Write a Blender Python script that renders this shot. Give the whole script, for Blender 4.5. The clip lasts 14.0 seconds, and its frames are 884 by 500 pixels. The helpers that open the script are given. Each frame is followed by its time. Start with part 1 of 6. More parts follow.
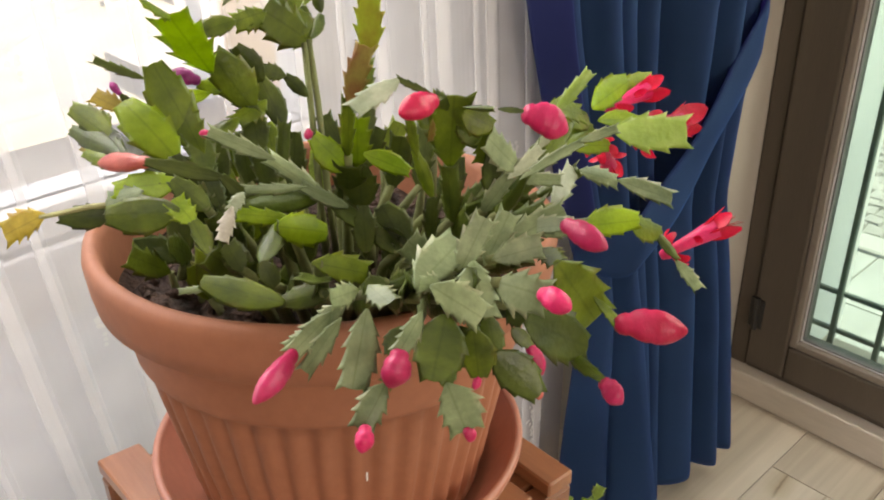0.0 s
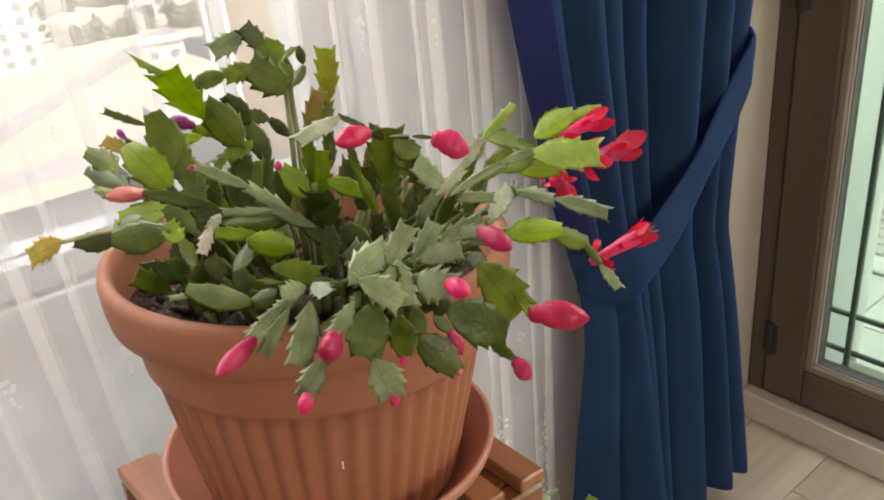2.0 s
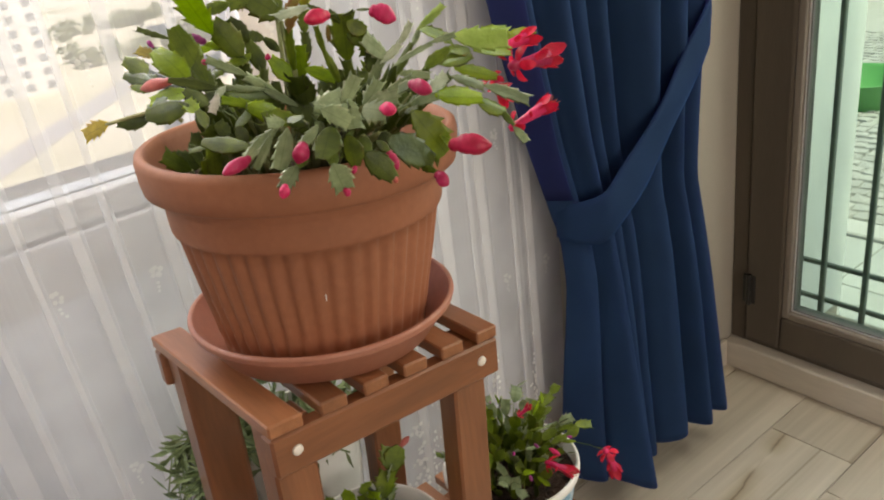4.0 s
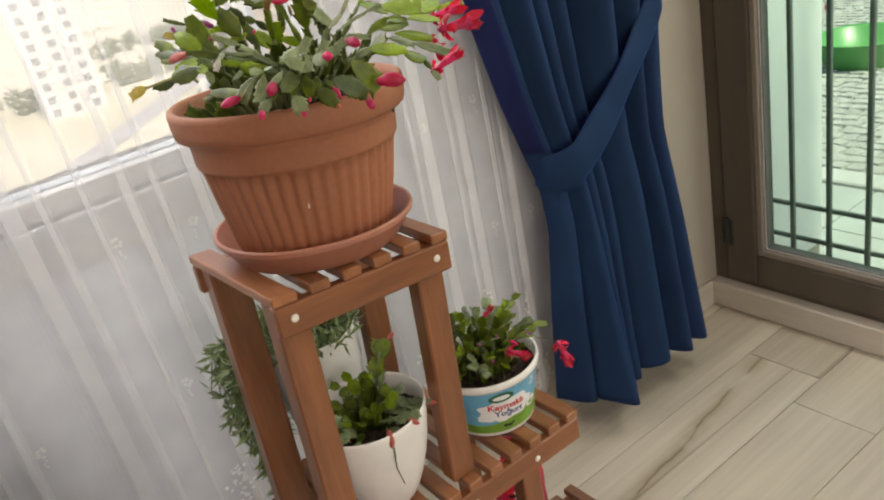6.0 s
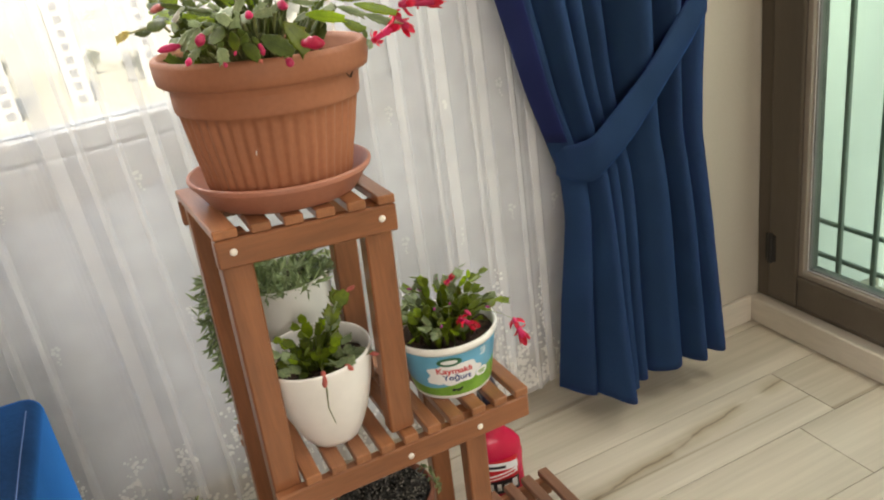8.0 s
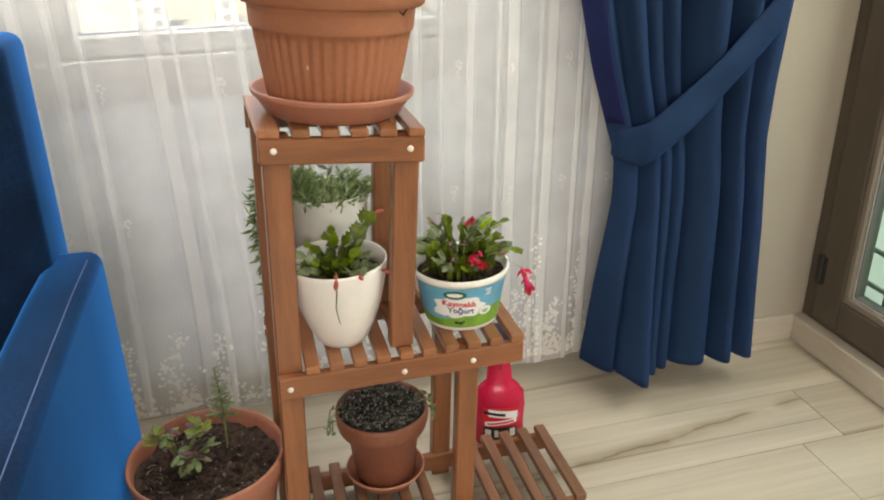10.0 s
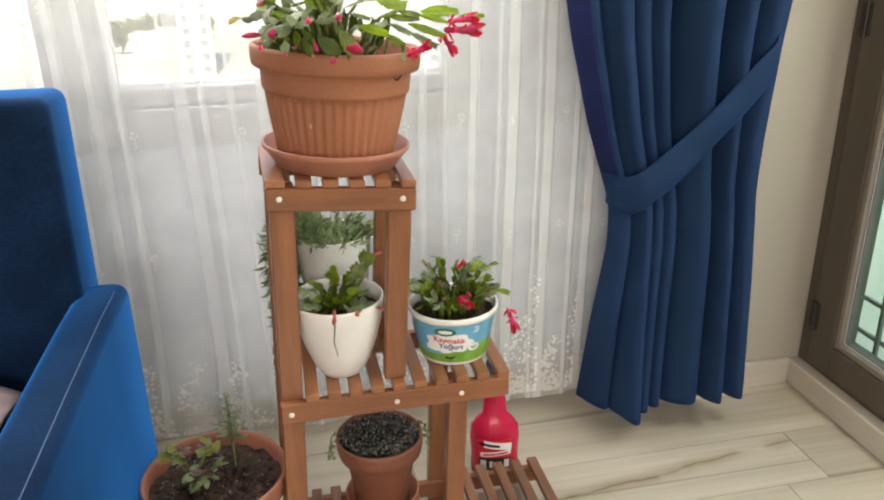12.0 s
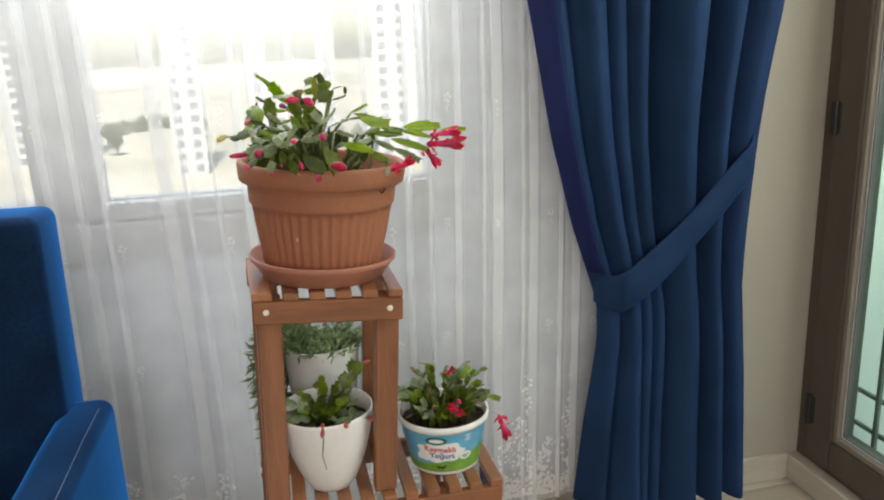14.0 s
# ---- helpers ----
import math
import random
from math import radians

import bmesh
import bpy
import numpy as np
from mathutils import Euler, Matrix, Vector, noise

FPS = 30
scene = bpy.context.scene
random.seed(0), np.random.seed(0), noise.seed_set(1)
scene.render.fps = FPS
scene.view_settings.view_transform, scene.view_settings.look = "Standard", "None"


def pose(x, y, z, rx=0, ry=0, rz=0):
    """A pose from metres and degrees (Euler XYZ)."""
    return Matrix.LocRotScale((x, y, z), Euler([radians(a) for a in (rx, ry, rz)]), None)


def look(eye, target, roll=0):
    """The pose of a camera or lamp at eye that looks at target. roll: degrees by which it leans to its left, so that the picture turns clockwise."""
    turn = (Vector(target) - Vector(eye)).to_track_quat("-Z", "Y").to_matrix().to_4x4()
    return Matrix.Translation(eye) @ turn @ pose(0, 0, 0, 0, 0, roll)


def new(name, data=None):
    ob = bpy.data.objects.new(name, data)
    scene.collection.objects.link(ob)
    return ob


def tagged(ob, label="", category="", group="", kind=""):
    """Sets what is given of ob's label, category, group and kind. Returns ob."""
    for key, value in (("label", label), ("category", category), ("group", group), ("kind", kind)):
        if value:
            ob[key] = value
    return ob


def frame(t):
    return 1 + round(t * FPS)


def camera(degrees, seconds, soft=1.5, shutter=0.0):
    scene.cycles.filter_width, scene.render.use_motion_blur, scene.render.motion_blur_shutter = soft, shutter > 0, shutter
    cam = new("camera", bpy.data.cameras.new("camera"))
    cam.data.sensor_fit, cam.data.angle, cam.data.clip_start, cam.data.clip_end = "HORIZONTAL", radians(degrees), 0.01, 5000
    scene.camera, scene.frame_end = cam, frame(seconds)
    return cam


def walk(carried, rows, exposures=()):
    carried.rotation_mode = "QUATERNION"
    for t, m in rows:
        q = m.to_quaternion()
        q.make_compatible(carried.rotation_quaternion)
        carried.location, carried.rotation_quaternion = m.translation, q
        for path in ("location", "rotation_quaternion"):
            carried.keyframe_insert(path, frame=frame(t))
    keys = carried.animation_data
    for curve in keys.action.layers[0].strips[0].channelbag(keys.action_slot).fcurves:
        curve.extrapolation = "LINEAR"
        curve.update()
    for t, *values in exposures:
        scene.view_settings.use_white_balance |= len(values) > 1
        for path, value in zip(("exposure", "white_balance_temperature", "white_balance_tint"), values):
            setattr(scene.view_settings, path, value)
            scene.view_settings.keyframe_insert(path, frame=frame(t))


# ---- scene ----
cam = camera(58.9, 14.0, soft=2.0)
PATH = [
    (0, (0.139, 0.124, 1.256), (1.257, 1.479, 0.299), -3.2),
    (0.5, (0.141, 0.146, 1.27), (1.258, 1.51, 0.325), -4.0),
    (1, (0.135, 0.165, 1.273), (1.252, 1.533, 0.334), -4.8),
    (1.5, (0.143, 0.094, 1.269), (1.246, 1.491, 0.357), -5.2),
    (2, (0.133, 0.043, 1.267), (1.218, 1.49, 0.413), -6.0),
    (2.5, (0.086, 0.027, 1.265), (1.205, 1.464, 0.439), -7.4),
    (3, (0.022, 0.003, 1.258), (1.177, 1.417, 0.441), -8.5),
    (3.5, (0.017, -0.04, 1.241), (1.152, 1.39, 0.424), -8.4),
    (4, (0.055, -0.123, 1.226), (1.111, 1.359, 0.397), -8.2),
    (4.2, (0.067, -0.156, 1.22), (1.091, 1.343, 0.379), -8.2),
    (6.3, (-0.027, -0.417, 1.226), (0.928, 1.138, 0.408), -13.2),
    (6.5, (-0.024, -0.438, 1.222), (0.918, 1.127, 0.408), -13.2),
    (7, (-0.008, -0.479, 1.203), (0.885, 1.12, 0.398), -12.5),
    (7.5, (0.068, -0.524, 1.188), (0.866, 1.128, 0.392), -11.2),
    (8, (0.14, -0.571, 1.181), (0.833, 1.128, 0.386), -9.2),
    (8.4, (0.175, -0.608, 1.165), (0.807, 1.119, 0.381), -7.6),
    (8.5, (0.193, -0.62, 1.172), (0.792, 1.113, 0.373), -6.7),
    (9, (0.208, -0.657, 1.159), (0.743, 1.093, 0.351), -4.2),
    (9.2, (0.21, -0.672, 1.148), (0.722, 1.084, 0.338), -3.5),
    (11.3, (0.224, -0.817, 1.183), (0.637, 0.955, 0.352), -0.3),
    (11.5, (0.238, -0.828, 1.192), (0.64, 0.956, 0.383), -0.6),
    (12, (0.267, -0.852, 1.212), (0.635, 0.968, 0.469), -1.2),
    (12.5, (0.288, -0.857, 1.226), (0.625, 0.997, 0.557), -1.8),
    (13, (0.287, -0.86, 1.236), (0.624, 1.018, 0.638), -2.4),
    (13.5, (0.281, -0.857, 1.244), (0.646, 1.029, 0.689), -2.5),
    (14, (0.278, -0.85, 1.242), (0.687, 1.036, 0.717), -2.4),
]
walk(cam, [(t, look(eye, target, roll)) for t, eye, target, roll in PATH],
     [(0.0, 0.88, 7500, 20), (1.5, 0.70, 7450, 19), (2.4, 0.60, 7450, 18), (3.0, 0.47, 7450, 18), (4.2, 0.46, 7450, 17), (6.3, 0.56, 7350, 16), (7.5, 0.74, 7400, 14), (9.0, 0.88, 7450, 12), (11.3, 0.97, 7250, 13), (12.5, 0.95, 7020, 12), (13.0, 0.86, 6950, 11), (14.0, 0.53, 6700, 11)])

# ---- world, sun and sky light ----
world = bpy.data.worlds.new("world")
scene.world = world
world.use_nodes = True
wn = world.node_tree
sky = wn.nodes.new("ShaderNodeTexSky")
sky.sky_type, sky.sun_disc = "NISHITA", False
sky.sun_elevation, sky.sun_rotation = radians(62), radians(183)
wn.links.new(sky.outputs[0], wn.nodes["Background"].inputs[0])
wn.nodes["Background"].inputs[1].default_value = 0.15

sun = new("sun", bpy.data.lights.new("sun", "SUN"))
sun.data.energy, sun.data.angle, sun.data.color = 5.0, radians(4), (1.0, 0.95, 0.87)
sun.matrix_world = look((-2, -28, 52.7), (0, 0, 0))


def sky_panel(name, at, to, wide, high, power, colour):
    lamp = new(name, bpy.data.lights.new(name, "AREA"))
    lamp.data.shape, lamp.data.size, lamp.data.size_y = "RECTANGLE", wide, high
    lamp.data.energy, lamp.data.color = power, colour
    lamp.matrix_world = look(at, to)
    return lamp


# the sky's light in the upper part of the window and of the balcony door
sky_panel("window_sky", (-0.1, 1.16, 1.85), (-0.1, 0.0, 1.5), 1.5, 0.5, 31, (0.88, 0.95, 1.0))
sky_panel("door_sky", (1.90, -0.2, 1.80), (0.0, -0.1, 0.7), 1.7, 0.6, 27, (0.96, 1.0, 0.96))
# fill light from an unseen opening added in the south wall
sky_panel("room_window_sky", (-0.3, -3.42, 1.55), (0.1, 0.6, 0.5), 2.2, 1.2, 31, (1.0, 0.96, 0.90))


# ---- materials ----
def mat(name, colour, rough=0.6, metal=0.0, vary=0.12, scale=6.0, fine=60.0, bump=0.15, stretch=(1, 1, 1), tint=None, per_object=0.0, spec=0.5, sheen=0.0, clear=0.0, bump_size=0.01, nap=(1, 1, 1)):
    """A surface with variation at two scales, bump and an optional second colour."""
    m = bpy.data.materials.new(name)
    m.use_nodes = True
    nt = m.node_tree
    b = nt.nodes["Principled BSDF"]
    b.inputs["Roughness"].default_value, b.inputs["Metallic"].default_value = rough, metal
    b.inputs["Specular IOR Level"].default_value = spec
    b.inputs["Sheen Weight"].default_value = sheen
    b.inputs["Sheen Tint"].default_value = (*nap, 1)
    b.inputs["Sheen Roughness"].default_value = 0.35
    b.inputs["Coat Weight"].default_value = clear
    co = nt.nodes.new("ShaderNodeTexCoord")
    mp = nt.nodes.new("ShaderNodeMapping")
    mp.inputs["Scale"].default_value = stretch
    nt.links.new(co.outputs["Object"], mp.inputs[0])
    source = mp.outputs[0]
    if per_object:
        info = nt.nodes.new("ShaderNodeObjectInfo")
        add = nt.nodes.new("ShaderNodeVectorMath")
        add.operation = "MULTIPLY_ADD"
        add.inputs[1].default_value = (1, 1, 1)
        sc = nt.nodes.new("ShaderNodeMath")
        sc.operation = "MULTIPLY"
        sc.inputs[1].default_value = 37.0
        nt.links.new(info.outputs["Random"], sc.inputs[0])
        nt.links.new(source, add.inputs[0])
        nt.links.new(sc.outputs[0], add.inputs[2])
        source = add.outputs[0]
    n1 = nt.nodes.new("ShaderNodeTexNoise")
    n1.inputs["Scale"].default_value, n1.inputs["Detail"].default_value = scale, 5
    n2 = nt.nodes.new("ShaderNodeTexNoise")
    n2.inputs["Scale"].default_value, n2.inputs["Detail"].default_value = fine, 4
    for n in (n1, n2):
        nt.links.new(source, n.inputs["Vector"])
    ramp = nt.nodes.new("ShaderNodeValToRGB")
    c = Vector(colour)
    low, high = c * (1 - vary * 1.6), c * (1 + vary)
    ramp.color_ramp.elements[0].position, ramp.color_ramp.elements[1].position = 0.3, 0.7
    ramp.color_ramp.elements[0].color = (*(tint or low), 1)
    ramp.color_ramp.elements[1].color = (*high, 1)
    nt.links.new(n1.outputs[0], ramp.inputs[0])
    mix = nt.nodes.new("ShaderNodeMix")
    mix.data_type, mix.blend_type = "RGBA", "MULTIPLY"
    mix.inputs[0].default_value = 0.5
    r2 = nt.nodes.new("ShaderNodeValToRGB")
    r2.color_ramp.elements[0].position, r2.color_ramp.elements[1].position = 0.25, 0.65
    r2.color_ramp.elements[0].color = (1 - vary * 2.2, 1 - vary * 2.2, 1 - vary * 2.2, 1)
    nt.links.new(n2.outputs[0], r2.inputs[0])
    nt.links.new(ramp.outputs[0], mix.inputs[6])
    nt.links.new(r2.outputs[0], mix.inputs[7])
    out = mix.outputs[2]
    if per_object:
        hue = nt.nodes.new("ShaderNodeHueSaturation")
        rng = nt.nodes.new("ShaderNodeMapRange")
        rng.inputs["To Min"].default_value, rng.inputs["To Max"].default_value = 1 - per_object, 1 + per_object
        nt.links.new(info.outputs["Random"], rng.inputs["Value"])
        nt.links.new(rng.outputs[0], hue.inputs["Value"])
        nt.links.new(out, hue.inputs["Color"])
        out = hue.outputs[0]
    nt.links.new(out, b.inputs["Base Color"])
    if bump:
        bp = nt.nodes.new("ShaderNodeBump")
        bp.inputs["Strength"].default_value, bp.inputs["Distance"].default_value = bump, bump_size
        nt.links.new(n2.outputs[0], bp.inputs["Height"])
        nt.links.new(bp.outputs[0], b.inputs["Normal"])
    return m


def leaf_mat(name, dark, light, rough=0.38, glow=0.3):
    """Fleshy green stem: gloss, mottling, and light shining through."""
    m = mat(name, light, rough, vary=0.12, scale=2.2, fine=11, bump=0.10, tint=dark, per_object=0.25, spec=0.45, bump_size=0.02)
    nt = m.node_tree
    b = nt.nodes["Principled BSDF"]
    tr = nt.nodes.new("ShaderNodeBsdfTranslucent")
    base = b.inputs["Base Color"].links[0].from_socket
    nt.links.new(base, tr.inputs[0])
    mx = nt.nodes.new("ShaderNodeMixShader")
    mx.inputs[0].default_value = glow
    nt.links.new(b.outputs[0], mx.inputs[1])
    nt.links.new(tr.outputs[0], mx.inputs[2])
    nt.links.new(mx.outputs[0], nt.nodes["Material Output"].inputs[0])
    return m


def glass_mat(name, tint, gloss=0.04):
    m = bpy.data.materials.new(name)
    m.use_nodes = True
    nt = m.node_tree
    nt.nodes.remove(nt.nodes["Principled BSDF"])
    t = nt.nodes.new("ShaderNodeBsdfTransparent")
    t.inputs[0].default_value = (*tint, 1)
    g = nt.nodes.new("ShaderNodeBsdfGlossy")
    g.inputs["Roughness"].default_value = 0.02
    mx = nt.nodes.new("ShaderNodeMixShader")
    mx.inputs[0].default_value = gloss
    nt.links.new(t.outputs[0], mx.inputs[1])
    nt.links.new(g.outputs[0], mx.inputs[2])
    nt.links.new(mx.outputs[0], nt.nodes["Material Output"].inputs[0])
    return m


def tulle_mat(name, open_part, colour=(0.9, 0.9, 0.9)):
    """Sheer net: part of it is open, the thread is white and lets light through."""
    m = bpy.data.materials.new(name)
    m.use_nodes = True
    nt = m.node_tree
    nt.nodes.remove(nt.nodes["Principled BSDF"])
    t = nt.nodes.new("ShaderNodeBsdfTransparent")
    d = nt.nodes.new("ShaderNodeBsdfDiffuse")
    l = nt.nodes.new("ShaderNodeBsdfTranslucent")
    d.inputs[0].default_value = l.inputs[0].default_value = (*colour, 1)
    a = nt.nodes.new("ShaderNodeMixShader")
    a.inputs[0].default_value = 0.24
    nt.links.new(d.outputs[0], a.inputs[1])
    nt.links.new(l.outputs[0], a.inputs[2])
    co = nt.nodes.new("ShaderNodeTexCoord")
    n = nt.nodes.new("ShaderNodeTexNoise")
    n.inputs["Scale"].default_value = 9
    nt.links.new(co.outputs["Object"], n.inputs["Vector"])
    rng = nt.nodes.new("ShaderNodeMapRange")
    rng.inputs["To Min"].default_value, rng.inputs["To Max"].default_value = 1 - open_part - 0.08, 1 - open_part + 0.08
    nt.links.new(n.outputs[0], rng.inputs["Value"])
    mx = nt.nodes.new("ShaderNodeMixShader")
    nt.links.new(rng.outputs[0], mx.inputs[0])
    nt.links.new(t.outputs[0], mx.inputs[1])
    nt.links.new(a.outputs[0], mx.inputs[2])
    nt.links.new(mx.outputs[0], nt.nodes["Material Output"].inputs[0])
    return m


def plank_mat(name):
    """Pale wood-look porcelain: long grain, grey veins, a different piece for every plank."""
    m = mat(name, (0.51, 0.458, 0.370), 0.32, vary=0.13, scale=2.2, fine=26, bump=0.05, stretch=(0.12, 3.0, 1), tint=(0.415, 0.360, 0.280), per_object=0.06, bump_size=0.002)
    nt = m.node_tree
    b = nt.nodes["Principled BSDF"]
    base = b.inputs["Base Color"].links[0].from_socket
    n1 = next(n for n in nt.nodes if n.type == "TEX_NOISE")
    src = n1.inputs["Vector"].links[0].from_socket
    v = nt.nodes.new("ShaderNodeTexNoise")
    v.inputs["Scale"].default_value, v.inputs["Detail"].default_value, v.inputs["Distortion"].default_value = 1.0, 2, 0.5
    nt.links.new(src, v.inputs["Vector"])
    sub = nt.nodes.new("ShaderNodeMath")
    sub.operation = "SUBTRACT"
    sub.inputs[1].default_value = 0.5
    ab = nt.nodes.new("ShaderNodeMath")
    ab.operation = "ABSOLUTE"
    nt.links.new(v.outputs[0], sub.inputs[0])
    nt.links.new(sub.outputs[0], ab.inputs[0])
    rp = nt.nodes.new("ShaderNodeValToRGB")
    rp.color_ramp.elements[0].position, rp.color_ramp.elements[1].position = 0.0, 0.020
    rp.color_ramp.elements[0].color, rp.color_ramp.elements[1].color = (0.52, 0.48, 0.42, 1), (1, 1, 1, 1)
    nt.links.new(ab.outputs[0], rp.inputs[0])
    mx = nt.nodes.new("ShaderNodeMix")
    mx.data_type, mx.blend_type = "RGBA", "MULTIPLY"
    mx.inputs[0].default_value = 0.8
    nt.links.new(base, mx.inputs[6])
    nt.links.new(rp.outputs[0], mx.inputs[7])
    nt.links.new(mx.outputs[2], b.inputs["Base Color"])
    return m


def veined(m):
    """A copy of the plank's material with one long brown vein across it."""
    m = m.copy()
    nt = m.node_tree
    b = nt.nodes["Principled BSDF"]
    base = b.inputs["Base Color"].links[0].from_socket
    co = nt.nodes.new("ShaderNodeTexCoord")
    sep = nt.nodes.new("ShaderNodeSeparateXYZ")
    nt.links.new(co.outputs["Object"], sep.inputs[0])
    no = nt.nodes.new("ShaderNodeTexNoise")
    no.inputs["Scale"].default_value, no.inputs["Detail"].default_value = 4.2, 6
    nt.links.new(co.outputs["Object"], no.inputs["Vector"])

    def calc(op, a, c, d=None):
        n = nt.nodes.new("ShaderNodeMath")
        n.operation = op
        for s, v in zip(n.inputs, (a, c, d)):
            if isinstance(v, (int, float)):
                s.default_value = v
            elif v is not None:
                nt.links.new(v, s)
        return n.outputs[0]
    line = calc("MULTIPLY_ADD", sep.outputs[0], -0.141, sep.outputs[1])
    line = calc("ADD", line, 0.0113)
    line = calc("MULTIPLY_ADD", no.outputs[0], 0.07, line)
    line = calc("ABSOLUTE", calc("SUBTRACT", line, 0.035), 0.0)
    rp = nt.nodes.new("ShaderNodeValToRGB")
    rp.color_ramp.elements[0].position, rp.color_ramp.elements[1].position = 0.0, 0.034
    rp.color_ramp.elements[0].color, rp.color_ramp.elements[1].color = (0.36, 0.31, 0.24, 1), (1, 1, 1, 1)
    rp.color_ramp.elements.new(0.0045).color = (0.74, 0.69, 0.61, 1)
    nt.links.new(line, rp.inputs[0])
    gap = nt.nodes.new("ShaderNodeTexNoise")
    gap.inputs["Scale"].default_value = 7.0
    nt.links.new(co.outputs["Object"], gap.inputs["Vector"])
    fade = nt.nodes.new("ShaderNodeMapRange")
    fade.inputs["From Min"].default_value, fade.inputs["From Max"].default_value = 0.30, 0.52
    nt.links.new(gap.outputs[0], fade.inputs["Value"])
    mx = nt.nodes.new("ShaderNodeMix")
    mx.data_type, mx.blend_type = "RGBA", "MULTIPLY"
    nt.links.new(fade.outputs[0], mx.inputs[0])
    nt.links.new(base, mx.inputs[6])
    nt.links.new(rp.outputs[0], mx.inputs[7])
    nt.links.new(mx.outputs[2], b.inputs["Base Color"])
    return m


def margins(m, edge, amount=0.55):
    """Gives a stem segment its midrib and its reddened, corky margins, in the segment's own length."""
    nt = m.node_tree
    b = nt.nodes["Principled BSDF"]
    base = b.inputs["Base Color"].links[0].from_socket
    co = nt.nodes.new("ShaderNodeTexCoord")
    sep = nt.nodes.new("ShaderNodeSeparateXYZ")
    nt.links.new(co.outputs["Object"], sep.inputs[0])
    across = nt.nodes.new("ShaderNodeMath")
    across.operation = "ABSOLUTE"
    nt.links.new(sep.outputs[0], across.inputs[0])
    spots = nt.nodes.new("ShaderNodeTexNoise")
    spots.inputs["Scale"].default_value, spots.inputs["Detail"].default_value = 7.0, 4
    nt.links.new(co.outputs["Object"], spots.inputs["Vector"])
    wavy = nt.nodes.new("ShaderNodeMath")
    wavy.operation = "MULTIPLY_ADD"
    wavy.inputs[1].default_value = 0.22
    nt.links.new(spots.outputs[0], wavy.inputs[0])
    nt.links.new(across.outputs[0], wavy.inputs[2])
    rim = nt.nodes.new("ShaderNodeMapRange")
    rim.inputs["From Min"].default_value, rim.inputs["From Max"].default_value = 0.33, 0.44
    rim.inputs["To Min"].default_value, rim.inputs["To Max"].default_value = 0.0, amount
    nt.links.new(wavy.outputs[0], rim.inputs["Value"])
    one = nt.nodes.new("ShaderNodeMix")
    one.data_type = "RGBA"
    one.inputs[7].default_value = (*edge, 1)
    nt.links.new(rim.outputs[0], one.inputs[0])
    nt.links.new(base, one.inputs[6])
    rib = nt.nodes.new("ShaderNodeMapRange")
    rib.inputs["From Min"].default_value, rib.inputs["From Max"].default_value = 0.006, 0.022
    rib.inputs["To Min"].default_value, rib.inputs["To Max"].default_value = 0.35, 0.0
    nt.links.new(across.outputs[0], rib.inputs["Value"])
    two = nt.nodes.new("ShaderNodeMix")
    two.data_type, two.blend_type = "RGBA", "MULTIPLY"
    two.inputs[7].default_value = (0.45, 0.5, 0.3, 1)
    nt.links.new(rib.outputs[0], two.inputs[0])
    nt.links.new(one.outputs[2], two.inputs[6])
    nt.links.new(two.outputs[2], b.inputs["Base Color"])
    for n in nt.nodes:
        if n.type == "BSDF_TRANSLUCENT":
            nt.links.new(two.outputs[2], n.inputs[0])


PAINT = mat("wall_paint", (0.405, 0.362, 0.297), 0.75, vary=0.03, scale=1.5, fine=220, bump=0.06, bump_size=0.002)
WHITEWALL = mat("white_wall_paint", (0.655, 0.685, 0.735), 0.75, vary=0.03, scale=1.5, fine=220, bump=0.06, bump_size=0.002)
CEIL = mat("ceiling_paint", (0.82, 0.81, 0.78), 0.85, vary=0.02, fine=200, bump=0.04)
PLANK = plank_mat("floor_plank")
VEINED = veined(PLANK)
GROUT = mat("grout", (0.20, 0.18, 0.15), 0.9, vary=0.1)
SKIRT = mat("skirting_tile", (0.56, 0.50, 0.42), 0.4, vary=0.08, scale=4, fine=40, stretch=(0.5, 0.5, 3), bump=0.03)
MARBLE = mat("sill_marble", (0.58, 0.58, 0.59), 0.25, vary=0.08, scale=3, fine=30, bump=0.0)
PVC = mat("window_plastic", (0.54, 0.54, 0.54), 0.35, vary=0.03, scale=4, bump=0.0)
BROWN = mat("door_profile", (0.096, 0.074, 0.054), 0.45, vary=0.12, scale=3, fine=90, stretch=(4, 4, 0.4), bump=0.05, bump_size=0.002)
CLOUD = mat("print_white", (0.85, 0.86, 0.86), 0.3, vary=0.02, bump=0.0)
BEAD = mat("glazing_bead", (0.24, 0.20, 0.165), 0.4, vary=0.06, bump=0.0)
RUBBER = mat("rubber", (0.015, 0.015, 0.015), 0.6, vary=0.1, bump=0.0)
SEAL = mat("grey_seal", (0.14, 0.14, 0.13), 0.6, vary=0.1, bump=0.0)
HINGE = mat("hinge_metal", (0.02, 0.018, 0.016), 0.4, vary=0.1, bump=0.0)
IRON = mat("grille_paint", (0.17, 0.20, 0.18), 0.5, vary=0.1, scale=20, bump=0.1)
GLASS = glass_mat("window_glass", (0.97, 0.98, 0.98))
DOORGLASS = glass_mat("door_glass", (0.74, 0.86, 0.79))
TULLE = tulle_mat("tulle", 0.66, (0.96, 0.96, 0.96))
LACE = tulle_mat("embroidery_thread", 0.43, (0.96, 0.95, 0.92))
SPRIG = tulle_mat("sprig_thread", 0.58, (0.96, 0.95, 0.92))
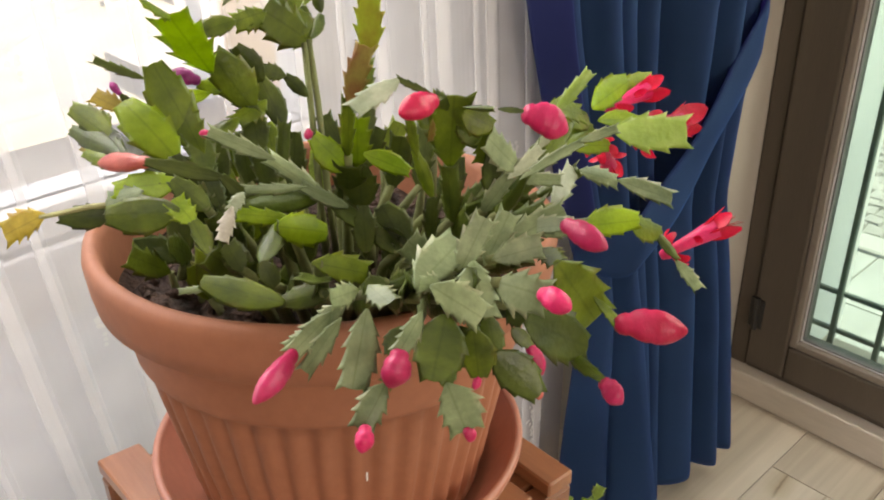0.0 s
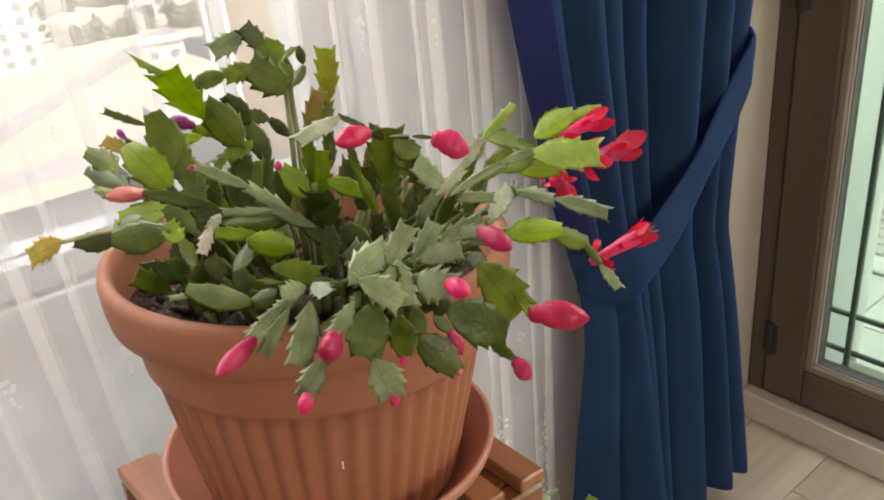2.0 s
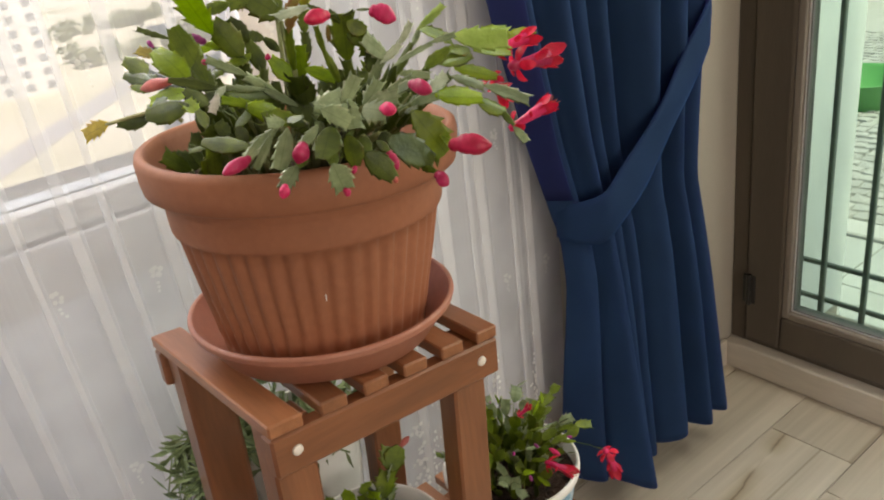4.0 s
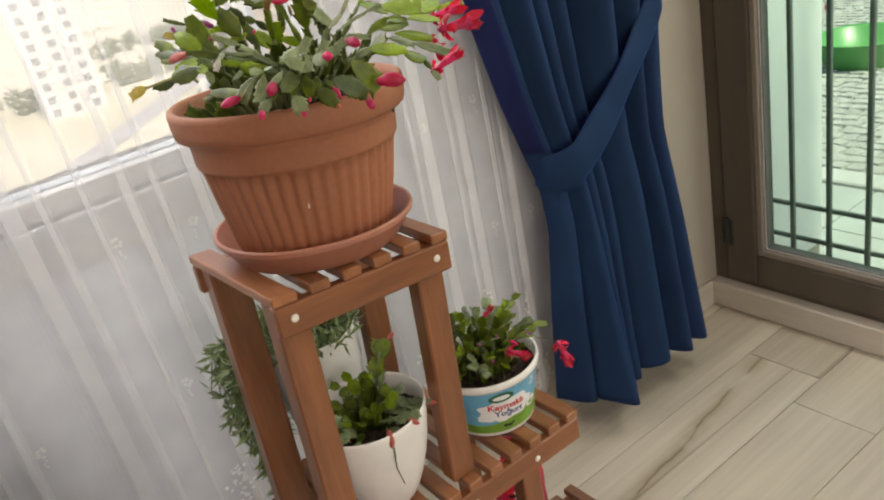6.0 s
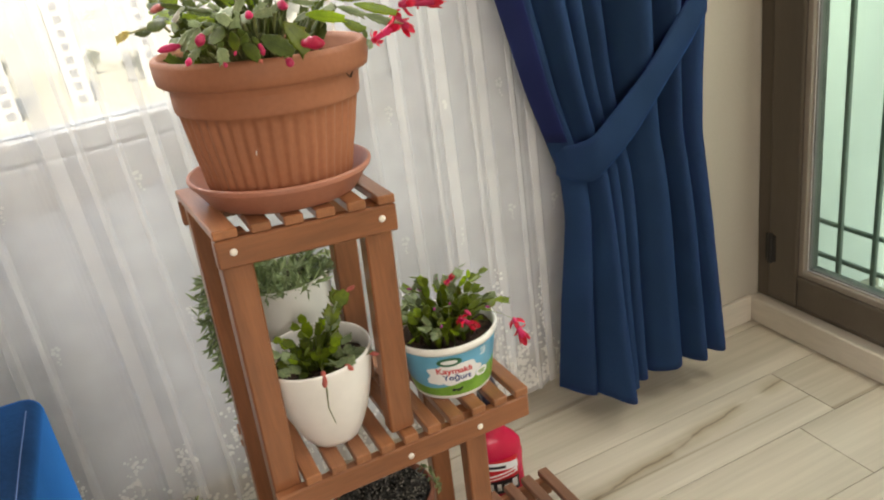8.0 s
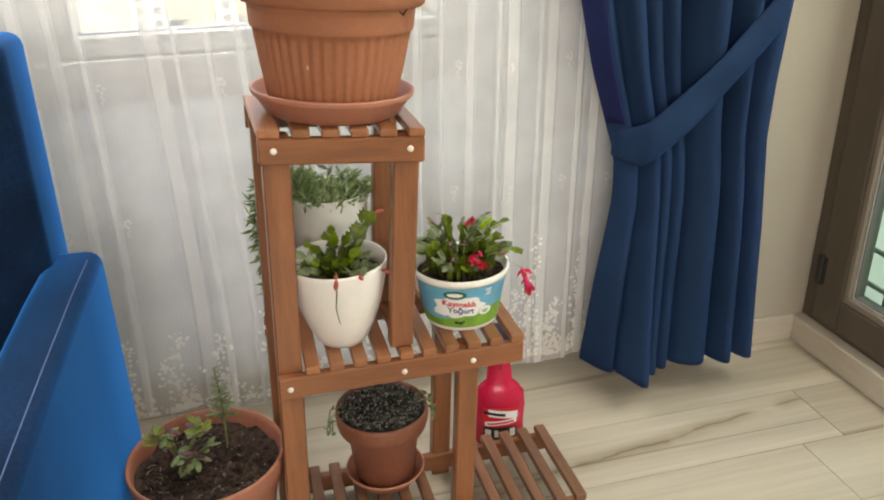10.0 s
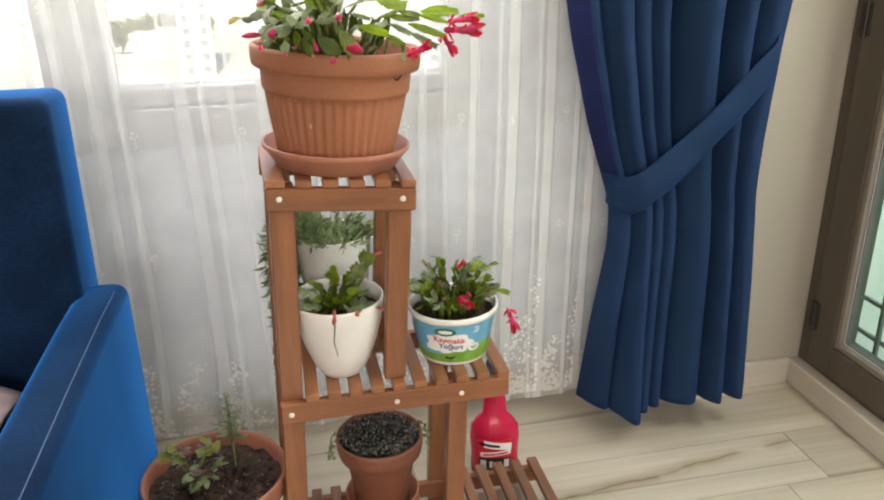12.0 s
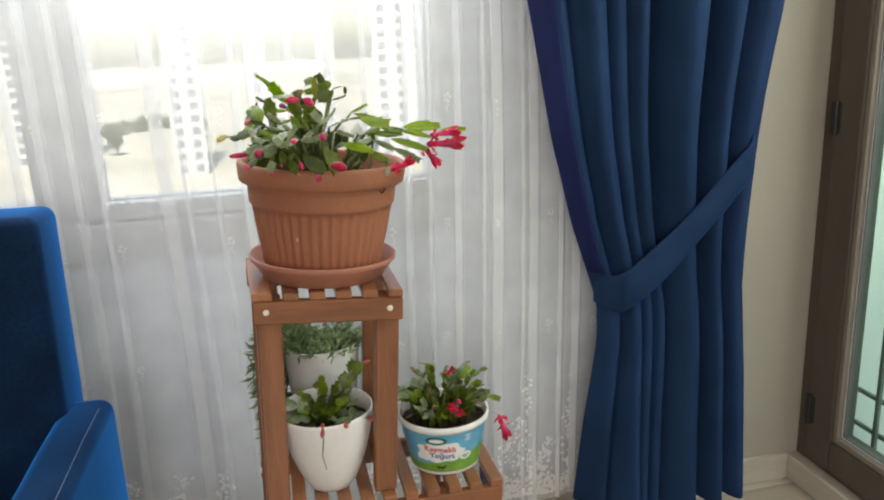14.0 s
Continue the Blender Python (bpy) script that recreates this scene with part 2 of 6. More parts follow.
DRAPE = mat("blue_drape", (0.018, 0.048, 0.112), 0.8, vary=0.14, scale=7, fine=500, bump=0.12, spec=0.12, sheen=0.28, nap=(0.03, 0.16, 0.62), bump_size=0.002)
def cloth_glow(m, colour, share):
    """Lets a little light through a cloth."""
    nt = m.node_tree
    tr = nt.nodes.new("ShaderNodeBsdfTranslucent")
    tr.inputs[0].default_value = (*colour, 1)
    mx = nt.nodes.new("ShaderNodeMixShader")
    mx.inputs[0].default_value = share
    nt.links.new(nt.nodes["Principled BSDF"].outputs[0], mx.inputs[1])
    nt.links.new(tr.outputs[0], mx.inputs[2])
    nt.links.new(mx.outputs[0], nt.nodes["Material Output"].inputs[0])


cloth_glow(DRAPE, (0.32, 0.20, 0.74), 0.22)
# the window's light on the drape's left edge, put into a violet cloth colour
EDGE_LIGHT = mat("violet_edge_light", (0.026, 0.036, 0.125), 0.8, vary=0.12, scale=7, fine=500, bump=0.1, spec=0.1, bump_size=0.002)
cloth_glow(EDGE_LIGHT, (0.26, 0.24, 0.75), 0.32)
VELVET = mat("blue_velvet", (0.0045, 0.019, 0.056), 0.8, vary=0.34, scale=6, fine=160, bump=0.10, spec=0.10, sheen=0.95, nap=(0.03, 0.30, 0.95), bump_size=0.002)
vn = VELVET.node_tree
pile = vn.nodes.new("ShaderNodeBsdfSheen")
pile.inputs["Color"].default_value, pile.inputs["Roughness"].default_value = (0.005, 0.072, 0.215, 1), 0.42
both = vn.nodes.new("ShaderNodeAddShader")
vn.links.new(vn.nodes["Principled BSDF"].outputs[0], both.inputs[0])
vn.links.new(pile.outputs[0], both.inputs[1])
vn.links.new(both.outputs[0], vn.nodes["Material Output"].inputs[0])
THREAD = mat("seam_thread", (0.08, 0.14, 0.30), 0.8, vary=0.05, bump=0.0)
PINK = mat("pink_cotton", (0.84, 0.63, 0.65), 0.85, vary=0.15, scale=18, fine=200, bump=0.2)
WOOD_V = mat("varnished_wood_upright", (0.29, 0.110, 0.047), 0.36, vary=0.17, scale=7, fine=50, stretch=(5, 5, 0.5), bump=0.08, per_object=0.12, clear=0.25, bump_size=0.003)
# slats lighter than the posts, the light on their tops put into the colour
WOOD_Y = mat("varnished_wood_slat", (0.33, 0.130, 0.056), 0.36, vary=0.17, scale=7, fine=50, stretch=(5, 0.5, 5), bump=0.08, per_object=0.15, clear=0.25, bump_size=0.003)
WOOD_LOW = mat("worn_wood_slat", (0.225, 0.105, 0.058), 0.48, vary=0.20, scale=7, fine=50, stretch=(5, 0.5, 5), bump=0.08, per_object=0.15, clear=0.10, bump_size=0.003)
WOOD_X = mat("varnished_wood_rail", (0.27, 0.100, 0.042), 0.36, vary=0.17, scale=7, fine=50, stretch=(0.5, 5, 5), bump=0.08, per_object=0.12, clear=0.25, bump_size=0.003)
CAP = mat("screw_cover", (0.82, 0.76, 0.68), 0.4, vary=0.08, bump=0.0)
TERRA = mat("terracotta_plastic", (0.352, 0.136, 0.071), 0.58, spec=0.35, vary=0.10, scale=5, fine=140, bump=0.06, bump_size=0.002)
FLOORPOT = mat("pinkish_terracotta_plastic", (0.40, 0.158, 0.100), 0.5, spec=0.4, vary=0.12, scale=6, fine=120, bump=0.05, bump_size=0.002)
SAUCER = mat("saucer_plastic", (0.415, 0.167, 0.108), 0.42, vary=0.10, scale=6, fine=120, bump=0.04, bump_size=0.002)
WHITEPOT = mat("white_pot_plastic", (0.83, 0.80, 0.76), 0.4, vary=0.03, scale=6, bump=0.03)
GREYPOT = mat("grey_white_pot", (0.70, 0.69, 0.64), 0.45, vary=0.04, scale=6, bump=0.03)
BROWNPOT = mat("brown_pot_plastic", (0.27, 0.098, 0.056), 0.5, vary=0.14, scale=7, fine=110, bump=0.06, bump_size=0.002)
SOIL = mat("potting_soil", (0.085, 0.047, 0.032), 0.95, vary=0.55, scale=70, fine=260, bump=1.0, bump_size=0.01)
DRY = mat("dry_growth", (0.085, 0.082, 0.075), 0.9, vary=0.6, scale=60, fine=300, bump=0.8, per_object=0.3)
LEAF = leaf_mat("green_segment", (0.085, 0.130, 0.010), (0.185, 0.250, 0.018), rough=0.33, glow=0.36)
LIME = leaf_mat("lime_segment", (0.20, 0.31, 0.010), (0.34, 0.47, 0.020), rough=0.33, glow=0.55)
PALE = leaf_mat("pale_segment", (0.135, 0.185, 0.080), (0.265, 0.325, 0.165), rough=0.42, glow=0.22)
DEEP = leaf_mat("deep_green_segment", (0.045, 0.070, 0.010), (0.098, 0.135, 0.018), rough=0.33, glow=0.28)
YELLOW = leaf_mat("yellow_segment", (0.35, 0.26, 0.02), (0.55, 0.42, 0.04), glow=0.4)
BUDDING = leaf_mat("red_tipped_segment", (0.27, 0.22, 0.03), (0.30, 0.38, 0.04), glow=0.45)
BARE = mat("bare_stalk", (0.34, 0.33, 0.14), 0.7, vary=0.2, scale=60, bump=0.1)
RUSTY = leaf_mat("reddened_segment", (0.24, 0.10, 0.035), (0.27, 0.25, 0.05), glow=0.35)
BLEACHED = leaf_mat("bleached_segment", (0.50, 0.46, 0.36), (0.72, 0.70, 0.62), rough=0.7, glow=0.3)
SILVER = leaf_mat("silvery_segment", (0.26, 0.31, 0.19), (0.44, 0.48, 0.34), rough=0.5, glow=0.25)
MINT = leaf_mat("mint_segment", (0.24, 0.36, 0.05), (0.40, 0.52, 0.13), rough=0.38, glow=0.4)
for m, edge in ((LEAF, (0.16, 0.11, 0.03)), (LIME, (0.22, 0.17, 0.03)), (PALE, (0.48, 0.45, 0.28)), (DEEP, (0.10, 0.075, 0.03)), (YELLOW, (0.35, 0.15, 0.03))):
    margins(m, edge)
WOODY = mat("woody_stem", (0.16, 0.18, 0.06), 0.8, vary=0.25, scale=40, bump=0.2)
REDBUD = leaf_mat("red_bud", (0.52, 0.008, 0.05), (0.68, 0.028, 0.11), rough=0.35, glow=0.2)
PETAL = leaf_mat("red_petal", (0.52, 0.005, 0.030), (0.70, 0.012, 0.058), rough=0.45, glow=0.35)
BUD = leaf_mat("magenta_bud", (0.50, 0.010, 0.08), (0.66, 0.038, 0.15), rough=0.35, glow=0.2)
PALEBUD = leaf_mat("salmon_bud", (0.42, 0.075, 0.060), (0.56, 0.145, 0.115), rough=0.4, glow=0.25)
PURPLE = leaf_mat("purple_bud", (0.25, 0.02, 0.14), (0.42, 0.05, 0.25), rough=0.35, glow=0.25)
NEEDLE = leaf_mat("needle_leaf", (0.11, 0.16, 0.06), (0.24, 0.30, 0.14), rough=0.5, glow=0.2)
FRESH = leaf_mat("fresh_leaf", (0.16, 0.20, 0.03), (0.30, 0.33, 0.06), rough=0.5, glow=0.35)
HUSK = mat("dry_husk", (0.34, 0.32, 0.28), 0.9, vary=0.4, scale=90, bump=0.2, per_object=0.3)
MAROON = leaf_mat("maroon_leaf", (0.08, 0.02, 0.035), (0.16, 0.06, 0.07), rough=0.5, glow=0.15)
TUB = mat("tub_plastic", (0.86, 0.85, 0.80), 0.3, vary=0.02, bump=0.0)
SKYBLUE = mat("print_blue", (0.13, 0.42, 0.62), 0.3, vary=0.06, scale=25, bump=0.0)
GRASS = mat("print_green", (0.20, 0.42, 0.06), 0.3, vary=0.15, scale=40, bump=0.0)
DARKGREEN = mat("print_dark_green", (0.02, 0.13, 0.06), 0.3, vary=0.05, bump=0.0)
REDINK = mat("print_red", (0.62, 0.02, 0.03), 0.3, vary=0.03, bump=0.0)
NAVYINK = mat("print_navy", (0.03, 0.06, 0.22), 0.3, vary=0.03, bump=0.0)
BLACKINK = mat("print_black", (0.015, 0.015, 0.02), 0.35, vary=0.03, bump=0.0)
REDBOTTLE = mat("red_bottle_plastic", (0.58, 0.012, 0.060), 0.25, vary=0.05, bump=0.0)
BLUECAP = mat("blue_trigger_plastic", (0.006, 0.006, 0.022), 0.3, vary=0.05, bump=0.0)
BASIN = mat("green_basin_plastic", (0.09, 0.33, 0.10), 0.35, vary=0.04, bump=0.0)
RENDERED = mat("outside_plaster", (0.84, 0.85, 0.82), 0.85, vary=0.04, fine=120, bump=0.08)
BEIGE = mat("outside_beige_plaster", (0.62, 0.45, 0.28), 0.85, vary=0.05, fine=120, bump=0.08)
PAVE = mat("terrace_tile", (0.44, 0.46, 0.44), 0.5, vary=0.08, scale=2, per_object=0.06)
STONE = mat("terrace_stone", (0.56, 0.56, 0.53), 0.85, vary=0.20, scale=40, fine=110, bump=0.5, per_object=0.10)
KERB = mat("kerb_stone", (0.50, 0.50, 0.48), 0.7, vary=0.06, bump=0.1)
CONCRETE = mat("concrete", (0.36, 0.33, 0.29), 0.9, vary=0.1, scale=2, bump=0.2)
LAND = mat("land", (0.50, 0.47, 0.39), 0.95, vary=0.2, scale=0.02, fine=0.2, bump=0.0, tint=(0.38, 0.375, 0.27))
ASPHALT = mat("asphalt", (0.34, 0.34, 0.34), 0.9, vary=0.1, scale=0.1, bump=0.0)
FACADE = mat("facade_render", (0.66, 0.65, 0.62), 0.85, vary=0.05, scale=0.1, bump=0.0, per_object=0.08)
DARKPANE = mat("far_pane", (0.30, 0.31, 0.32), 0.5, vary=0.1, bump=0.0)
ROOFTILE = mat("far_roof", (0.32, 0.15, 0.10), 0.9, vary=0.1, bump=0.0)
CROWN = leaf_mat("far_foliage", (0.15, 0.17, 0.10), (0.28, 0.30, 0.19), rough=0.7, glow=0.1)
BARK = mat("bark", (0.10, 0.07, 0.05), 0.9, vary=0.2, bump=0.0)


# ---- mesh helpers ----
def part(name, bm, material, parent=None, label="", smooth=False):
    """Links a bmesh as one mesh object, under a thing or a part if one is given."""
    me = bpy.data.meshes.new(name)
    bm.to_mesh(me)
    bm.free()
    me.materials.append(material)
    if smooth:
        me.shade_smooth()
    ob = new(name, me)
    if parent is not None:
        ob.parent = parent
    if label:
        tagged(ob, label)
    return ob


def piece(name, mesh, m, parent=None):
    """An object on a mesh that others share."""
    ob = new(name, mesh)
    ob.matrix_basis = m
    if parent is not None:
        ob.parent = parent
    return ob


def mesh_of(name, bm, material, smooth=True):
    me = bpy.data.meshes.new(name)
    bm.to_mesh(me)
    bm.free()
    me.materials.append(material)
    if smooth:
        me.shade_smooth()
    return me


def box(lo, hi, bevel=0.0, bm=None, seg=1):
    bm = bm or bmesh.new()
    fresh = bmesh.ops.create_cube(bm, size=1)["verts"]
    for v in fresh:
        v.co = Vector([lo[i] + (v.co[i] + 0.5) * (hi[i] - lo[i]) for i in range(3)])
    if bevel:
        edges = {e for v in fresh for e in v.link_edges}
        bmesh.ops.bevel(bm, geom=list(edges), offset=bevel, segments=seg, affect="EDGES", profile=0.5)
    return bm


def lathe(profile, n=48, wobble=None, close_bottom=True, close_top=False):
    """Turns (radius, height) pairs round z. wobble(angle, i) adds to the radius."""
    bm = bmesh.new()
    rings = []
    for i, (r, z) in enumerate(profile):
        ring = []
        for k in range(n):
            a = 2 * math.pi * k / n
            rr = r + (wobble(a, i) if wobble else 0)
            ring.append(bm.verts.new((rr * math.cos(a), rr * math.sin(a), z)))
        rings.append(ring)
    for a, b in zip(rings, rings[1:]):
        for k in range(n):
            bm.faces.new((a[k], a[(k + 1) % n], b[(k + 1) % n], b[k]))
    if close_bottom:
        bm.faces.new(list(reversed(rings[0])))
    if close_top:
        bm.faces.new(rings[-1])
    return bm


def tube(points, radii, n=6, bm=None):
    """A tapered tube along points."""
    bm = bm or bmesh.new()
    pts = [Vector(p) for p in points]
    rings = []
    for i, p in enumerate(pts):
        d = (pts[min(i + 1, len(pts) - 1)] - pts[max(i - 1, 0)]).normalized()
        side = d.cross(Vector((0.31, 0.17, 0.93))).normalized()
        up = side.cross(d)
        r = radii[i] if isinstance(radii, (list, tuple)) else radii
        rings.append([bm.verts.new(p + (side * math.cos(2 * math.pi * k / n) + up * math.sin(2 * math.pi * k / n)) * r) for k in range(n)])
    for a, b in zip(rings, rings[1:]):
        for k in range(n):
            bm.faces.new((a[k], a[(k + 1) % n], b[(k + 1) % n], b[k]))
    bm.faces.new(list(reversed(rings[0])))
    bm.faces.new(rings[-1])
    return bm


def sheet(name, rows, material, parent=None, smooth=True, thick=0.0):
    """A grid surface from rows of points."""
    n, k = len(rows), len(rows[0])
    verts = [tuple(p) for r in rows for p in r]
    faces = [(i * k + j, i * k + j + 1, (i + 1) * k + j + 1, (i + 1) * k + j) for i in range(n - 1) for j in range(k - 1)]
    me = bpy.data.meshes.new(name)
    me.from_pydata(verts, [], faces)
    me.materials.append(material)
    if smooth:
        me.shade_smooth()
    ob = new(name, me)
    if parent is not None:
        ob.parent = parent
    if thick:
        so = ob.modifiers.new("thickness", "SOLIDIFY")
        so.thickness, so.offset = thick, 0
    return ob


def holder(name, m, label="", category="", group="", kind=""):
    ob = new(name)
    ob.matrix_basis = m
    ob.empty_display_size = 0.05
    return tagged(ob, label, category, group, kind)


def lerp_table(table, z):
    """Straight-line reading of a table of (z, value), z falling."""
    if z >= table[0][0]:
        return table[0][1]
    for (z0, a), (z1, b) in zip(table, table[1:]):
        if z >= z1:
            f = (z0 - z) / (z0 - z1)
            return a + (b - a) * f
    return table[-1][1]


# ---- the room ----
WALL_Y, PIER_Y, WALL_X, BACK_Y, LEFT_X, TOP = 1.0, 0.875, 1.645, -3.3, -2.5, 2.6


def structure(name, bm, material, label):
    return tagged(part(name, bm, material), label, kind="structure")


bm = box((LEFT_X - 0.2, WALL_Y, -0.1), (-1.0, 1.35, TOP))
box((-1.0, WALL_Y, -0.1), (0.735, 1.35, 0.81), bm=bm)
box((-1.0, WALL_Y, 2.2), (0.735, 1.35, TOP), bm=bm)
box((0.735, WALL_Y, -0.1), (2.015, 1.35, TOP), bm=bm)
structure("wall_north", bm, WHITEWALL, "white painted wall with a wide window opening")
bm = box((1.16, PIER_Y, -0.1), (1.70, WALL_Y, TOP))
structure("wall_pier", bm, PAINT, "cream painted corner pillar beside the balcony door")
bm = box((1.70, 0.775, -0.1), (2.015, WALL_Y, TOP))
box((1.70, -1.15, 2.2), (1.94, 0.775, TOP), bm=bm)
box((1.70, -1.15, -0.1), (1.94, 0.775, 0.05), bm=bm)
box((1.645, BACK_Y, -0.1), (1.94, -1.15, TOP), bm=bm)
box((1.645, -1.15, 2.2), (1.70, 0.875, TOP), bm=bm)
structure("wall_east", bm, PAINT, "cream painted wall with the balcony door opening")
# south wall, out of view; its opening is added to let the fill in
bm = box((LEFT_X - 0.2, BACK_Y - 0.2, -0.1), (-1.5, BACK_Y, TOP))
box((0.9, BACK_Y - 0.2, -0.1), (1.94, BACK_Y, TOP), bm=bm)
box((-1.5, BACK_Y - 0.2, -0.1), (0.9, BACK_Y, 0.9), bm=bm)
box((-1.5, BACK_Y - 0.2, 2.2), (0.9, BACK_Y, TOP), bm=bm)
structure("wall_south", bm, PAINT, "plain cream painted wall with an added opening for the fill light")
structure("wall_west", box((LEFT_X - 0.2, BACK_Y, -0.1), (LEFT_X, WALL_Y, TOP)), PAINT, "plain cream painted wall closing the room")
# added slab, never in view, that only shades the rear opening from the sun
structure("balcony_slab", box((LEFT_X - 0.2, BACK_Y - 2.0, TOP), (1.94, BACK_Y - 0.201, TOP + 0.15)), CEIL, "unseen slab added to keep the sun out of the rear opening")
structure("ceiling", box((LEFT_X - 0.2, BACK_Y - 0.2, TOP), (1.94, 1.35, TOP + 0.15)), CEIL, "plain white ceiling")

structure("door_reveal", box((1.702, 0.768, 0.0505), (2.014, 0.7745, 2.199)), RENDERED, "pale rendered reveal beside the balcony door")

# skirting tiles and the stone plinth under the balcony door
structure("baseboard_north", box((LEFT_X, 0.987, 0.0), (1.145, WALL_Y, 0.078), 0.002), SKIRT, "beige tile skirting under the window")
bm = box((1.147, 0.862, 0.0), (1.618, PIER_Y, 0.078), 0.002)
box((1.147, 0.876, 0.0), (1.16, 0.986, 0.078), 0.002, bm)
structure("baseboard_pier", bm, SKIRT, "beige tile skirting round the pillar")
structure("door_plinth", box((1.618, -1.2, 0.0), (1.70, 0.874, 0.073), 0.003), SKIRT, "beige tiled plinth under the balcony door")
structure("baseboard_east", box((1.630, BACK_Y, 0.0), (1.645, -1.205, 0.078), 0.002), SKIRT, "beige tile skirting")

# ---- the window ----
window = tagged(holder("window_1", pose(0, 0, 0)), "white plastic window in two panes over a marble sill", "window", kind="structure")
GL = 1.030
bm = box((-1.0, 1.010, 0.845), (0.735, 1.09, 0.875), 0.004)
box((-1.0, 1.010, 2.17), (0.735, 1.09, 2.2), 0.004, bm)
box((0.691, 1.010, 0.875), (0.735, 1.09, 2.17), 0.004, bm)
box((-1.0, 1.010, 0.875), (-0.97, 1.09, 2.17), 0.004, bm)
box((-0.195, 1.010, 0.875), (-0.125, 1.09, 2.17), 0.004, bm)
part("window_frame", bm, PVC, window)


def sash(x0, x1, z0, z1, edge):
    bm = box((x0, 1.004, z0), (x1, 1.082, z0 + edge), 0.005)
    box((x0, 1.004, z1 - edge), (x1, 1.082, z1), 0.005, bm)
    box((x0, 1.005, z0 + edge), (x0 + edge, 1.081, z1 - edge), 0.005, bm)
    box((x1 - edge, 1.005, z0 + edge), (x1, 1.081, z1 - edge), 0.005, bm)
    ob = part("sash", bm, PVC, window)
    bm = box((x0 + edge - 0.004, GL - 0.003, z0 + edge - 0.004), (x1 - edge + 0.004, GL + 0.003, z1 - edge + 0.004))
    part("pane", bm, GLASS, ob).visible_shadow = False


sash(-0.135, 0.699, 0.867, 2.178, 0.046)
sash(-0.978, -0.185, 0.867, 2.178, 0.05)
part("window_sill", box((-1.0, 0.994, 0.776), (0.735, 1.009, 0.865), 0.003), MARBLE, window, "pale marble inner sill")
part("gasket", box((-0.09, 1.0215, 0.9125), (0.654, 1.0265, 0.9145)), RUBBER, window, "thin black gasket under the pane")
part("outer_sill", box((-1.0, 1.085, 0.81), (0.735, 1.40, 0.855), 0.004), CONCRETE, window, "grey concrete outer sill")
structure("window_reveal", box((0.715, 1.092, 0.856), (0.7345, 1.36, 2.199)), BEIGE, "beige rendered window reveal outside")

# ---- the balcony door ----
door = tagged(holder("door_1", pose(0, 0, 0)), "brown framed glazed balcony door, closed", "door", kind="structure")
bm = box((1.650, 0.832, 0.074), (1.70, 0.874, 2.2), 0.003)
box((1.650, -1.19, 2.14), (1.70, 0.832, 2.2), 0.003, bm)
box((1.650, -1.19, 0.074), (1.70, -1.14, 2.14), 0.003, bm)
box((1.652, -1.14, 0.0735), (1.70, 0.832, 0.086), 0.002, bm)
part("door_frame", bm, BROWN, door)


def leaf(y0, y1):
    st, rail, z0, z1 = 0.092, 0.088, 0.088, 2.135
    bm = box((1.641, y0, z0), (1.695, y0 + st, z1), 0.006, seg=2)
    box((1.641, y1 - st, z0), (1.695, y1, z1), 0.006, bm, 2)
    box((1.642, y0 + st, z0), (1.695, y1 - st, z0 + rail), 0.006, bm, 2)
    box((1.642, y0 + st, z1 - rail), (1.695, y1 - st, z1), 0.006, bm, 2)
    ob = part("door_leaf", bm, BROWN, door)
    a, b, c, d = y0 + st, y1 - st, z0 + rail, z1 - rail
    for nm, lo, hi, mt in (
        ("glazing_bead", 0.0, 0.017, BEAD),
        ("spacer", 0.017, 0.0215, CLOUD),
        ("rubber_seal", 0.0215, 0.0240, SEAL),
    ):
        x = 1.648 if mt is BEAD else 1.660
        bm = box((x, a + lo, c + lo), (1.69, a + hi, d - lo), 0.002)
        box((x, b - hi, c + lo), (1.69, b - lo, d - lo), 0.002, bm)
        box((x, a + hi, c + lo), (1.69, b - hi, c + hi), 0.002, bm)
        box((x, a + hi, d - hi), (1.69, b - hi, d - lo), 0.002, bm)
        part(nm, bm, mt, ob)
    part("pane", box((1.668, a + 0.01, c + 0.01), (1.676, b - 0.01, d - 0.01)), DOORGLASS, ob).visible_shadow = False
    return ob


right_leaf = leaf(-0.15, 0.830)
leaf(-1.138, -0.156)
for z in (0.232, 1.012, 1.85):
    bm = tube([(1.638, 0.821, z - 0.042), (1.638, 0.821, z + 0.042)], 0.0065, 10)
    box((1.638, 0.805, z - 0.038), (1.646, 0.838, z + 0.038), 0.001, bm)
    part("hinge", bm, HINGE, right_leaf, "black door hinge")

grille = tagged(holder("window_grille", pose(0, 0, 0)), "dark painted iron grille outside the balcony door", "grille")
for k in range(19):
    y = 0.683 - 0.0975 * k  # evenly spaced from the hinge side
    part("upright_bar", box((1.722, y - 0.006, 0.052), (1.734, y + 0.006, 2.19), 0.002), IRON, grille)
for z in (0.205, 0.300, 1.45, 1.55):
    part("cross_bar", box((1.735, -1.148, z - 0.006), (1.745, 0.773, z + 0.006), 0.002), IRON, grille)

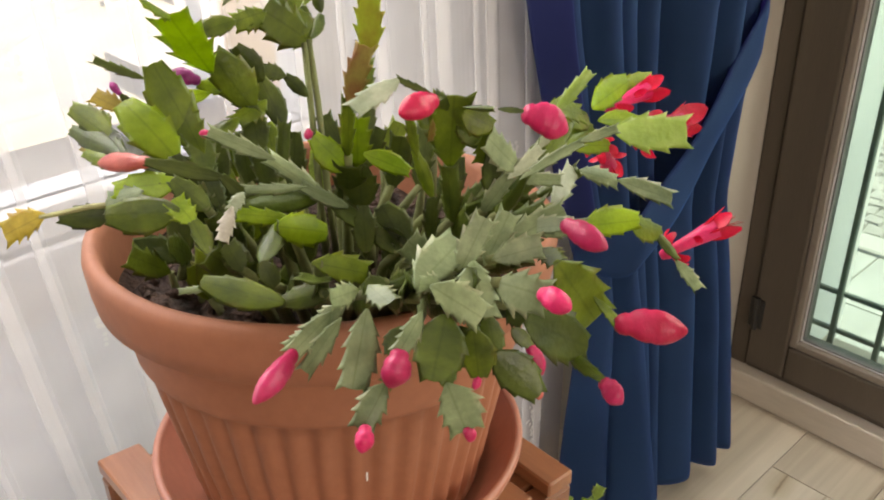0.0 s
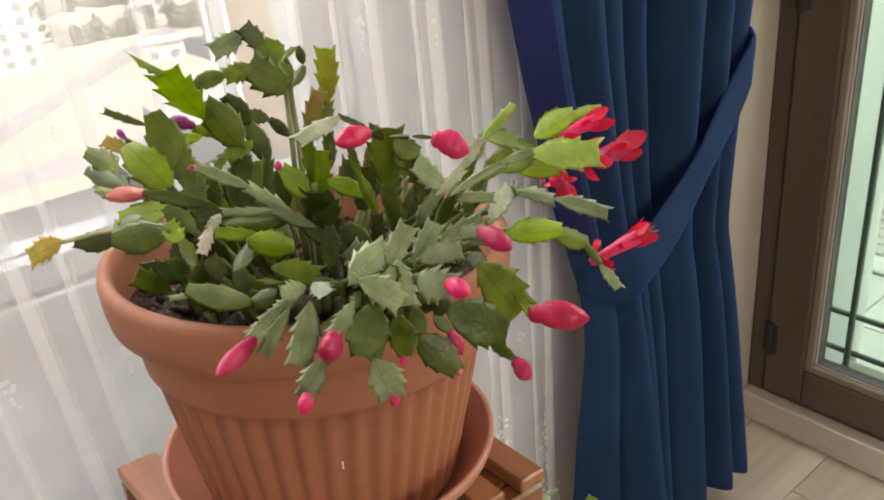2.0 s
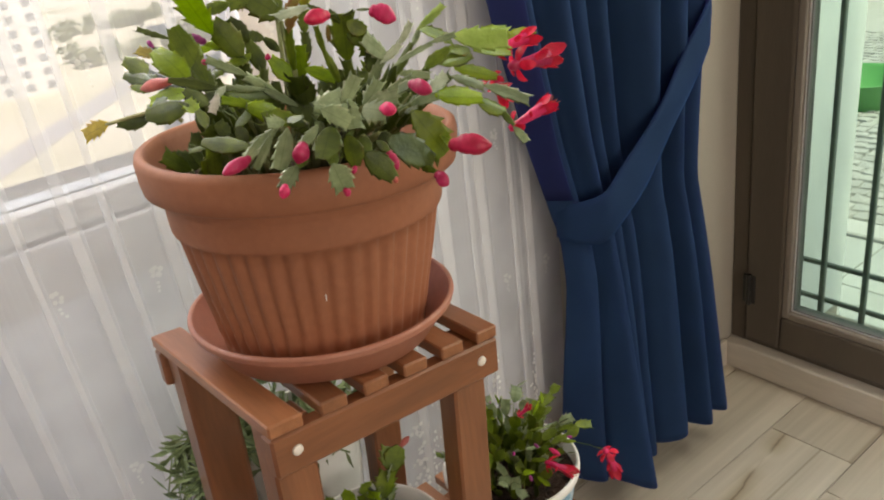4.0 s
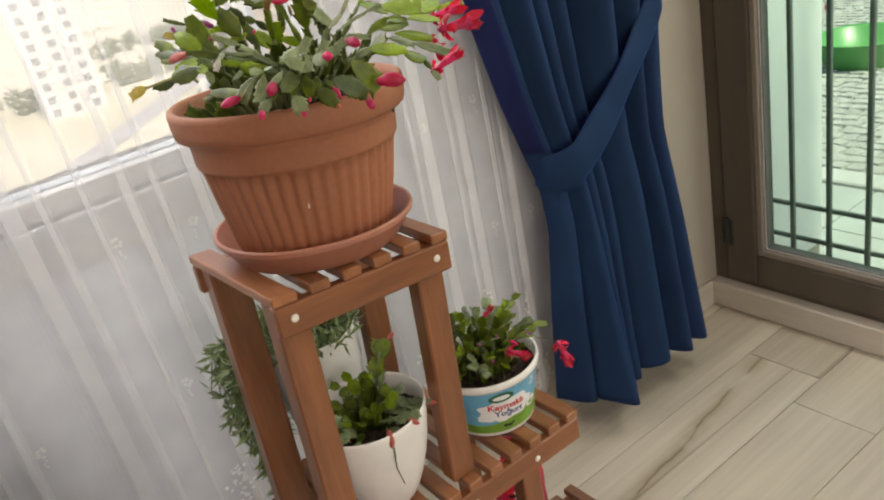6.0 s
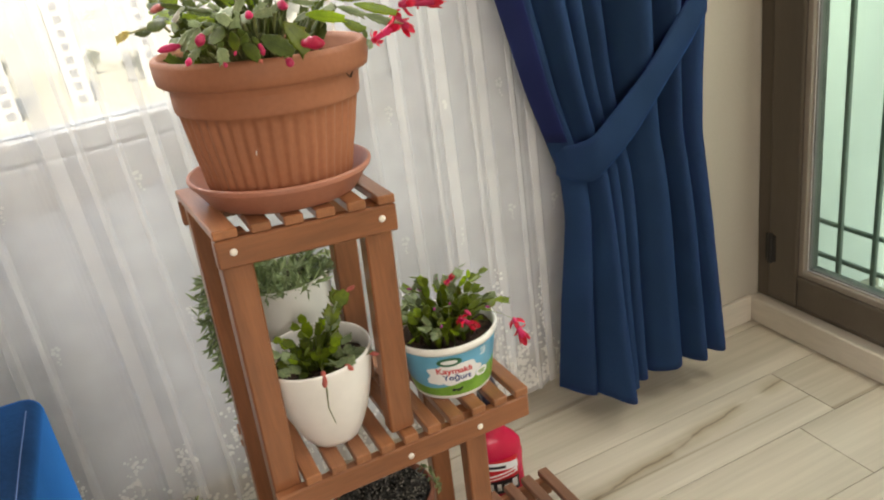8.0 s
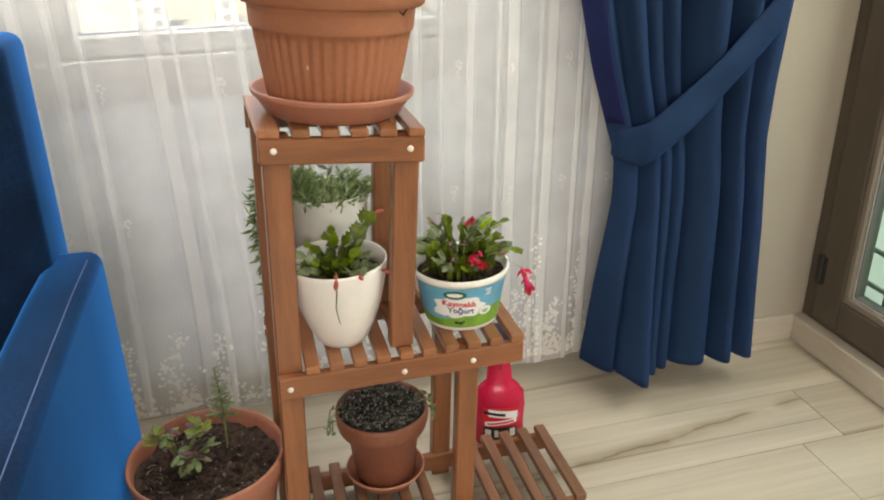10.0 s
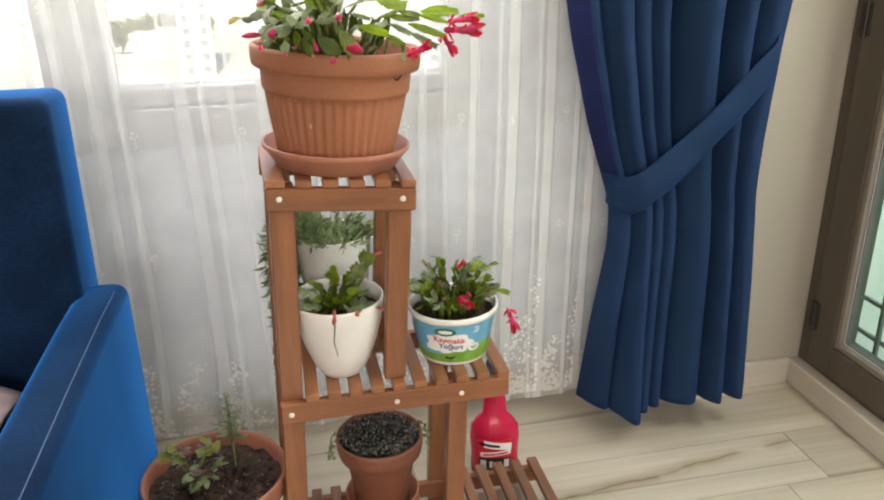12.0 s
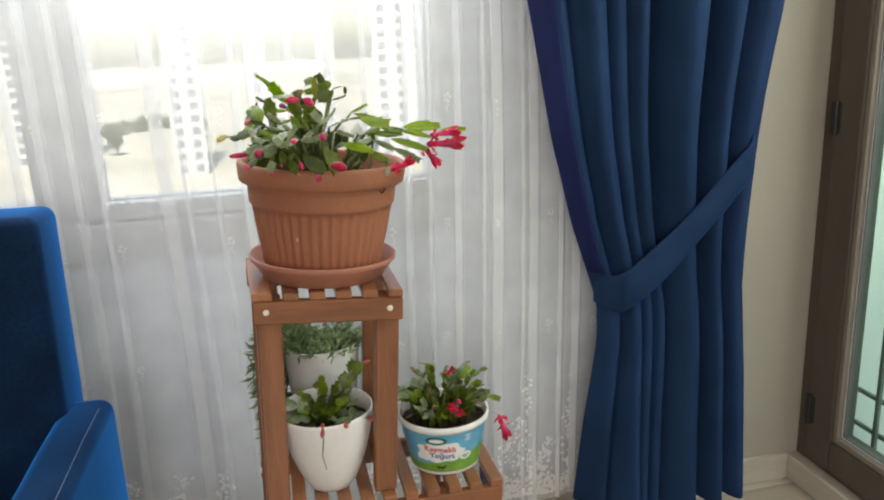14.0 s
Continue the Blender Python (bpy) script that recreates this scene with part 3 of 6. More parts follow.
# ---- curtains ----
FOLDS_AT = ((-0.86, 0.012), (-0.70, 0.018), (-0.52, 0.010), (-0.38, 0.016), (-0.29, 0.010), (-0.222, 0.018), (-0.171, 0.015), (-0.119, 0.012), (-0.073, 0.009), (0.052, 0.026), (0.092, 0.008), (0.153, 0.007),
            (0.215, 0.014), (0.262, 0.009), (0.335, 0.018), (0.42, 0.010), (0.50, 0.014), (0.597, 0.012), (0.650, 0.007), (0.716, 0.016), (0.772, 0.008), (0.802, 0.024), (0.862, 0.009),
            (0.885, 0.020), (0.946, 0.010), (0.985, 0.018))


def tulle_profile(x0, x1):
    """A net hung in loose waves, laid here and there into narrow flat pleats of three layers."""
    wave = lambda x: 0.905 + 0.006 * math.sin(x * 37 + 1.3 * math.sin(x * 9)) + 0.006 * math.sin(x * 17 + 2)
    pts, x = [], x0
    for place, w in FOLDS_AT:
        while x < place - 0.5 * w - 0.004:
            pts.append((x, wave(x)))
            x += 0.008
        y = wave(place)
        for f, layer in ((-0.5, 0.0), (0.0, 0.0), (0.44, -0.0005), (0.5, -0.0015), (0.44, -0.0028), (0.0, -0.0030), (-0.44, -0.0032), (-0.5, -0.0042), (-0.44, -0.0055), (0.0, -0.0058), (0.5, -0.0058)):
            pts.append((place + w * f, y + layer))
        x = place + 0.5 * w + 0.006
    while x < x1:
        pts.append((x, wave(x)))
        x += 0.008
    return pts


tulle = holder("tulle_curtain", pose(0, 0, 0), "sheer white tulle curtain with embroidered flowers, hanging in pleats", "curtain")
prof = tulle_profile(-0.95, 1.08)
rows = []
for i in range(15):
    z = 0.055 + (2.45 - 0.055) * i / 14
    s = 1 - z / 2.45
    row = []
    for k, (x, y) in enumerate(prof):
        row.append((x + 0.012 * math.sin(3.1 * z + x * 5) * s + 0.02 * s * math.sin(x * 7), y + 0.010 * math.sin(2.2 * z + x * 13) * s, z - 0.012 * math.sin(x * 9) * s))
    rows.append(row)
sheet("net", rows, TULLE, tulle, smooth=False)


def on_tulle(x, z):
    s = 1 - z / 2.45
    k = min(range(len(prof)), key=lambda i: abs(prof[i][0] - x))
    return Vector((x + 0.012 * math.sin(3.1 * z + x * 5) * s, prof[k][1] + 0.010 * math.sin(2.2 * z + x * 13) * s - 0.004, z))


def blossom(bm, c, r, rnd):
    """A small flat embroidered flower: five petals round a knot."""
    a0 = rnd.uniform(0, 6)
    for k in range(5):
        a = a0 + k * 2 * math.pi / 5
        u, v = Vector((math.cos(a), 0, math.sin(a))), Vector((-math.sin(a), 0, math.cos(a)))
        q = [c, c + u * r * 0.65 + v * r * 0.52, c + u * r, c + u * r * 0.65 - v * r * 0.52]
        bm.faces.new([bm.verts.new(p) for p in q])


def spray(bm, x, height, wide, count, rnd):
    """A climbing spray of embroidery: crowded at the hem, thinning to a tip."""
    for i in range(int(count * 1.5)):
        f = rnd.random() ** 1.7
        px = x + rnd.gauss(0, 1) * wide * (1 - 0.75 * f) + 0.012 * math.sin(9 * f)
        blossom(bm, on_tulle(min(1.04, px), 0.066 + height * f), rnd.uniform(0.0030, 0.0072) * (1 - 0.35 * f), rnd)


rnd = random.Random(8)
bm = bmesh.new()
for i in range(11):
    spray(bm, -0.48 + 0.115 * i + rnd.uniform(-0.02, 0.02), rnd.choice((0.13, 0.20, 0.27)), 0.026, 95, rnd)
for x, height, wide, count in ((0.735, 0.30, 0.020, 130), (0.80, 0.20, 0.024, 130), (0.865, 0.34, 0.022, 160), (0.915, 0.17, 0.022, 110), (0.985, 0.33, 0.020, 120)):
    spray(bm, x, height, wide, count, rnd)
for i in range(260):
    blossom(bm, on_tulle(rnd.uniform(-0.5, 1.04), 0.064 + abs(rnd.gauss(0, 0.012))), rnd.uniform(0.0025, 0.005), rnd)
tagged(part("embroidery", bm, LACE, tulle, "white embroidered flowers near the hem"), kind="stuff")
sprigs = bmesh.new()
for i in range(15):
    for k in range(5):
        x, z = 1.041 - 0.122 * i + rnd.uniform(-0.008, 0.008), 0.525 + 0.284 * k + (0.016 if i % 2 else 0.0)
        for j in range(5):
            a = j * 1.257
            blossom(sprigs, on_tulle(x + 0.0062 * math.cos(a) + rnd.uniform(-0.002, 0.002), z + 0.0075 * math.sin(a) + rnd.uniform(-0.002, 0.002)), rnd.uniform(0.0032, 0.0048), rnd)
        for j in range(3):
            blossom(sprigs, on_tulle(x + rnd.uniform(-0.004, 0.004), z - 0.016 - 0.006 * j), 0.0026, rnd)
tagged(part("embroidered_sprig", sprigs, SPRIG, tulle, "small white embroidered flowers scattered over the net"), kind="stuff")

# the blue drape, gathered by a band of its own cloth
LEFT_EDGE = [(2.5, 0.66), (1.3, 0.865), (1.0, 0.918), (0.8, 0.968), (0.60, 1.035), (0.50, 1.03), (0.3, 0.995), (0.085, 0.965)]
RIGHT_EDGE = [(2.5, 1.52), (1.3, 1.462), (1.1, 1.428), (0.97, 1.412), (0.75, 1.400), (0.4, 1.396), (0.085, 1.388)]
DEPTH = [(2.5, 0.805), (1.2, 0.805), (0.95, 0.803), (0.62, 0.808), (0.4, 0.775), (0.085, 0.735)]
SWELL = [(2.5, 0.072), (1.2, 0.070), (0.9, 0.056), (0.64, 0.036), (0.5, 0.046), (0.085, 0.056)]


FOLDS = (  # place across, width, ridge (+) or valley (-)
    (0.07, 0.06, 0.50), (0.135, 0.020, -0.55), (0.225, 0.042, 0.90), (0.287, 0.023, -1.25), (0.326, 0.016, 0.55), (0.366, 0.018, -1.15), (0.415, 0.022, 0.60), (0.474, 0.030, -1.65),
    (0.605, 0.085, 0.80), (0.708, 0.028, -1.60), (0.790, 0.044, 0.75), (0.868, 0.023, -1.50), (0.940, 0.040, 0.65),
)


def drape_fold(u):
    """Uneven folds: ridges come forward, valleys go back."""
    return -sum(h * math.exp(-((u - c) / w) ** 2) for c, w, h in FOLDS)


drape = holder("drape_curtain", pose(0, 0, 0), "heavy blue drape held back by a matching band", "curtain")
rows = []
for i in range(70):
    z = 0.075 + (2.45 - 0.075) * (i / 69) ** 1.15
    a, b, d, w = (lerp_table(t, z) for t in (LEFT_EDGE, RIGHT_EDGE, DEPTH, SWELL))
    row = []
    for j in range(260):
        u = j / 259
        low = max(0.0, 1 - z / 0.5)
        lean = 0.03 * (1 - u) ** 2 + 0.030 * max(0.0, 1 - u / 0.10) * (1 - low) + (0.085 * max(0, 0.13 - u) / 0.13 - 0.05 * math.exp(-((u - 0.24) / 0.10) ** 2)) * low
        x = a + (b - a) * u
        y = d + lean + w * drape_fold(u + 0.02 * math.sin(2.1 * z) * math.sin(math.pi * u)) * (0.75 + 0.25 * math.sin(9 * u + 2 * z))
        uu = u + 0.02 * math.sin(2.1 * z) * math.sin(math.pi * u)
        x += 0.0030 * w * (drape_fold(uu + 0.004) - drape_fold(uu - 0.004)) / 0.008 * min(1, u / 0.05, (1 - u) / 0.05)
        row.append((x, min(y, 0.868), z + 0.012 * low * (u - 0.3)))
    rows.append(row)
sheet("cloth", rows, DRAPE, drape, thick=0.003)
# strip over the drape's left edge that carries the painted window light
hem = [[(x - 0.001, y - 0.0035, z) for x, y, z in row[:20]] for row in rows if row[0][2] > 0.66]
sheet("edge_hem", hem, EDGE_LIGHT, drape, thick=0.002)
tagged(drape.children[-1], "left edge of the drape with the window's violet light painted on")
rows = []
for i in range(9):
    f = i / 8
    row = []
    for j in range(40):
        s = j / 39
        x = 1.026 + (1.408 - 1.026) * s
        top = 0.665 + 0.345 * s ** 1.15
        bot = 0.570 + 0.358 * s ** 1.22 + 0.030 * max(0.0, 1 - s / 0.12) ** 2
        z = bot + (top - bot) * f
        y = 0.772 - 0.012 * math.sin(math.pi * s) - 0.006 * math.sin(math.pi * f) + 0.003 * math.sin(13 * s + 5 * f)
        if s < 0.14:
            y += 0.085 * (1 - s / 0.14) ** 2
        if s > 0.93:
            y += 0.09 * ((s - 0.93) / 0.07) ** 1.5
        row.append((x, y, z))
    rows.append(row)
band = sheet("tie_band", rows, DRAPE, drape, thick=0.005)

# ---- armchair ----
def rounded(lo, hi, r, seg=4):
    bm = box(lo, hi, r, seg=seg)
    return bm


chair = holder("armchair", pose(-0.06, 0.60, 0.0, 0, 0, -3.5), "royal blue velvet armchair with sloping arms and wooden feet", "armchair")
part("seat", rounded((-0.70, -0.58, 0.16), (-0.10, 0.0, 0.40), 0.03), VELVET, chair, smooth=True)
bm = rounded((-0.71, -0.05, 0.18), (-0.075, 0.085, 0.968), 0.024)
for v in bm.verts:
    v.co.y += 0.075 * max(0, v.co.z - 0.35)
    v.co.x += 0.010 * math.sin(2.6 * v.co.z)
part("backrest", bm, VELVET, chair, smooth=True)
for x0 in (-0.095, -0.80):
    bm = rounded((x0, -0.60, 0.14), (x0 + 0.095, 0.055, 0.60), 0.026)
    bmesh.ops.bisect_plane(bm, geom=bm.verts[:] + bm.edges[:] + bm.faces[:], plane_co=(0, -0.12, 0), plane_no=(0, 1, 0))
    bmesh.ops.bisect_plane(bm, geom=bm.verts[:] + bm.edges[:] + bm.faces[:], plane_co=(0, -0.3, 0), plane_no=(0, 1, 0))
    for v in bm.verts:
        if v.co.z > 0.4:
            v.co.z -= 0.10 * max(0, -v.co.y - 0.02) ** 1.2
    arm = part("arm", bm, VELVET, chair, smooth=True)
    part("seam", tube([(x0 + 0.0790, -0.565, 0.5500), (x0 + 0.0790, -0.3, 0.5767), (x0 + 0.0790, -0.12, 0.5921), (x0 + 0.0790, 0.0, 0.5979)], 0.0009, 5), THREAD, arm, "pale stitched seam")
for x, y in ((-0.06, 0.05), (-0.74, 0.05), (-0.06, -0.55), (-0.74, -0.55)):
    part("foot", tube([(x, y, 0.145), (x + (0.02 if x > -0.4 else -0.02), y + 0.01, 0.0)], [0.022, 0.012], 10), WOOD_V, chair, "tapered wooden foot")
rows = []
for i in range(16):
    row = []
    for j in range(16):
        x, y = -0.60 + 0.42 * j / 15, -0.50 + 0.40 * i / 15
        row.append((x, y, 0.415 + 0.085 * math.exp(-((x + 0.33) ** 2 + (y + 0.2) ** 2) / 0.03) + 0.012 * math.sin(17 * x + 3) * math.sin(15 * y)))
    rows.append(row)
blanket = sheet("blanket", rows, PINK, None, thick=0.02)
blanket.matrix_basis = pose(-0.06, 0.60, 0.0, 0, 0, -3.5)
tagged(blanket, "crumpled pink patterned cloth on the armchair seat", "blanket")

# ---- plant stand ----
def stand_shape(p):
    """The stand leans a little, and its top slopes."""
    x, y, z = p
    f = min(1, max(0, (z - 0.5) / 0.28))
    f = f * f * (3 - 2 * f)
    skew = 0.012 * min(1, max(0, (y - 0.40) / 0.21)) * min(1, max(0, (0.262 - x) / 0.02))
    splay = 0.008 * min(1, max(0, (z - 0.44) / 0.36)) * min(1, max(0, (x - 0.232) / 0.2))
    return Vector((x + 0.043 * (z - 0.405) - skew + splay, y, z - (0.0015 + 0.080 * (x - 0.335)) * f))


STAND = holder("plant_stand", pose(0, 0, 0), "reddish varnished wooden plant stand in three slatted steps", "plant stand")


def stick(name, lo, hi, material, bevel=0.0025, label=""):
    bm = box(lo, hi, bevel)
    if hi[2] - lo[2] > 0.2:
        for z in (0.5, 0.64, 0.78):
            if lo[2] < z < hi[2]:
                bmesh.ops.bisect_plane(bm, geom=bm.verts[:] + bm.edges[:] + bm.faces[:], plane_co=(0, 0, z), plane_no=(0, 0, 1))
    for v in bm.verts:
        v.co = stand_shape(v.co)
    return part(name, bm, material, STAND, label)


FRONT, REAR = 0.398, 0.637
for y in (0.417, 0.590):
    stick("post", (0.216, y, 0.0), (0.256, y + 0.030, 0.829), WOOD_V)
    stick("post", (0.408, y, 0.443), (0.448, y + 0.030, 0.829), WOOD_V)
    stick("post", (0.532, y, 0.0), (0.570, y + 0.030, 0.427), WOOD_V)
# rails, in front of and behind the posts
for y0, y1 in ((FRONT, 0.4165), (0.6205, REAR)):
    stick("rail", (0.210, y0, 0.789), (0.452, y1, 0.829), WOOD_X)
    stick("rail", (0.214, y0, 0.386), (0.646, y1, 0.427), WOOD_X)
for y0, y1 in ((0.370, 0.392), (0.585, 0.601)):
    stick("rail", (0.232, y0, 0.018), (0.790, y1, 0.058), WOOD_X)
stick("slat", (0.210, FRONT, 0.830), (0.242, REAR, 0.843), WOOD_Y, 0.0015)
for k in range(5):
    x = 0.2585 + k * 0.042
    stick("slat", (x, FRONT, 0.830), (x + 0.0255, REAR, 0.843), WOOD_Y, 0.0015)
for k in range(10):
    x = 0.260 + k * 0.0402
    stick("slat", (x, FRONT, 0.428), (x + 0.024, 0.664, 0.442), WOOD_Y, 0.0015)
for k in range(13):
    x = 0.268 + k * 0.0417
    if not 0.528 - 0.022 < x < 0.572:
        stick("slat", (x, 0.370, 0.059), (x + 0.022, 0.606, 0.073), WOOD_LOW, 0.0015)
for x, z in ((0.232, 0.811), (0.429, 0.811), (0.233, 0.405), (0.428, 0.405), (0.552, 0.405)):
    bm = lathe([(0.0052, 0), (0.0050, 0.0012), (0.0035, 0.0022)], 14, close_top=True)
    p = stand_shape((x, FRONT, z))
    for v in bm.verts:
        v.co = Vector((v.co.x, -v.co.z, v.co.y)) + p
    part("screw_cover", bm, CAP, STAND, "round cream plastic screw cover", True)
bm = lathe([(0.0045, 0), (0.0045, 0.002), (0.003, 0.003)], 12, close_top=True)
for v in bm.verts:
    v.co = Vector((-v.co.z, v.co.x, v.co.y)) + stand_shape((0.216, 0.617, 0.41))
part("screw_cover", bm, CAP, STAND, "round cream plastic screw cover", True)


# ---- pots ----
def soil_disc(r, z, seed, rough=0.006):
    bm = bmesh.new()
    rings, n = [], 40
    for i in range(1, 15):
        rr = r * i / 14
        rings.append([bm.verts.new((rr * math.cos(2 * math.pi * k / n), rr * math.sin(2 * math.pi * k / n), z + rough * noise.noise((rr * 60 * math.cos(2 * math.pi * k / n) + seed, rr * 60 * math.sin(2 * math.pi * k / n), seed)) + rough * 0.8 * noise.noise((rr * 170 * math.cos(2 * math.pi * k / n), rr * 170 * math.sin(2 * math.pi * k / n), seed + 3)))) for k in range(n)])
    mid = bm.verts.new((0, 0, z))
    for k in range(n):
        bm.faces.new((mid, rings[0][k], rings[0][(k + 1) % n]))
    for a, b in zip(rings, rings[1:]):
        for k in range(n):
            bm.faces.new((a[k], b[k], b[(k + 1) % n], a[(k + 1) % n]))
    return bm


def fluted(a, i):
    return -0.0036 * (0.5 + 0.5 * math.cos(44 * a)) ** 1.4 if 3 <= i <= 9 else 0.0


TOP_TILT = pose(0.354, 0.512, stand_shape((0.333, 0.5, 0.8435))[2] + 0.0005, 0, 3.9, 0)
saucer = holder("pot_saucer", TOP_TILT, "round pinkish terracotta plastic saucer under the large pot", "saucer")
part("dish", lathe([(0.100, 0.0), (0.106, 0.003), (0.1245, 0.030), (0.1285, 0.033), (0.1290, 0.037), (0.1260, 0.040), (0.1220, 0.037), (0.104, 0.008), (0.060, 0.006), (0.002, 0.006)], 72), SAUCER, saucer, smooth=True)

part("rim", lathe([(0.1245, 0.0335), (0.1275, 0.0345), (0.1298, 0.0372), (0.1292, 0.0400), (0.1268, 0.0412), (0.1240, 0.0398), (0.1228, 0.0370)], 72, close_bottom=False), SAUCER, saucer, "rolled saucer rim", True)

big_pot = holder("flower_pot", TOP_TILT @ pose(0, 0, 0.0065), "large ribbed terracotta plastic flower pot filled with soil", "flower pot")
prof_big = [(0.0955, 0.0), (0.0992, 0.004), (0.1000, 0.012), (0.1006, 0.0145), (0.1034, 0.024), (0.1070, 0.046), (0.1117, 0.068), (0.1157, 0.090), (0.1195, 0.112), (0.1214, 0.1240), (0.1246, 0.1262), (0.1256, 0.1285), (0.1262, 0.134), (0.1277, 0.158), (0.1284, 0.1610), (0.1380, 0.1630), (0.1412, 0.1655), (0.1430, 0.176), (0.1440, 0.191), (0.1428, 0.1962), (0.1395, 0.1985), (0.1355, 0.1975), (0.1325, 0.190), (0.1270, 0.150), (0.1215, 0.140)]
part("vessel", lathe(prof_big, 352, fluted), TERRA, big_pot, smooth=True)
part("soil", soil_disc(0.130, 0.163, 2, 0.011), SOIL, big_pot, "dark crumbly potting soil", True)
part("scratch", box((-0.0005, -0.0003, -0.003), (0.0005, 0.0003, 0.003), 0.0001), CLOUD, big_pot, "small pale scratch").matrix_basis = pose(-0.049, -0.1015, 0.080, 0, 0, -26)

white_pot = holder("flower_pot", pose(0.336, 0.482, 0.4425) @ Matrix.Diagonal((1.06, 1.06, 1.05, 1)), "smooth white plastic flower pot with a rounded base", "flower pot")
egg = [(0.034, 0.0), (0.039, 0.002), (0.0450, 0.012), (0.0550, 0.034), (0.0655, 0.064), (0.0735, 0.096), (0.0788, 0.126), (0.0810, 0.142), (0.0808, 0.147), (0.0795, 0.1485), (0.0780, 0.146), (0.0755, 0.126), (0.0695, 0.10)]
part("vessel", lathe(egg, 64), WHITEPOT, white_pot, smooth=True)
part("soil", soil_disc(0.0738, 0.118, 5, 0.005), SOIL, white_pot, "dark potting soil", True)

grey_pot = holder("flower_pot", pose(0.345, 0.642, 0.4425) @ Matrix.Diagonal((1.0, 1.0, 1.07, 1)), "tall off-white plastic flower pot behind the others", "flower pot")
tall = [(0.042, 0.0), (0.046, 0.002), (0.052, 0.02), (0.060, 0.06), (0.067, 0.11), (0.0722, 0.16), (0.0750, 0.195), (0.0755, 0.206), (0.074, 0.208), (0.0725, 0.205), (0.070, 0.18), (0.066, 0.16)]
part("vessel", lathe(tall, 56), GREYPOT, grey_pot, smooth=True)
part("soil", soil_disc(0.070, 0.186, 6, 0.004), SOIL, grey_pot, "dark potting soil", True)

brown_saucer = holder("pot_saucer", pose(0.405, 0.538, 0.0735), "small terracotta plastic saucer on the low slats", "saucer")
part("dish", lathe([(0.058, 0.0), (0.062, 0.002), (0.076, 0.022), (0.079, 0.026), (0.077, 0.028), (0.074, 0.025), (0.060, 0.006), (0.002, 0.005)], 48), SAUCER, brown_saucer, smooth=True)
part("rim", lathe([(0.0755, 0.0225), (0.0780, 0.0235), (0.0797, 0.0262), (0.0785, 0.0288), (0.0760, 0.0292), (0.0742, 0.0265)], 48, close_bottom=False), SAUCER, brown_saucer, "rolled saucer rim", True)
brown_pot = holder("flower_pot", pose(0.405, 0.538, 0.0795), "brown terracotta plastic pot with a wide collar", "flower pot")
part("vessel", lathe([(0.054, 0.0), (0.058, 0.003), (0.0705, 0.110), (0.0718, 0.1145), (0.0800, 0.117), (0.0872, 0.124), (0.0905, 0.138), (0.0912, 0.155), (0.0905, 0.1635), (0.0868, 0.165), (0.0835, 0.150), (0.077, 0.12)], 56), BROWNPOT, brown_pot, smooth=True)
part("soil", soil_disc(0.0845, 0.154, 9, 0.010), DRY, brown_pot, "dark dried-out growth covering the soil", True)

floor_pot = holder("flower_pot", pose(0.073, 0.478, 0.0), "wide terracotta plastic flower pot standing on the floor", "flower pot")
part("vessel", lathe([(0.085, 0.0), (0.090, 0.004), (0.124, 0.195), (0.1265, 0.200), (0.1330, 0.203), (0.1375, 0.232), (0.1385, 0.246), (0.1370, 0.250), (0.1335, 0.2495), (0.1315, 0.235), (0.122, 0.19)], 72), FLOORPOT, floor_pot, smooth=True)
part("soil", soil_disc(0.127, 0.218, 12, 0.012), SOIL, floor_pot, "dark soil with dry crumbs", True)

# ---- yogurt tub with its print ----
TUB_AT = pose(0.560, 0.502, 0.4425) @ Matrix.Diagonal((1.04, 1.04, 1.04, 1))
tub = holder("yogurt_tub", TUB_AT, "white yogurt tub with blue and green print, reused as a pot", "tub")
TH, TR0, TR1 = 0.104, 0.0645, 0.0800
part("vessel", lathe([(0.058, 0.0), (0.0635, 0.002), (TR0, 0.006), (TR1 - 0.001, 0.090), (TR1, 0.0915), (0.0840, 0.0925), (0.0850, 0.0965), (0.0848, 0.1025), (0.0838, TH), (0.0815, TH), (0.0800, 0.1025), (0.0770, 0.080), (0.074, 0.07)], 72), TUB, tub, smooth=True)
part("soil", soil_disc(0.0775, 0.084, 15, 0.006), SOIL, tub, "dark potting soil", True)


def tub_point(s, z, out=0.0):
    """A point of the tub's side: s metres round from its front, z up."""
    r = TR0 + (TR1 - TR0) * (z - 0.006) / 0.084 + out
    a = -math.pi / 2 + s / 0.0725 - 0.36
    return Vector((r * math.cos(a), r * math.sin(a), z))


def tub_patch(name, s0, s1, low, high, out, material, n=48, rows=6):
    """A printed field of the tub, between two edges low(s) and high(s)."""
    bm = bmesh.new()
    grid = []
    for i in range(rows + 1):
        grid.append([bm.verts.new(tub_point(s0 + (s1 - s0) * k / n, low(s0 + (s1 - s0) * k / n) * (1 - i / rows) + high(s0 + (s1 - s0) * k / n) * i / rows, out)) for k in range(n + 1)])
    for a, b in zip(grid, grid[1:]):
        for k in range(n):
            bm.faces.new((a[k], a[k + 1], b[k + 1], b[k]))
    return part(name, bm, material, tub, smooth=True)


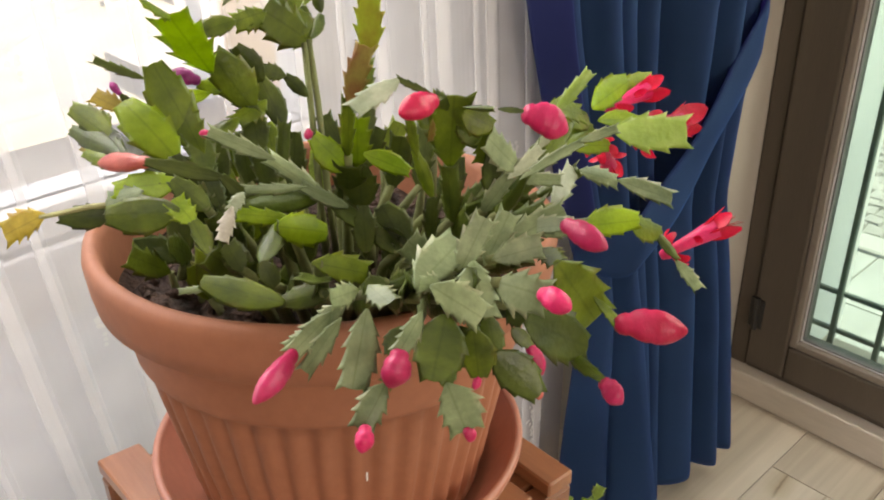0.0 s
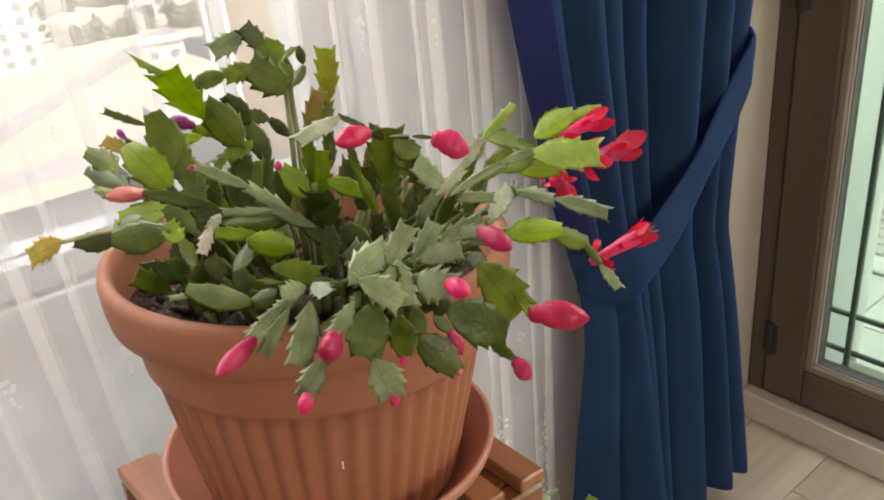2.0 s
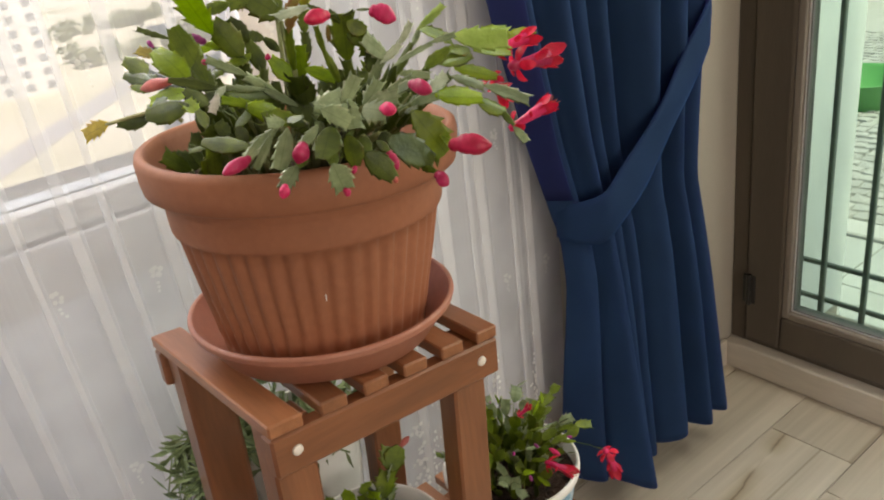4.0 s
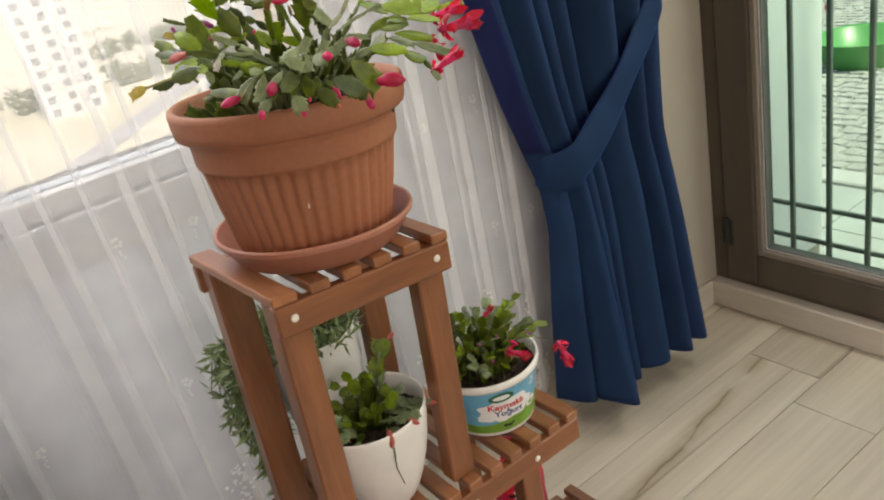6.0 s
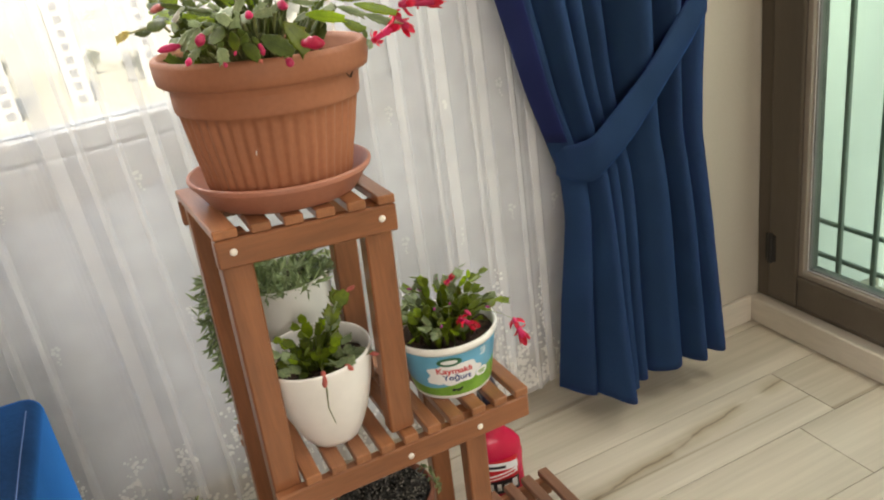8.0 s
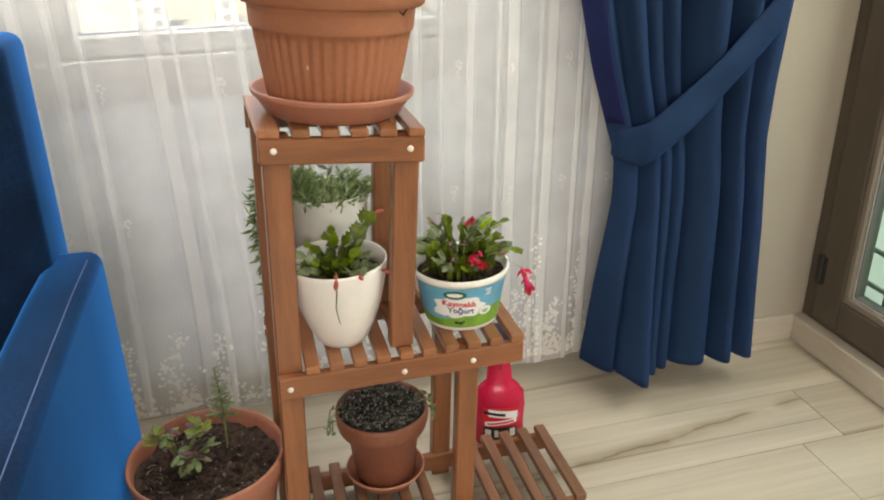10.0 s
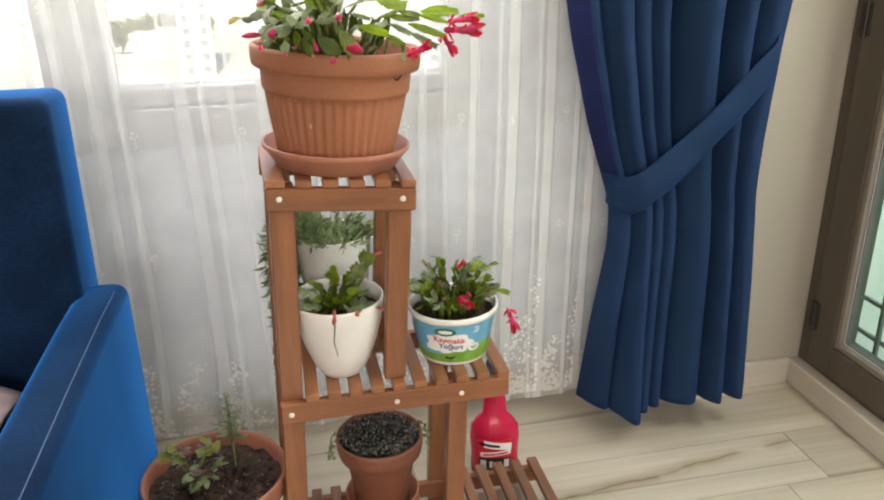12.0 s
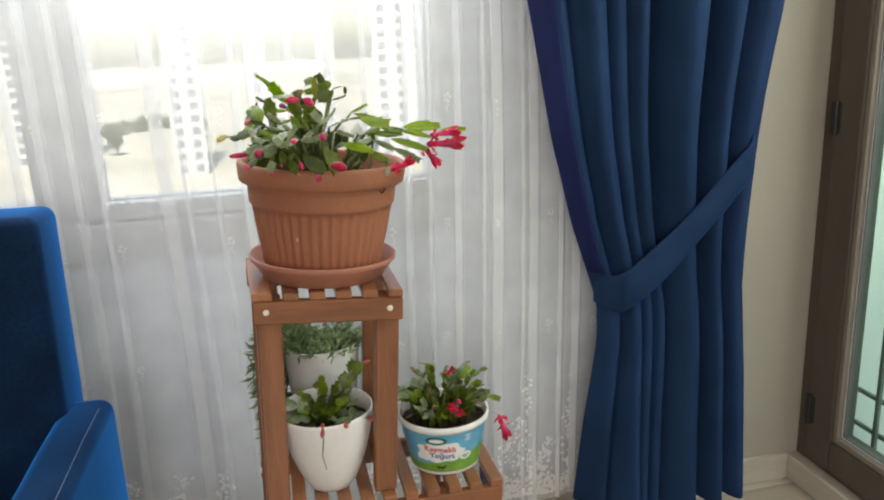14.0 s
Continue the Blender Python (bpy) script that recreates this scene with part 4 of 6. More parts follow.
def tub_oval(name, s, z, rs, rz, out, material, lobes=0):
    bm = bmesh.new()
    n = 40
    mid, rings = bm.verts.new(tub_point(s, z, out)), []
    for f in (0.2, 0.4, 0.6, 0.8, 1.0):
        ring = []
        for k in range(n):
            a = 2 * math.pi * k / n
            g = f * (1 + (0.10 * math.cos(lobes * a) if lobes else 0))
            ring.append(bm.verts.new(tub_point(s + rs * g * math.cos(a), z + rz * g * math.sin(a), out)))
        rings.append(ring)
    for k in range(n):
        bm.faces.new((mid, rings[0][k], rings[0][(k + 1) % n]))
        for p, q in zip(rings, rings[1:]):
            bm.faces.new((p[k], q[k], q[(k + 1) % n], p[(k + 1) % n]))
    return part(name, bm, material, tub, smooth=True)


half = math.pi * 0.0725 * 0.97
hill = lambda s: 0.031 + 0.006 * math.sin(38 * s) + 0.014 * max(0, s - 0.02) / 0.06
tub_patch("printed_sky", -half, half, lambda s: 0.010, lambda s: 0.0895, 0.0005, SKYBLUE, 96)
tub_patch("printed_grass", -half, half, lambda s: 0.009, hill, 0.0008, GRASS, 96)
tub_oval("printed_cloud", 0.003, 0.0525, 0.043, 0.0215, 0.0011, CLOUD, 7)
tub_oval("printed_cloud", -0.028, 0.040, 0.016, 0.007, 0.0011, CLOUD, 5)
tub_oval("printed_badge", 0.050, 0.040, 0.0125, 0.0085, 0.0012, CLOUD)
tub_oval("printed_emblem", -0.003, 0.077, 0.0185, 0.0085, 0.0012, DARKGREEN)
tub_oval("printed_emblem_field", -0.003, 0.077, 0.0125, 0.0040, 0.0015, CLOUD)
for k, (s, z, a, b) in enumerate(((0.052, 0.083, 0.006, 0.0012), (0.053, 0.078, 0.005, 0.0012), (0.052, 0.073, 0.006, 0.0012))):
    tub_oval("printed_bar", s, z, a, b, 0.0012, CLOUD)
for s, z, a, b in ((-0.002, 0.020, 0.004, 0.0028), (0.006, 0.019, 0.0045, 0.0028), (0.0115, 0.022, 0.002, 0.0022)):
    tub_oval("printed_cow", s, z, a, b, 0.0012, BLACKINK)
for s, z, a, b in ((0.050, 0.041, 0.008, 0.0016), (0.050, 0.037, 0.006, 0.0014)):
    tub_oval("printed_bar", s, z, a, b, 0.0015, GRASS)


def tub_text(words, s, z, size, material):
    cu = bpy.data.curves.new("lettering", "FONT")
    cu.body, cu.size, cu.align_x, cu.offset, cu.resolution_u = words, size, "CENTER", 0.0004, 3
    tmp = new("lettering", cu)
    bpy.context.view_layer.update()
    me = bpy.data.meshes.new_from_object(tmp.evaluated_get(bpy.context.evaluated_depsgraph_get()))
    bpy.data.objects.remove(tmp)
    for v in me.vertices:
        v.co = tub_point(s + v.co.x, z + v.co.y - 0.06 * v.co.x, 0.0016)
    me.materials.clear()
    me.materials.append(material)
    ob = new("lettering", me)
    ob.parent = tub
    return tagged(ob, "printed word " + words)


tub_text("Kaymaklı", 0.003, 0.0540, 0.0155, REDINK)
tub_text("Yoğurt", 0.006, 0.0405, 0.0150, NAVYINK)

# ---- red spray bottle on the floor behind the stand ----
bottle = holder("spray_bottle", pose(0.694, 0.672, 0.0, 0, 0, -12) @ Matrix.Diagonal((1.12, 1.10, 1.0, 1)), "red plastic spray bottle with a printed label", "bottle")


def slab(profile, material, name, parent, ry=0.55, label=""):
    bm = lathe(profile, 40, close_top=True)
    for v in bm.verts:
        v.co.y *= ry
    return part(name, bm, material, parent, label, True)


slab([(0.046, 0.0), (0.050, 0.006), (0.051, 0.02), (0.050, 0.06), (0.0525, 0.10), (0.050, 0.132), (0.038, 0.152), (0.026, 0.165), (0.023, 0.20), (0.020, 0.222), (0.018, 0.232)], REDBOTTLE, "vessel", bottle)
slab([(0.0185, 0.232), (0.021, 0.236), (0.020, 0.250), (0.017, 0.262)], BLUECAP, "neck_ring", bottle, 1.0)
head = part("trigger_head", box((-0.018, -0.045, 0.260), (0.018, 0.038, 0.288), 0.008, seg=3), BLUECAP, bottle, "blue trigger head", True)
part("trigger", tube([(0, -0.03, 0.262), (0, -0.042, 0.245), (0, -0.046, 0.222)], [0.006, 0.005, 0.004], 8), REDBOTTLE, head)


def bottle_patch(name, x0, x1, z0, z1, out, material, skew=0.0):
    bm = bmesh.new()
    g = []
    for i in range(5):
        z = z0 + (z1 - z0) * i / 4
        row = []
        for k in range(13):
            x = x0 + (x1 - x0) * k / 12
            r = 0.0515
            row.append(bm.verts.new((x, -(math.sqrt(max(0, r * r - x * x)) * 0.55 + out), z + skew * x)))
        g.append(row)
    for a, b in zip(g, g[1:]):
        for k in range(12):
            bm.faces.new((a[k], a[k + 1], b[k + 1], b[k]))
    return part(name, bm, material, bottle, smooth=True)


bottle_patch("label_field", -0.036, 0.036, 0.020, 0.108, 0.0012, REDINK)
bottle_patch("label_base", -0.034, 0.034, 0.022, 0.056, 0.0018, BLACKINK)
bottle_patch("label_bar", -0.031, 0.033, 0.062, 0.074, 0.0018, CLOUD, 0.12)
bottle_patch("label_bar", -0.026, 0.028, 0.0655, 0.0705, 0.0024, REDINK, 0.12)
bottle_patch("label_swoosh", -0.024, 0.035, 0.082, 0.101, 0.0018, CLOUD, -0.15)
bottle_patch("label_swoosh", -0.034, 0.010, 0.087, 0.094, 0.0024, BLACKINK, -0.15)
for x0, x1, z0, z1 in ((-0.031, -0.019, 0.026, 0.050), (-0.012, -0.004, 0.030, 0.048), (0.002, 0.014, 0.026, 0.044), (0.019, 0.030, 0.030, 0.052)):
    bottle_patch("label_picture", x0, x1, z0, z1, 0.0024, CLOUD)

# ---- segmented cactus plants ----
def segment_mesh(name, material, seed, blunt=False):
    """One flat stem segment, 1 long, along +y, its face towards +z: narrow at the foot, toothed forward, cut off between two horns; blunt ones have soft scallops."""
    rnd = random.Random(seed)
    bm = bmesh.new()
    half_w, curl, cup, bow = 0.29, rnd.uniform(-0.22, 0.26), rnd.uniform(-0.14, 0.18), rnd.uniform(-0.05, 0.05)
    tooth = rnd.uniform(0.18, 0.28) if blunt else rnd.uniform(0.40, 0.54)
    horn = rnd.uniform(0.03, 0.08) if blunt else rnd.uniform(0.09, 0.15)
    end_w = rnd.uniform(0.26, 0.42) if blunt else rnd.uniform(0.66, 0.82)

    def env(y):
        rise = math.sin(0.5 * math.pi * min(1.0, (y + 0.03) / 0.53)) ** (0.75 if blunt else 0.95)
        fall = 1 - (1 - end_w) * max(0.0, (y - 0.50) / 0.46) ** 1.9
        return half_w * rise * fall

    def edge():
        """Half-widths down one side: each scallop swells forward to a tooth and steps back behind it."""
        marks = [0.25 + rnd.uniform(-0.05, 0.03), 0.48 + rnd.uniform(-0.04, 0.04), 0.71 + rnd.uniform(-0.03, 0.03), 0.93]
        long = horn * rnd.uniform(0.6, 1.25)
        pts, y = [], 0.0
        for m in marks:
            for f in (0.0, 0.3, 0.62, 0.85, 1.0):
                v = y + (m - y) * f
                ahead = (long if m == 0.93 else 0.10 * tooth) * f ** 3
                pts.append((env(v) * (1 - 0.40 * tooth + 0.70 * tooth * f ** 2.2), v + ahead, v))
            y = m + 0.02
        pts.append((env(0.95) * 0.62, 0.955, 0.955))
        pts.append((env(0.96) * 0.30, 0.962, 0.965))
        return pts

    height = lambda x, y: -curl * y * y - cup * abs(x)
    across = (-1.0, -0.80, -0.42, 0.0, 0.42, 0.80, 1.0)
    depth = (0.0, 0.60, 0.9, 1.25, 0.9, 0.60, 0.0)
    rings = []
    for (lw, ly, lv), (rw, ry, rv) in zip(edge(), edge()):
        cy = 0.5 * (lv + rv)
        inner = min(env(cy) * (1 - 0.40 * tooth), 1.05 * max(lw, rw))
        t = 0.016 * (0.5 + 0.5 * math.sin(math.pi * min(1.0, cy)))
        ring = []
        for side in (1, -1):
            for f, d in (zip(across, depth) if side == 1 else list(zip(across, depth))[-2:0:-1]):
                if abs(f) < 0.9:
                    x, y = f * inner, cy
                else:
                    x, y = (-lw, ly) if f < 0 else (rw, ry)
                ring.append(bm.verts.new((x + bow * math.sin(math.pi * y), y, side * d * t + height(x, y))))
        rings.append(ring)
    n = len(rings[0])
    for a, b in zip(rings, rings[1:]):
        for k in range(n):
            bm.faces.new((a[k], b[k], b[(k + 1) % n], a[(k + 1) % n]))
    bm.faces.new(rings[0])
    bm.faces.new(list(reversed(rings[-1])))
    return mesh_of(name, bm, material)


def bud_mesh(name, material, fat=0.24):
    """A flower bud, 1 long along +y: overlapping scales drawn to a point."""
    bm = bmesh.new()
    n, prof = 18, [(0.10, 0.0), (0.17, 0.06), (0.20, 0.14), (0.19, 0.20), (0.26, 0.30), (0.29, 0.42), (0.275, 0.48), (0.30, 0.56), (0.285, 0.68), (0.23, 0.80), (0.15, 0.90), (0.06, 0.98), (0.01, 1.0)]
    rings = []
    for i, (r, y) in enumerate(prof):
        rings.append([])
        for k in range(n):
            a = 2 * math.pi * k / n
            rr = r * fat / 0.29 * (1 + 0.09 * math.cos(3 * a + 3.2 * y) * math.sin(math.pi * y))
            rings[-1].append(bm.verts.new((rr * math.cos(a) + 0.05 * y * y, y, rr * math.sin(a) - 0.05 * y * y)))
    for a, b in zip(rings, rings[1:]):
        for k in range(n):
            bm.faces.new((a[k], b[k], b[(k + 1) % n], a[(k + 1) % n]))
    bm.faces.new(rings[0])
    bm.faces.new(list(reversed(rings[-1])))
    return mesh_of(name, bm, material)


def petal_mesh(name, material, bend, wide):
    """A pointed petal, 1 long along +y, bent backwards by bend."""
    bm = bmesh.new()
    rows = []
    for i in range(8):
        f = i / 7
        w = wide * math.sin(math.pi * (0.16 + 0.80 * f)) ** 0.8 + 0.01
        a = bend * f
        y = math.sin(a) / bend if abs(bend) > 0.01 else f
        z = (1 - math.cos(a)) / bend if abs(bend) > 0.01 else 0
        rows.append([bm.verts.new((x * w, y, z + 0.25 * w * x * x)) for x in (-1, -0.5, 0, 0.5, 1)])
    for a, b in zip(rows, rows[1:]):
        for k in range(4):
            bm.faces.new((a[k], a[k + 1], b[k + 1], b[k]))
    return mesh_of(name, bm, material)


SEGMENTS = {}
for tag, mt in (("green", LEAF), ("lime", LIME), ("pale", PALE), ("deep", DEEP), ("yellow", YELLOW), ("rusty", RUSTY), ("budding", BUDDING), ("bleached", BLEACHED), ("silver", SILVER), ("mint", MINT)):
    SEGMENTS[tag] = [segment_mesh("segment", mt, 10 + k + sum(map(ord, tag)), blunt=(tag in ("deep", "green", "lime") and k % 2 == 0)) for k in range(5)]
BUDS = {"bud": bud_mesh("bud", BUD, 0.193), "salmon": bud_mesh("bud", PALEBUD, 0.193), "purple": bud_mesh("bud", PURPLE, 0.193), "red": bud_mesh("bud", REDBUD, 0.193)}
PETALS = [petal_mesh("petal", PETAL, *b) for b in ((1.7, 0.27), (1.1, 0.22), (0.35, 0.27))]
TUBE_BM = lathe([(0.06, 0.0), (0.10, 0.10), (0.08, 0.22), (0.10, 0.45), (0.13, 0.70), (0.15, 0.88)], 14)
for v in TUBE_BM.verts:
    v.co = Vector((v.co.x, v.co.z, -v.co.y))
FLOWER_TUBE = mesh_of("flower", TUBE_BM, BUD)
ST_BM = bmesh.new()
for k in range(7):
    a = k * 0.9
    tube([(0.03 * math.cos(a), 0.6, 0.03 * math.sin(a)), (0.05 * math.cos(a), 1.0, 0.05 * math.sin(a)), (0.10 * math.cos(a), 1.12 + 0.02 * k, 0.10 * math.sin(a))], 0.010, 4, ST_BM)
STAMENS = mesh_of("stamens", ST_BM, PALEBUD)


def aim(at, along, face, length, width=1.0):
    """The pose of a segment at a point, along a direction, its flat side towards face."""
    y = Vector(along).normalized()
    x = y.cross(Vector(face)).normalized()
    z = x.cross(y)
    m = Matrix((x, y, z)).transposed().to_4x4()
    return Matrix.Translation(at) @ m @ Matrix.Diagonal((length * width, length, length, 1))


def flower(at, along, face, length, parent, rnd):
    """A flower on a long tube: a collar of swept-back petals at its foot, a closed brush of petals at its mouth."""
    m = aim(at, along, face, length)
    ob = piece("flower", FLOWER_TUBE, m, parent)
    tagged(ob, "open scarlet flower with swept-back petals")
    for ring, (y, r, mesh, size, n) in enumerate(((0.14, 0.09, PETALS[0], 0.32, 5), (0.52, 0.10, PETALS[1], 0.28, 2), (0.72, 0.09, PETALS[2], 0.47, 5))):
        for k in range(n):
            a = 2 * math.pi * k / n + ring * 0.5 + rnd.uniform(-0.15, 0.15)
            out = Vector((math.cos(a), 0, math.sin(a)))
            tilt = Vector((0, 1, 0)) * (-0.15, 0.9, 7.0)[ring] + out * 0.8
            sz = size * rnd.uniform(0.85, 1.15)
            piece("petal", mesh, aim(out * r + Vector((0, y, 0)), tilt, out, sz), ob)
    piece("stamens", STAMENS, Matrix.Identity(4), ob)
    return ob


def bezier(p0, p1, p2, p3, f):
    return p0 * (1 - f) ** 3 + p1 * 3 * f * (1 - f) ** 2 + p2 * 3 * f * f * (1 - f) + p3 * f ** 3


def stem(plant, root, tip, tags, rnd, seg=0.040, end="", arch=0.5, width=0.92, end_size=0.026, spare=0.35, lift=0.0):
    """A chain of segments from the soil to a tip, which may bear a bud or a flower."""
    root, tip = Vector(root), Vector(tip)
    span = (tip - root).length
    side = Vector((tip.x - root.x, tip.y - root.y, 0))
    p1 = root + Vector((0, 0, 1)) * span * (0.25 + 0.35 * arch) + side * 0.10
    p2 = tip - side * 0.42 + Vector((0, 0, 1)) * (span * 0.28 * (arch - 0.45) + lift)
    pts = [bezier(root, p1, p2, tip, i / 40) for i in range(41)]
    total = sum((b - a).length for a, b in zip(pts, pts[1:]))
    n = max(3, round(total / (seg * 0.88)))
    cut = [0.0]
    for a, b in zip(pts, pts[1:]):
        cut.append(cut[-1] + (b - a).length)
    def at(d):
        d = min(max(d, 0), total)
        for i in range(40):
            if cut[i + 1] >= d:
                f = (d - cut[i]) / max(1e-6, cut[i + 1] - cut[i])
                return pts[i].lerp(pts[i + 1], f)
        return pts[-1]
    roll = rnd.uniform(-0.6, 0.6)
    for i in range(n):
        a, b = at(total * i / n), at(total * (i + 1) / n)
        d = b - a
        if d.length < 1e-4:
            continue
        outw = Vector((0.35 * (tip.x - root.x), 0.35 * (tip.y - root.y) - 0.3 * span, 0.9 * span)) + Vector((rnd.uniform(-1, 1), rnd.uniform(-1, 1), rnd.uniform(-0.2, 0.4))) * span * 0.45
        roll += rnd.uniform(-0.4, 0.4)
        q = Matrix.Rotation(roll, 3, d.normalized())
        kind = tags[-1] if i == n - 1 else tags[min(i * len(tags) // n, len(tags) - 1)]
        w = width * rnd.uniform(0.88, 1.12) * (0.8 if i == 0 else 1.0)
        piece("segment", rnd.choice(SEGMENTS[kind]), aim(a, d, q @ outw, d.length * 1.06, w), plant)
        if i >= 1 and rnd.random() < spare:
            dd = (d.normalized() + Vector((rnd.uniform(-0.9, 0.9), rnd.uniform(-0.9, 0.9), rnd.uniform(-0.5, 0.5)))).normalized()
            piece("segment", rnd.choice(SEGMENTS[kind]), aim(b, dd, q @ outw, d.length * rnd.uniform(0.7, 1.0), w), plant)
    d = (at(total) - at(total * 0.9)).normalized()
    if end in BUDS:
        hang = (d + Vector((0, 0, -0.12 if end != "red" else 0.0))).normalized()
        tagged(piece("bud", BUDS[end], aim(tip, hang, (0, 0, 1), end_size * 0.72), plant), {"bud": "closed magenta flower bud", "salmon": "closed salmon pink bud", "purple": "small purple bud", "red": "long red bud"}[end])
    elif end == "flower":
        flower(tip, d + Vector((0.25, 0, 0.05)), (0, 0, 1), end_size * 0.8, plant, rnd)


big = holder("holiday_cactus", pose(0, 0, 0), "sprawling holiday cactus with toothed segments, magenta buds and scarlet flowers", "potted plant")
rnd = random.Random(21)
C = Vector((0.360, 0.509, 1.012))


G, L, P, D, Y, R, S, M = "green", "lime", "pale", "deep", "yellow", "rusty", "silver", "mint"
BUD_LABEL = {"bud": "closed magenta flower bud", "salmon": "closed salmon pink bud", "purple": "small purple bud", "red": "long red bud"}


def chain(points, kinds, widths, end="", at=None, tip=None, plump=0.4, foot=False, face=(-0.45, -0.70, 0.55)):
    """A stem from joint to joint, one flat segment between two joints, with a bud or a flower from at to tip."""
    pts = [Vector(p) for p in points]
    if foot:
        flat = Vector((pts[0].x - C.x, pts[0].y - C.y, 0)) * 0.6
        flat = flat * min(1.0, 0.072 / max(1e-6, flat.length))
        g = C + flat + Vector((0, 0, -0.006))
        knee = g.lerp(pts[0], 0.5) + Vector((0, 0, 0.012))
        part("woody_stem", tube([g, knee, pts[0] + (pts[1] - pts[0]) * 0.08], [0.0036, 0.0030, 0.0022], 7), WOODY, big, smooth=True)
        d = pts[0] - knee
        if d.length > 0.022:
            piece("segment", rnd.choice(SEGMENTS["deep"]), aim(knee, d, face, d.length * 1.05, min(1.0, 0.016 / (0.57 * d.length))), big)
    for a, b, kind, wide in zip(pts, pts[1:], kinds, widths):
        f = Vector(face) + Vector((rnd.uniform(-1, 1), rnd.uniform(-1, 1), rnd.uniform(-1, 1))) * 0.26
        d = b - a
        wide *= 1.20 if kind in (P, S, M) else 1.04
        m = aim(a - d * 0.04, d, f, d.length * 1.12, wide / (0.58 * d.length * 1.12))
        thin = min(1.0, 0.034 / d.length)
        piece("segment", rnd.choice(SEGMENTS[kind]), m @ Matrix.Diagonal((1, 1, thin, 1)), big)
    if end == "flower":
        at, tip = Vector(at), Vector(tip)
        flower(at, tip - at, (0, 0, 1), (tip - at).length * 0.74, big, rnd)
    elif end:
        at, tip = Vector(at), Vector(tip)
        tagged(piece("bud", BUDS[end], aim(at - (tip - at) * 0.03, tip - at, (0, 0, 1), (tip - at).length * 1.03) @ Matrix.Diagonal((plump / 0.40, 1, plump / 0.40, 1)), big), BUD_LABEL[end])


# the tall back stems, over the window side of the pot
chain([(0.326, 0.500, 1.071), (0.330, 0.515, 1.095), (0.337, 0.528, 1.117), (0.322, 0.535, 1.150)], (D, D, G,), (0.0142, 0.0160, 0.0236,), foot=True)
chain([(0.317, 0.530, 1.143), (0.293, 0.510, 1.180), (0.270, 0.487, 1.194)], (L, L,), (0.0233, 0.0151,))
chain([(0.342, 0.520, 1.069), (0.356, 0.530, 1.101), (0.352, 0.540, 1.128), (0.341, 0.545, 1.148)], (D, D, D,), (0.0095, 0.0148, 0.0156,), foot=True)
chain([(0.394, 0.550, 1.141), (0.369, 0.555, 1.163), (0.351, 0.560, 1.160), (0.329, 0.560, 1.159)], (G, G, G,), (0.0260, 0.0160, 0.0132,))
chain([(0.390, 0.550, 1.145), (0.388, 0.553, 1.160), (0.384, 0.560, 1.177)], (G, G,), (0.0180, 0.0207,))
chain([(0.384, 0.560, 1.169), (0.376, 0.570, 1.186)], (D,), (0.0145,))
chain([(0.376, 0.572, 1.182), (0.355, 0.580, 1.172)], (P,), (0.0146,))
chain([(0.393, 0.550, 1.144), (0.398, 0.560, 1.161), (0.415, 0.575, 1.166)], (D, G,), (0.0082, 0.0065,))
chain([(0.395, 0.550, 1.143), (0.423, 0.580, 1.150), (0.424, 0.585, 1.162)], (D, D,), (0.0094, 0.0077,))
chain([(0.375, 0.530, 1.115), (0.368, 0.540, 1.127), (0.355, 0.545, 1.132)], (D, D,), (0.0088, 0.0106,))
chain([(0.347, 0.530, 1.119), (0.323, 0.520, 1.117), (0.301, 0.510, 1.115)], (G, G,), (0.0143, 0.0131,))
# the cluster leaning over the left rim
chain([(0.285, 0.475, 1.089), (0.287, 0.490, 1.103), (0.293, 0.510, 1.115), (0.287, 0.530, 1.152)], (D, D, G,), (0.0139, 0.0158, 0.0234,), foot=True)
chain([(0.291, 0.500, 1.110), (0.292, 0.520, 1.131), (0.294, 0.535, 1.145)], (G, G,), (0.0176, 0.0123,))
chain([(0.270, 0.470, 1.100), (0.271, 0.485, 1.118), (0.262, 0.512, 1.146)], (D, L,), (0.0135, 0.0230,), foot=True)
chain([(0.266, 0.530, 1.134), (0.258, 0.545, 1.140)], (Y,), (0.0106,))
chain([(0.285, 0.540, 1.144), (0.268, 0.560, 1.154)], (D,), (0.0055,))
chain([(0.271, 0.530, 1.135), (0.268, 0.535, 1.141)], (D,), (0.0041,), "purple", (0.268, 0.535, 1.141), (0.266, 0.540, 1.147), 0.52)
chain([(0.332, 0.540, 1.127), (0.316, 0.545, 1.134)], (L,), (0.0094,), "purple", (0.316, 0.545, 1.135), (0.304, 0.557, 1.141), 0.50)
chain([(0.315, 0.535, 1.130), (0.288, 0.530, 1.134)], (L,), (0.0108,))
chain([(0.267, 0.480, 1.112), (0.257, 0.530, 1.121), (0.251, 0.560, 1.131)], (D, G,), (0.0117, 0.0150,), foot=True)
chain([(0.254, 0.515, 1.117), (0.245, 0.560, 1.122)], (D,), (0.0123,))
chain([(0.249, 0.520, 1.113), (0.247, 0.550, 1.117)], (Y,), (0.0090,))
chain([(0.255, 0.505, 1.114), (0.257, 0.540, 1.123), (0.260, 0.555, 1.130)], (D, G,), (0.0104, 0.0100,))
chain([(0.250, 0.505, 1.114), (0.246, 0.540, 1.112)], (G,), (0.0096,))
chain([(0.293, 0.440, 1.093), (0.283, 0.460, 1.111), (0.257, 0.482, 1.121)], (D, D,), (0.0087, 0.0088,), "salmon", (0.257, 0.482, 1.121), (0.243, 0.520, 1.115), 0.23, foot=True)
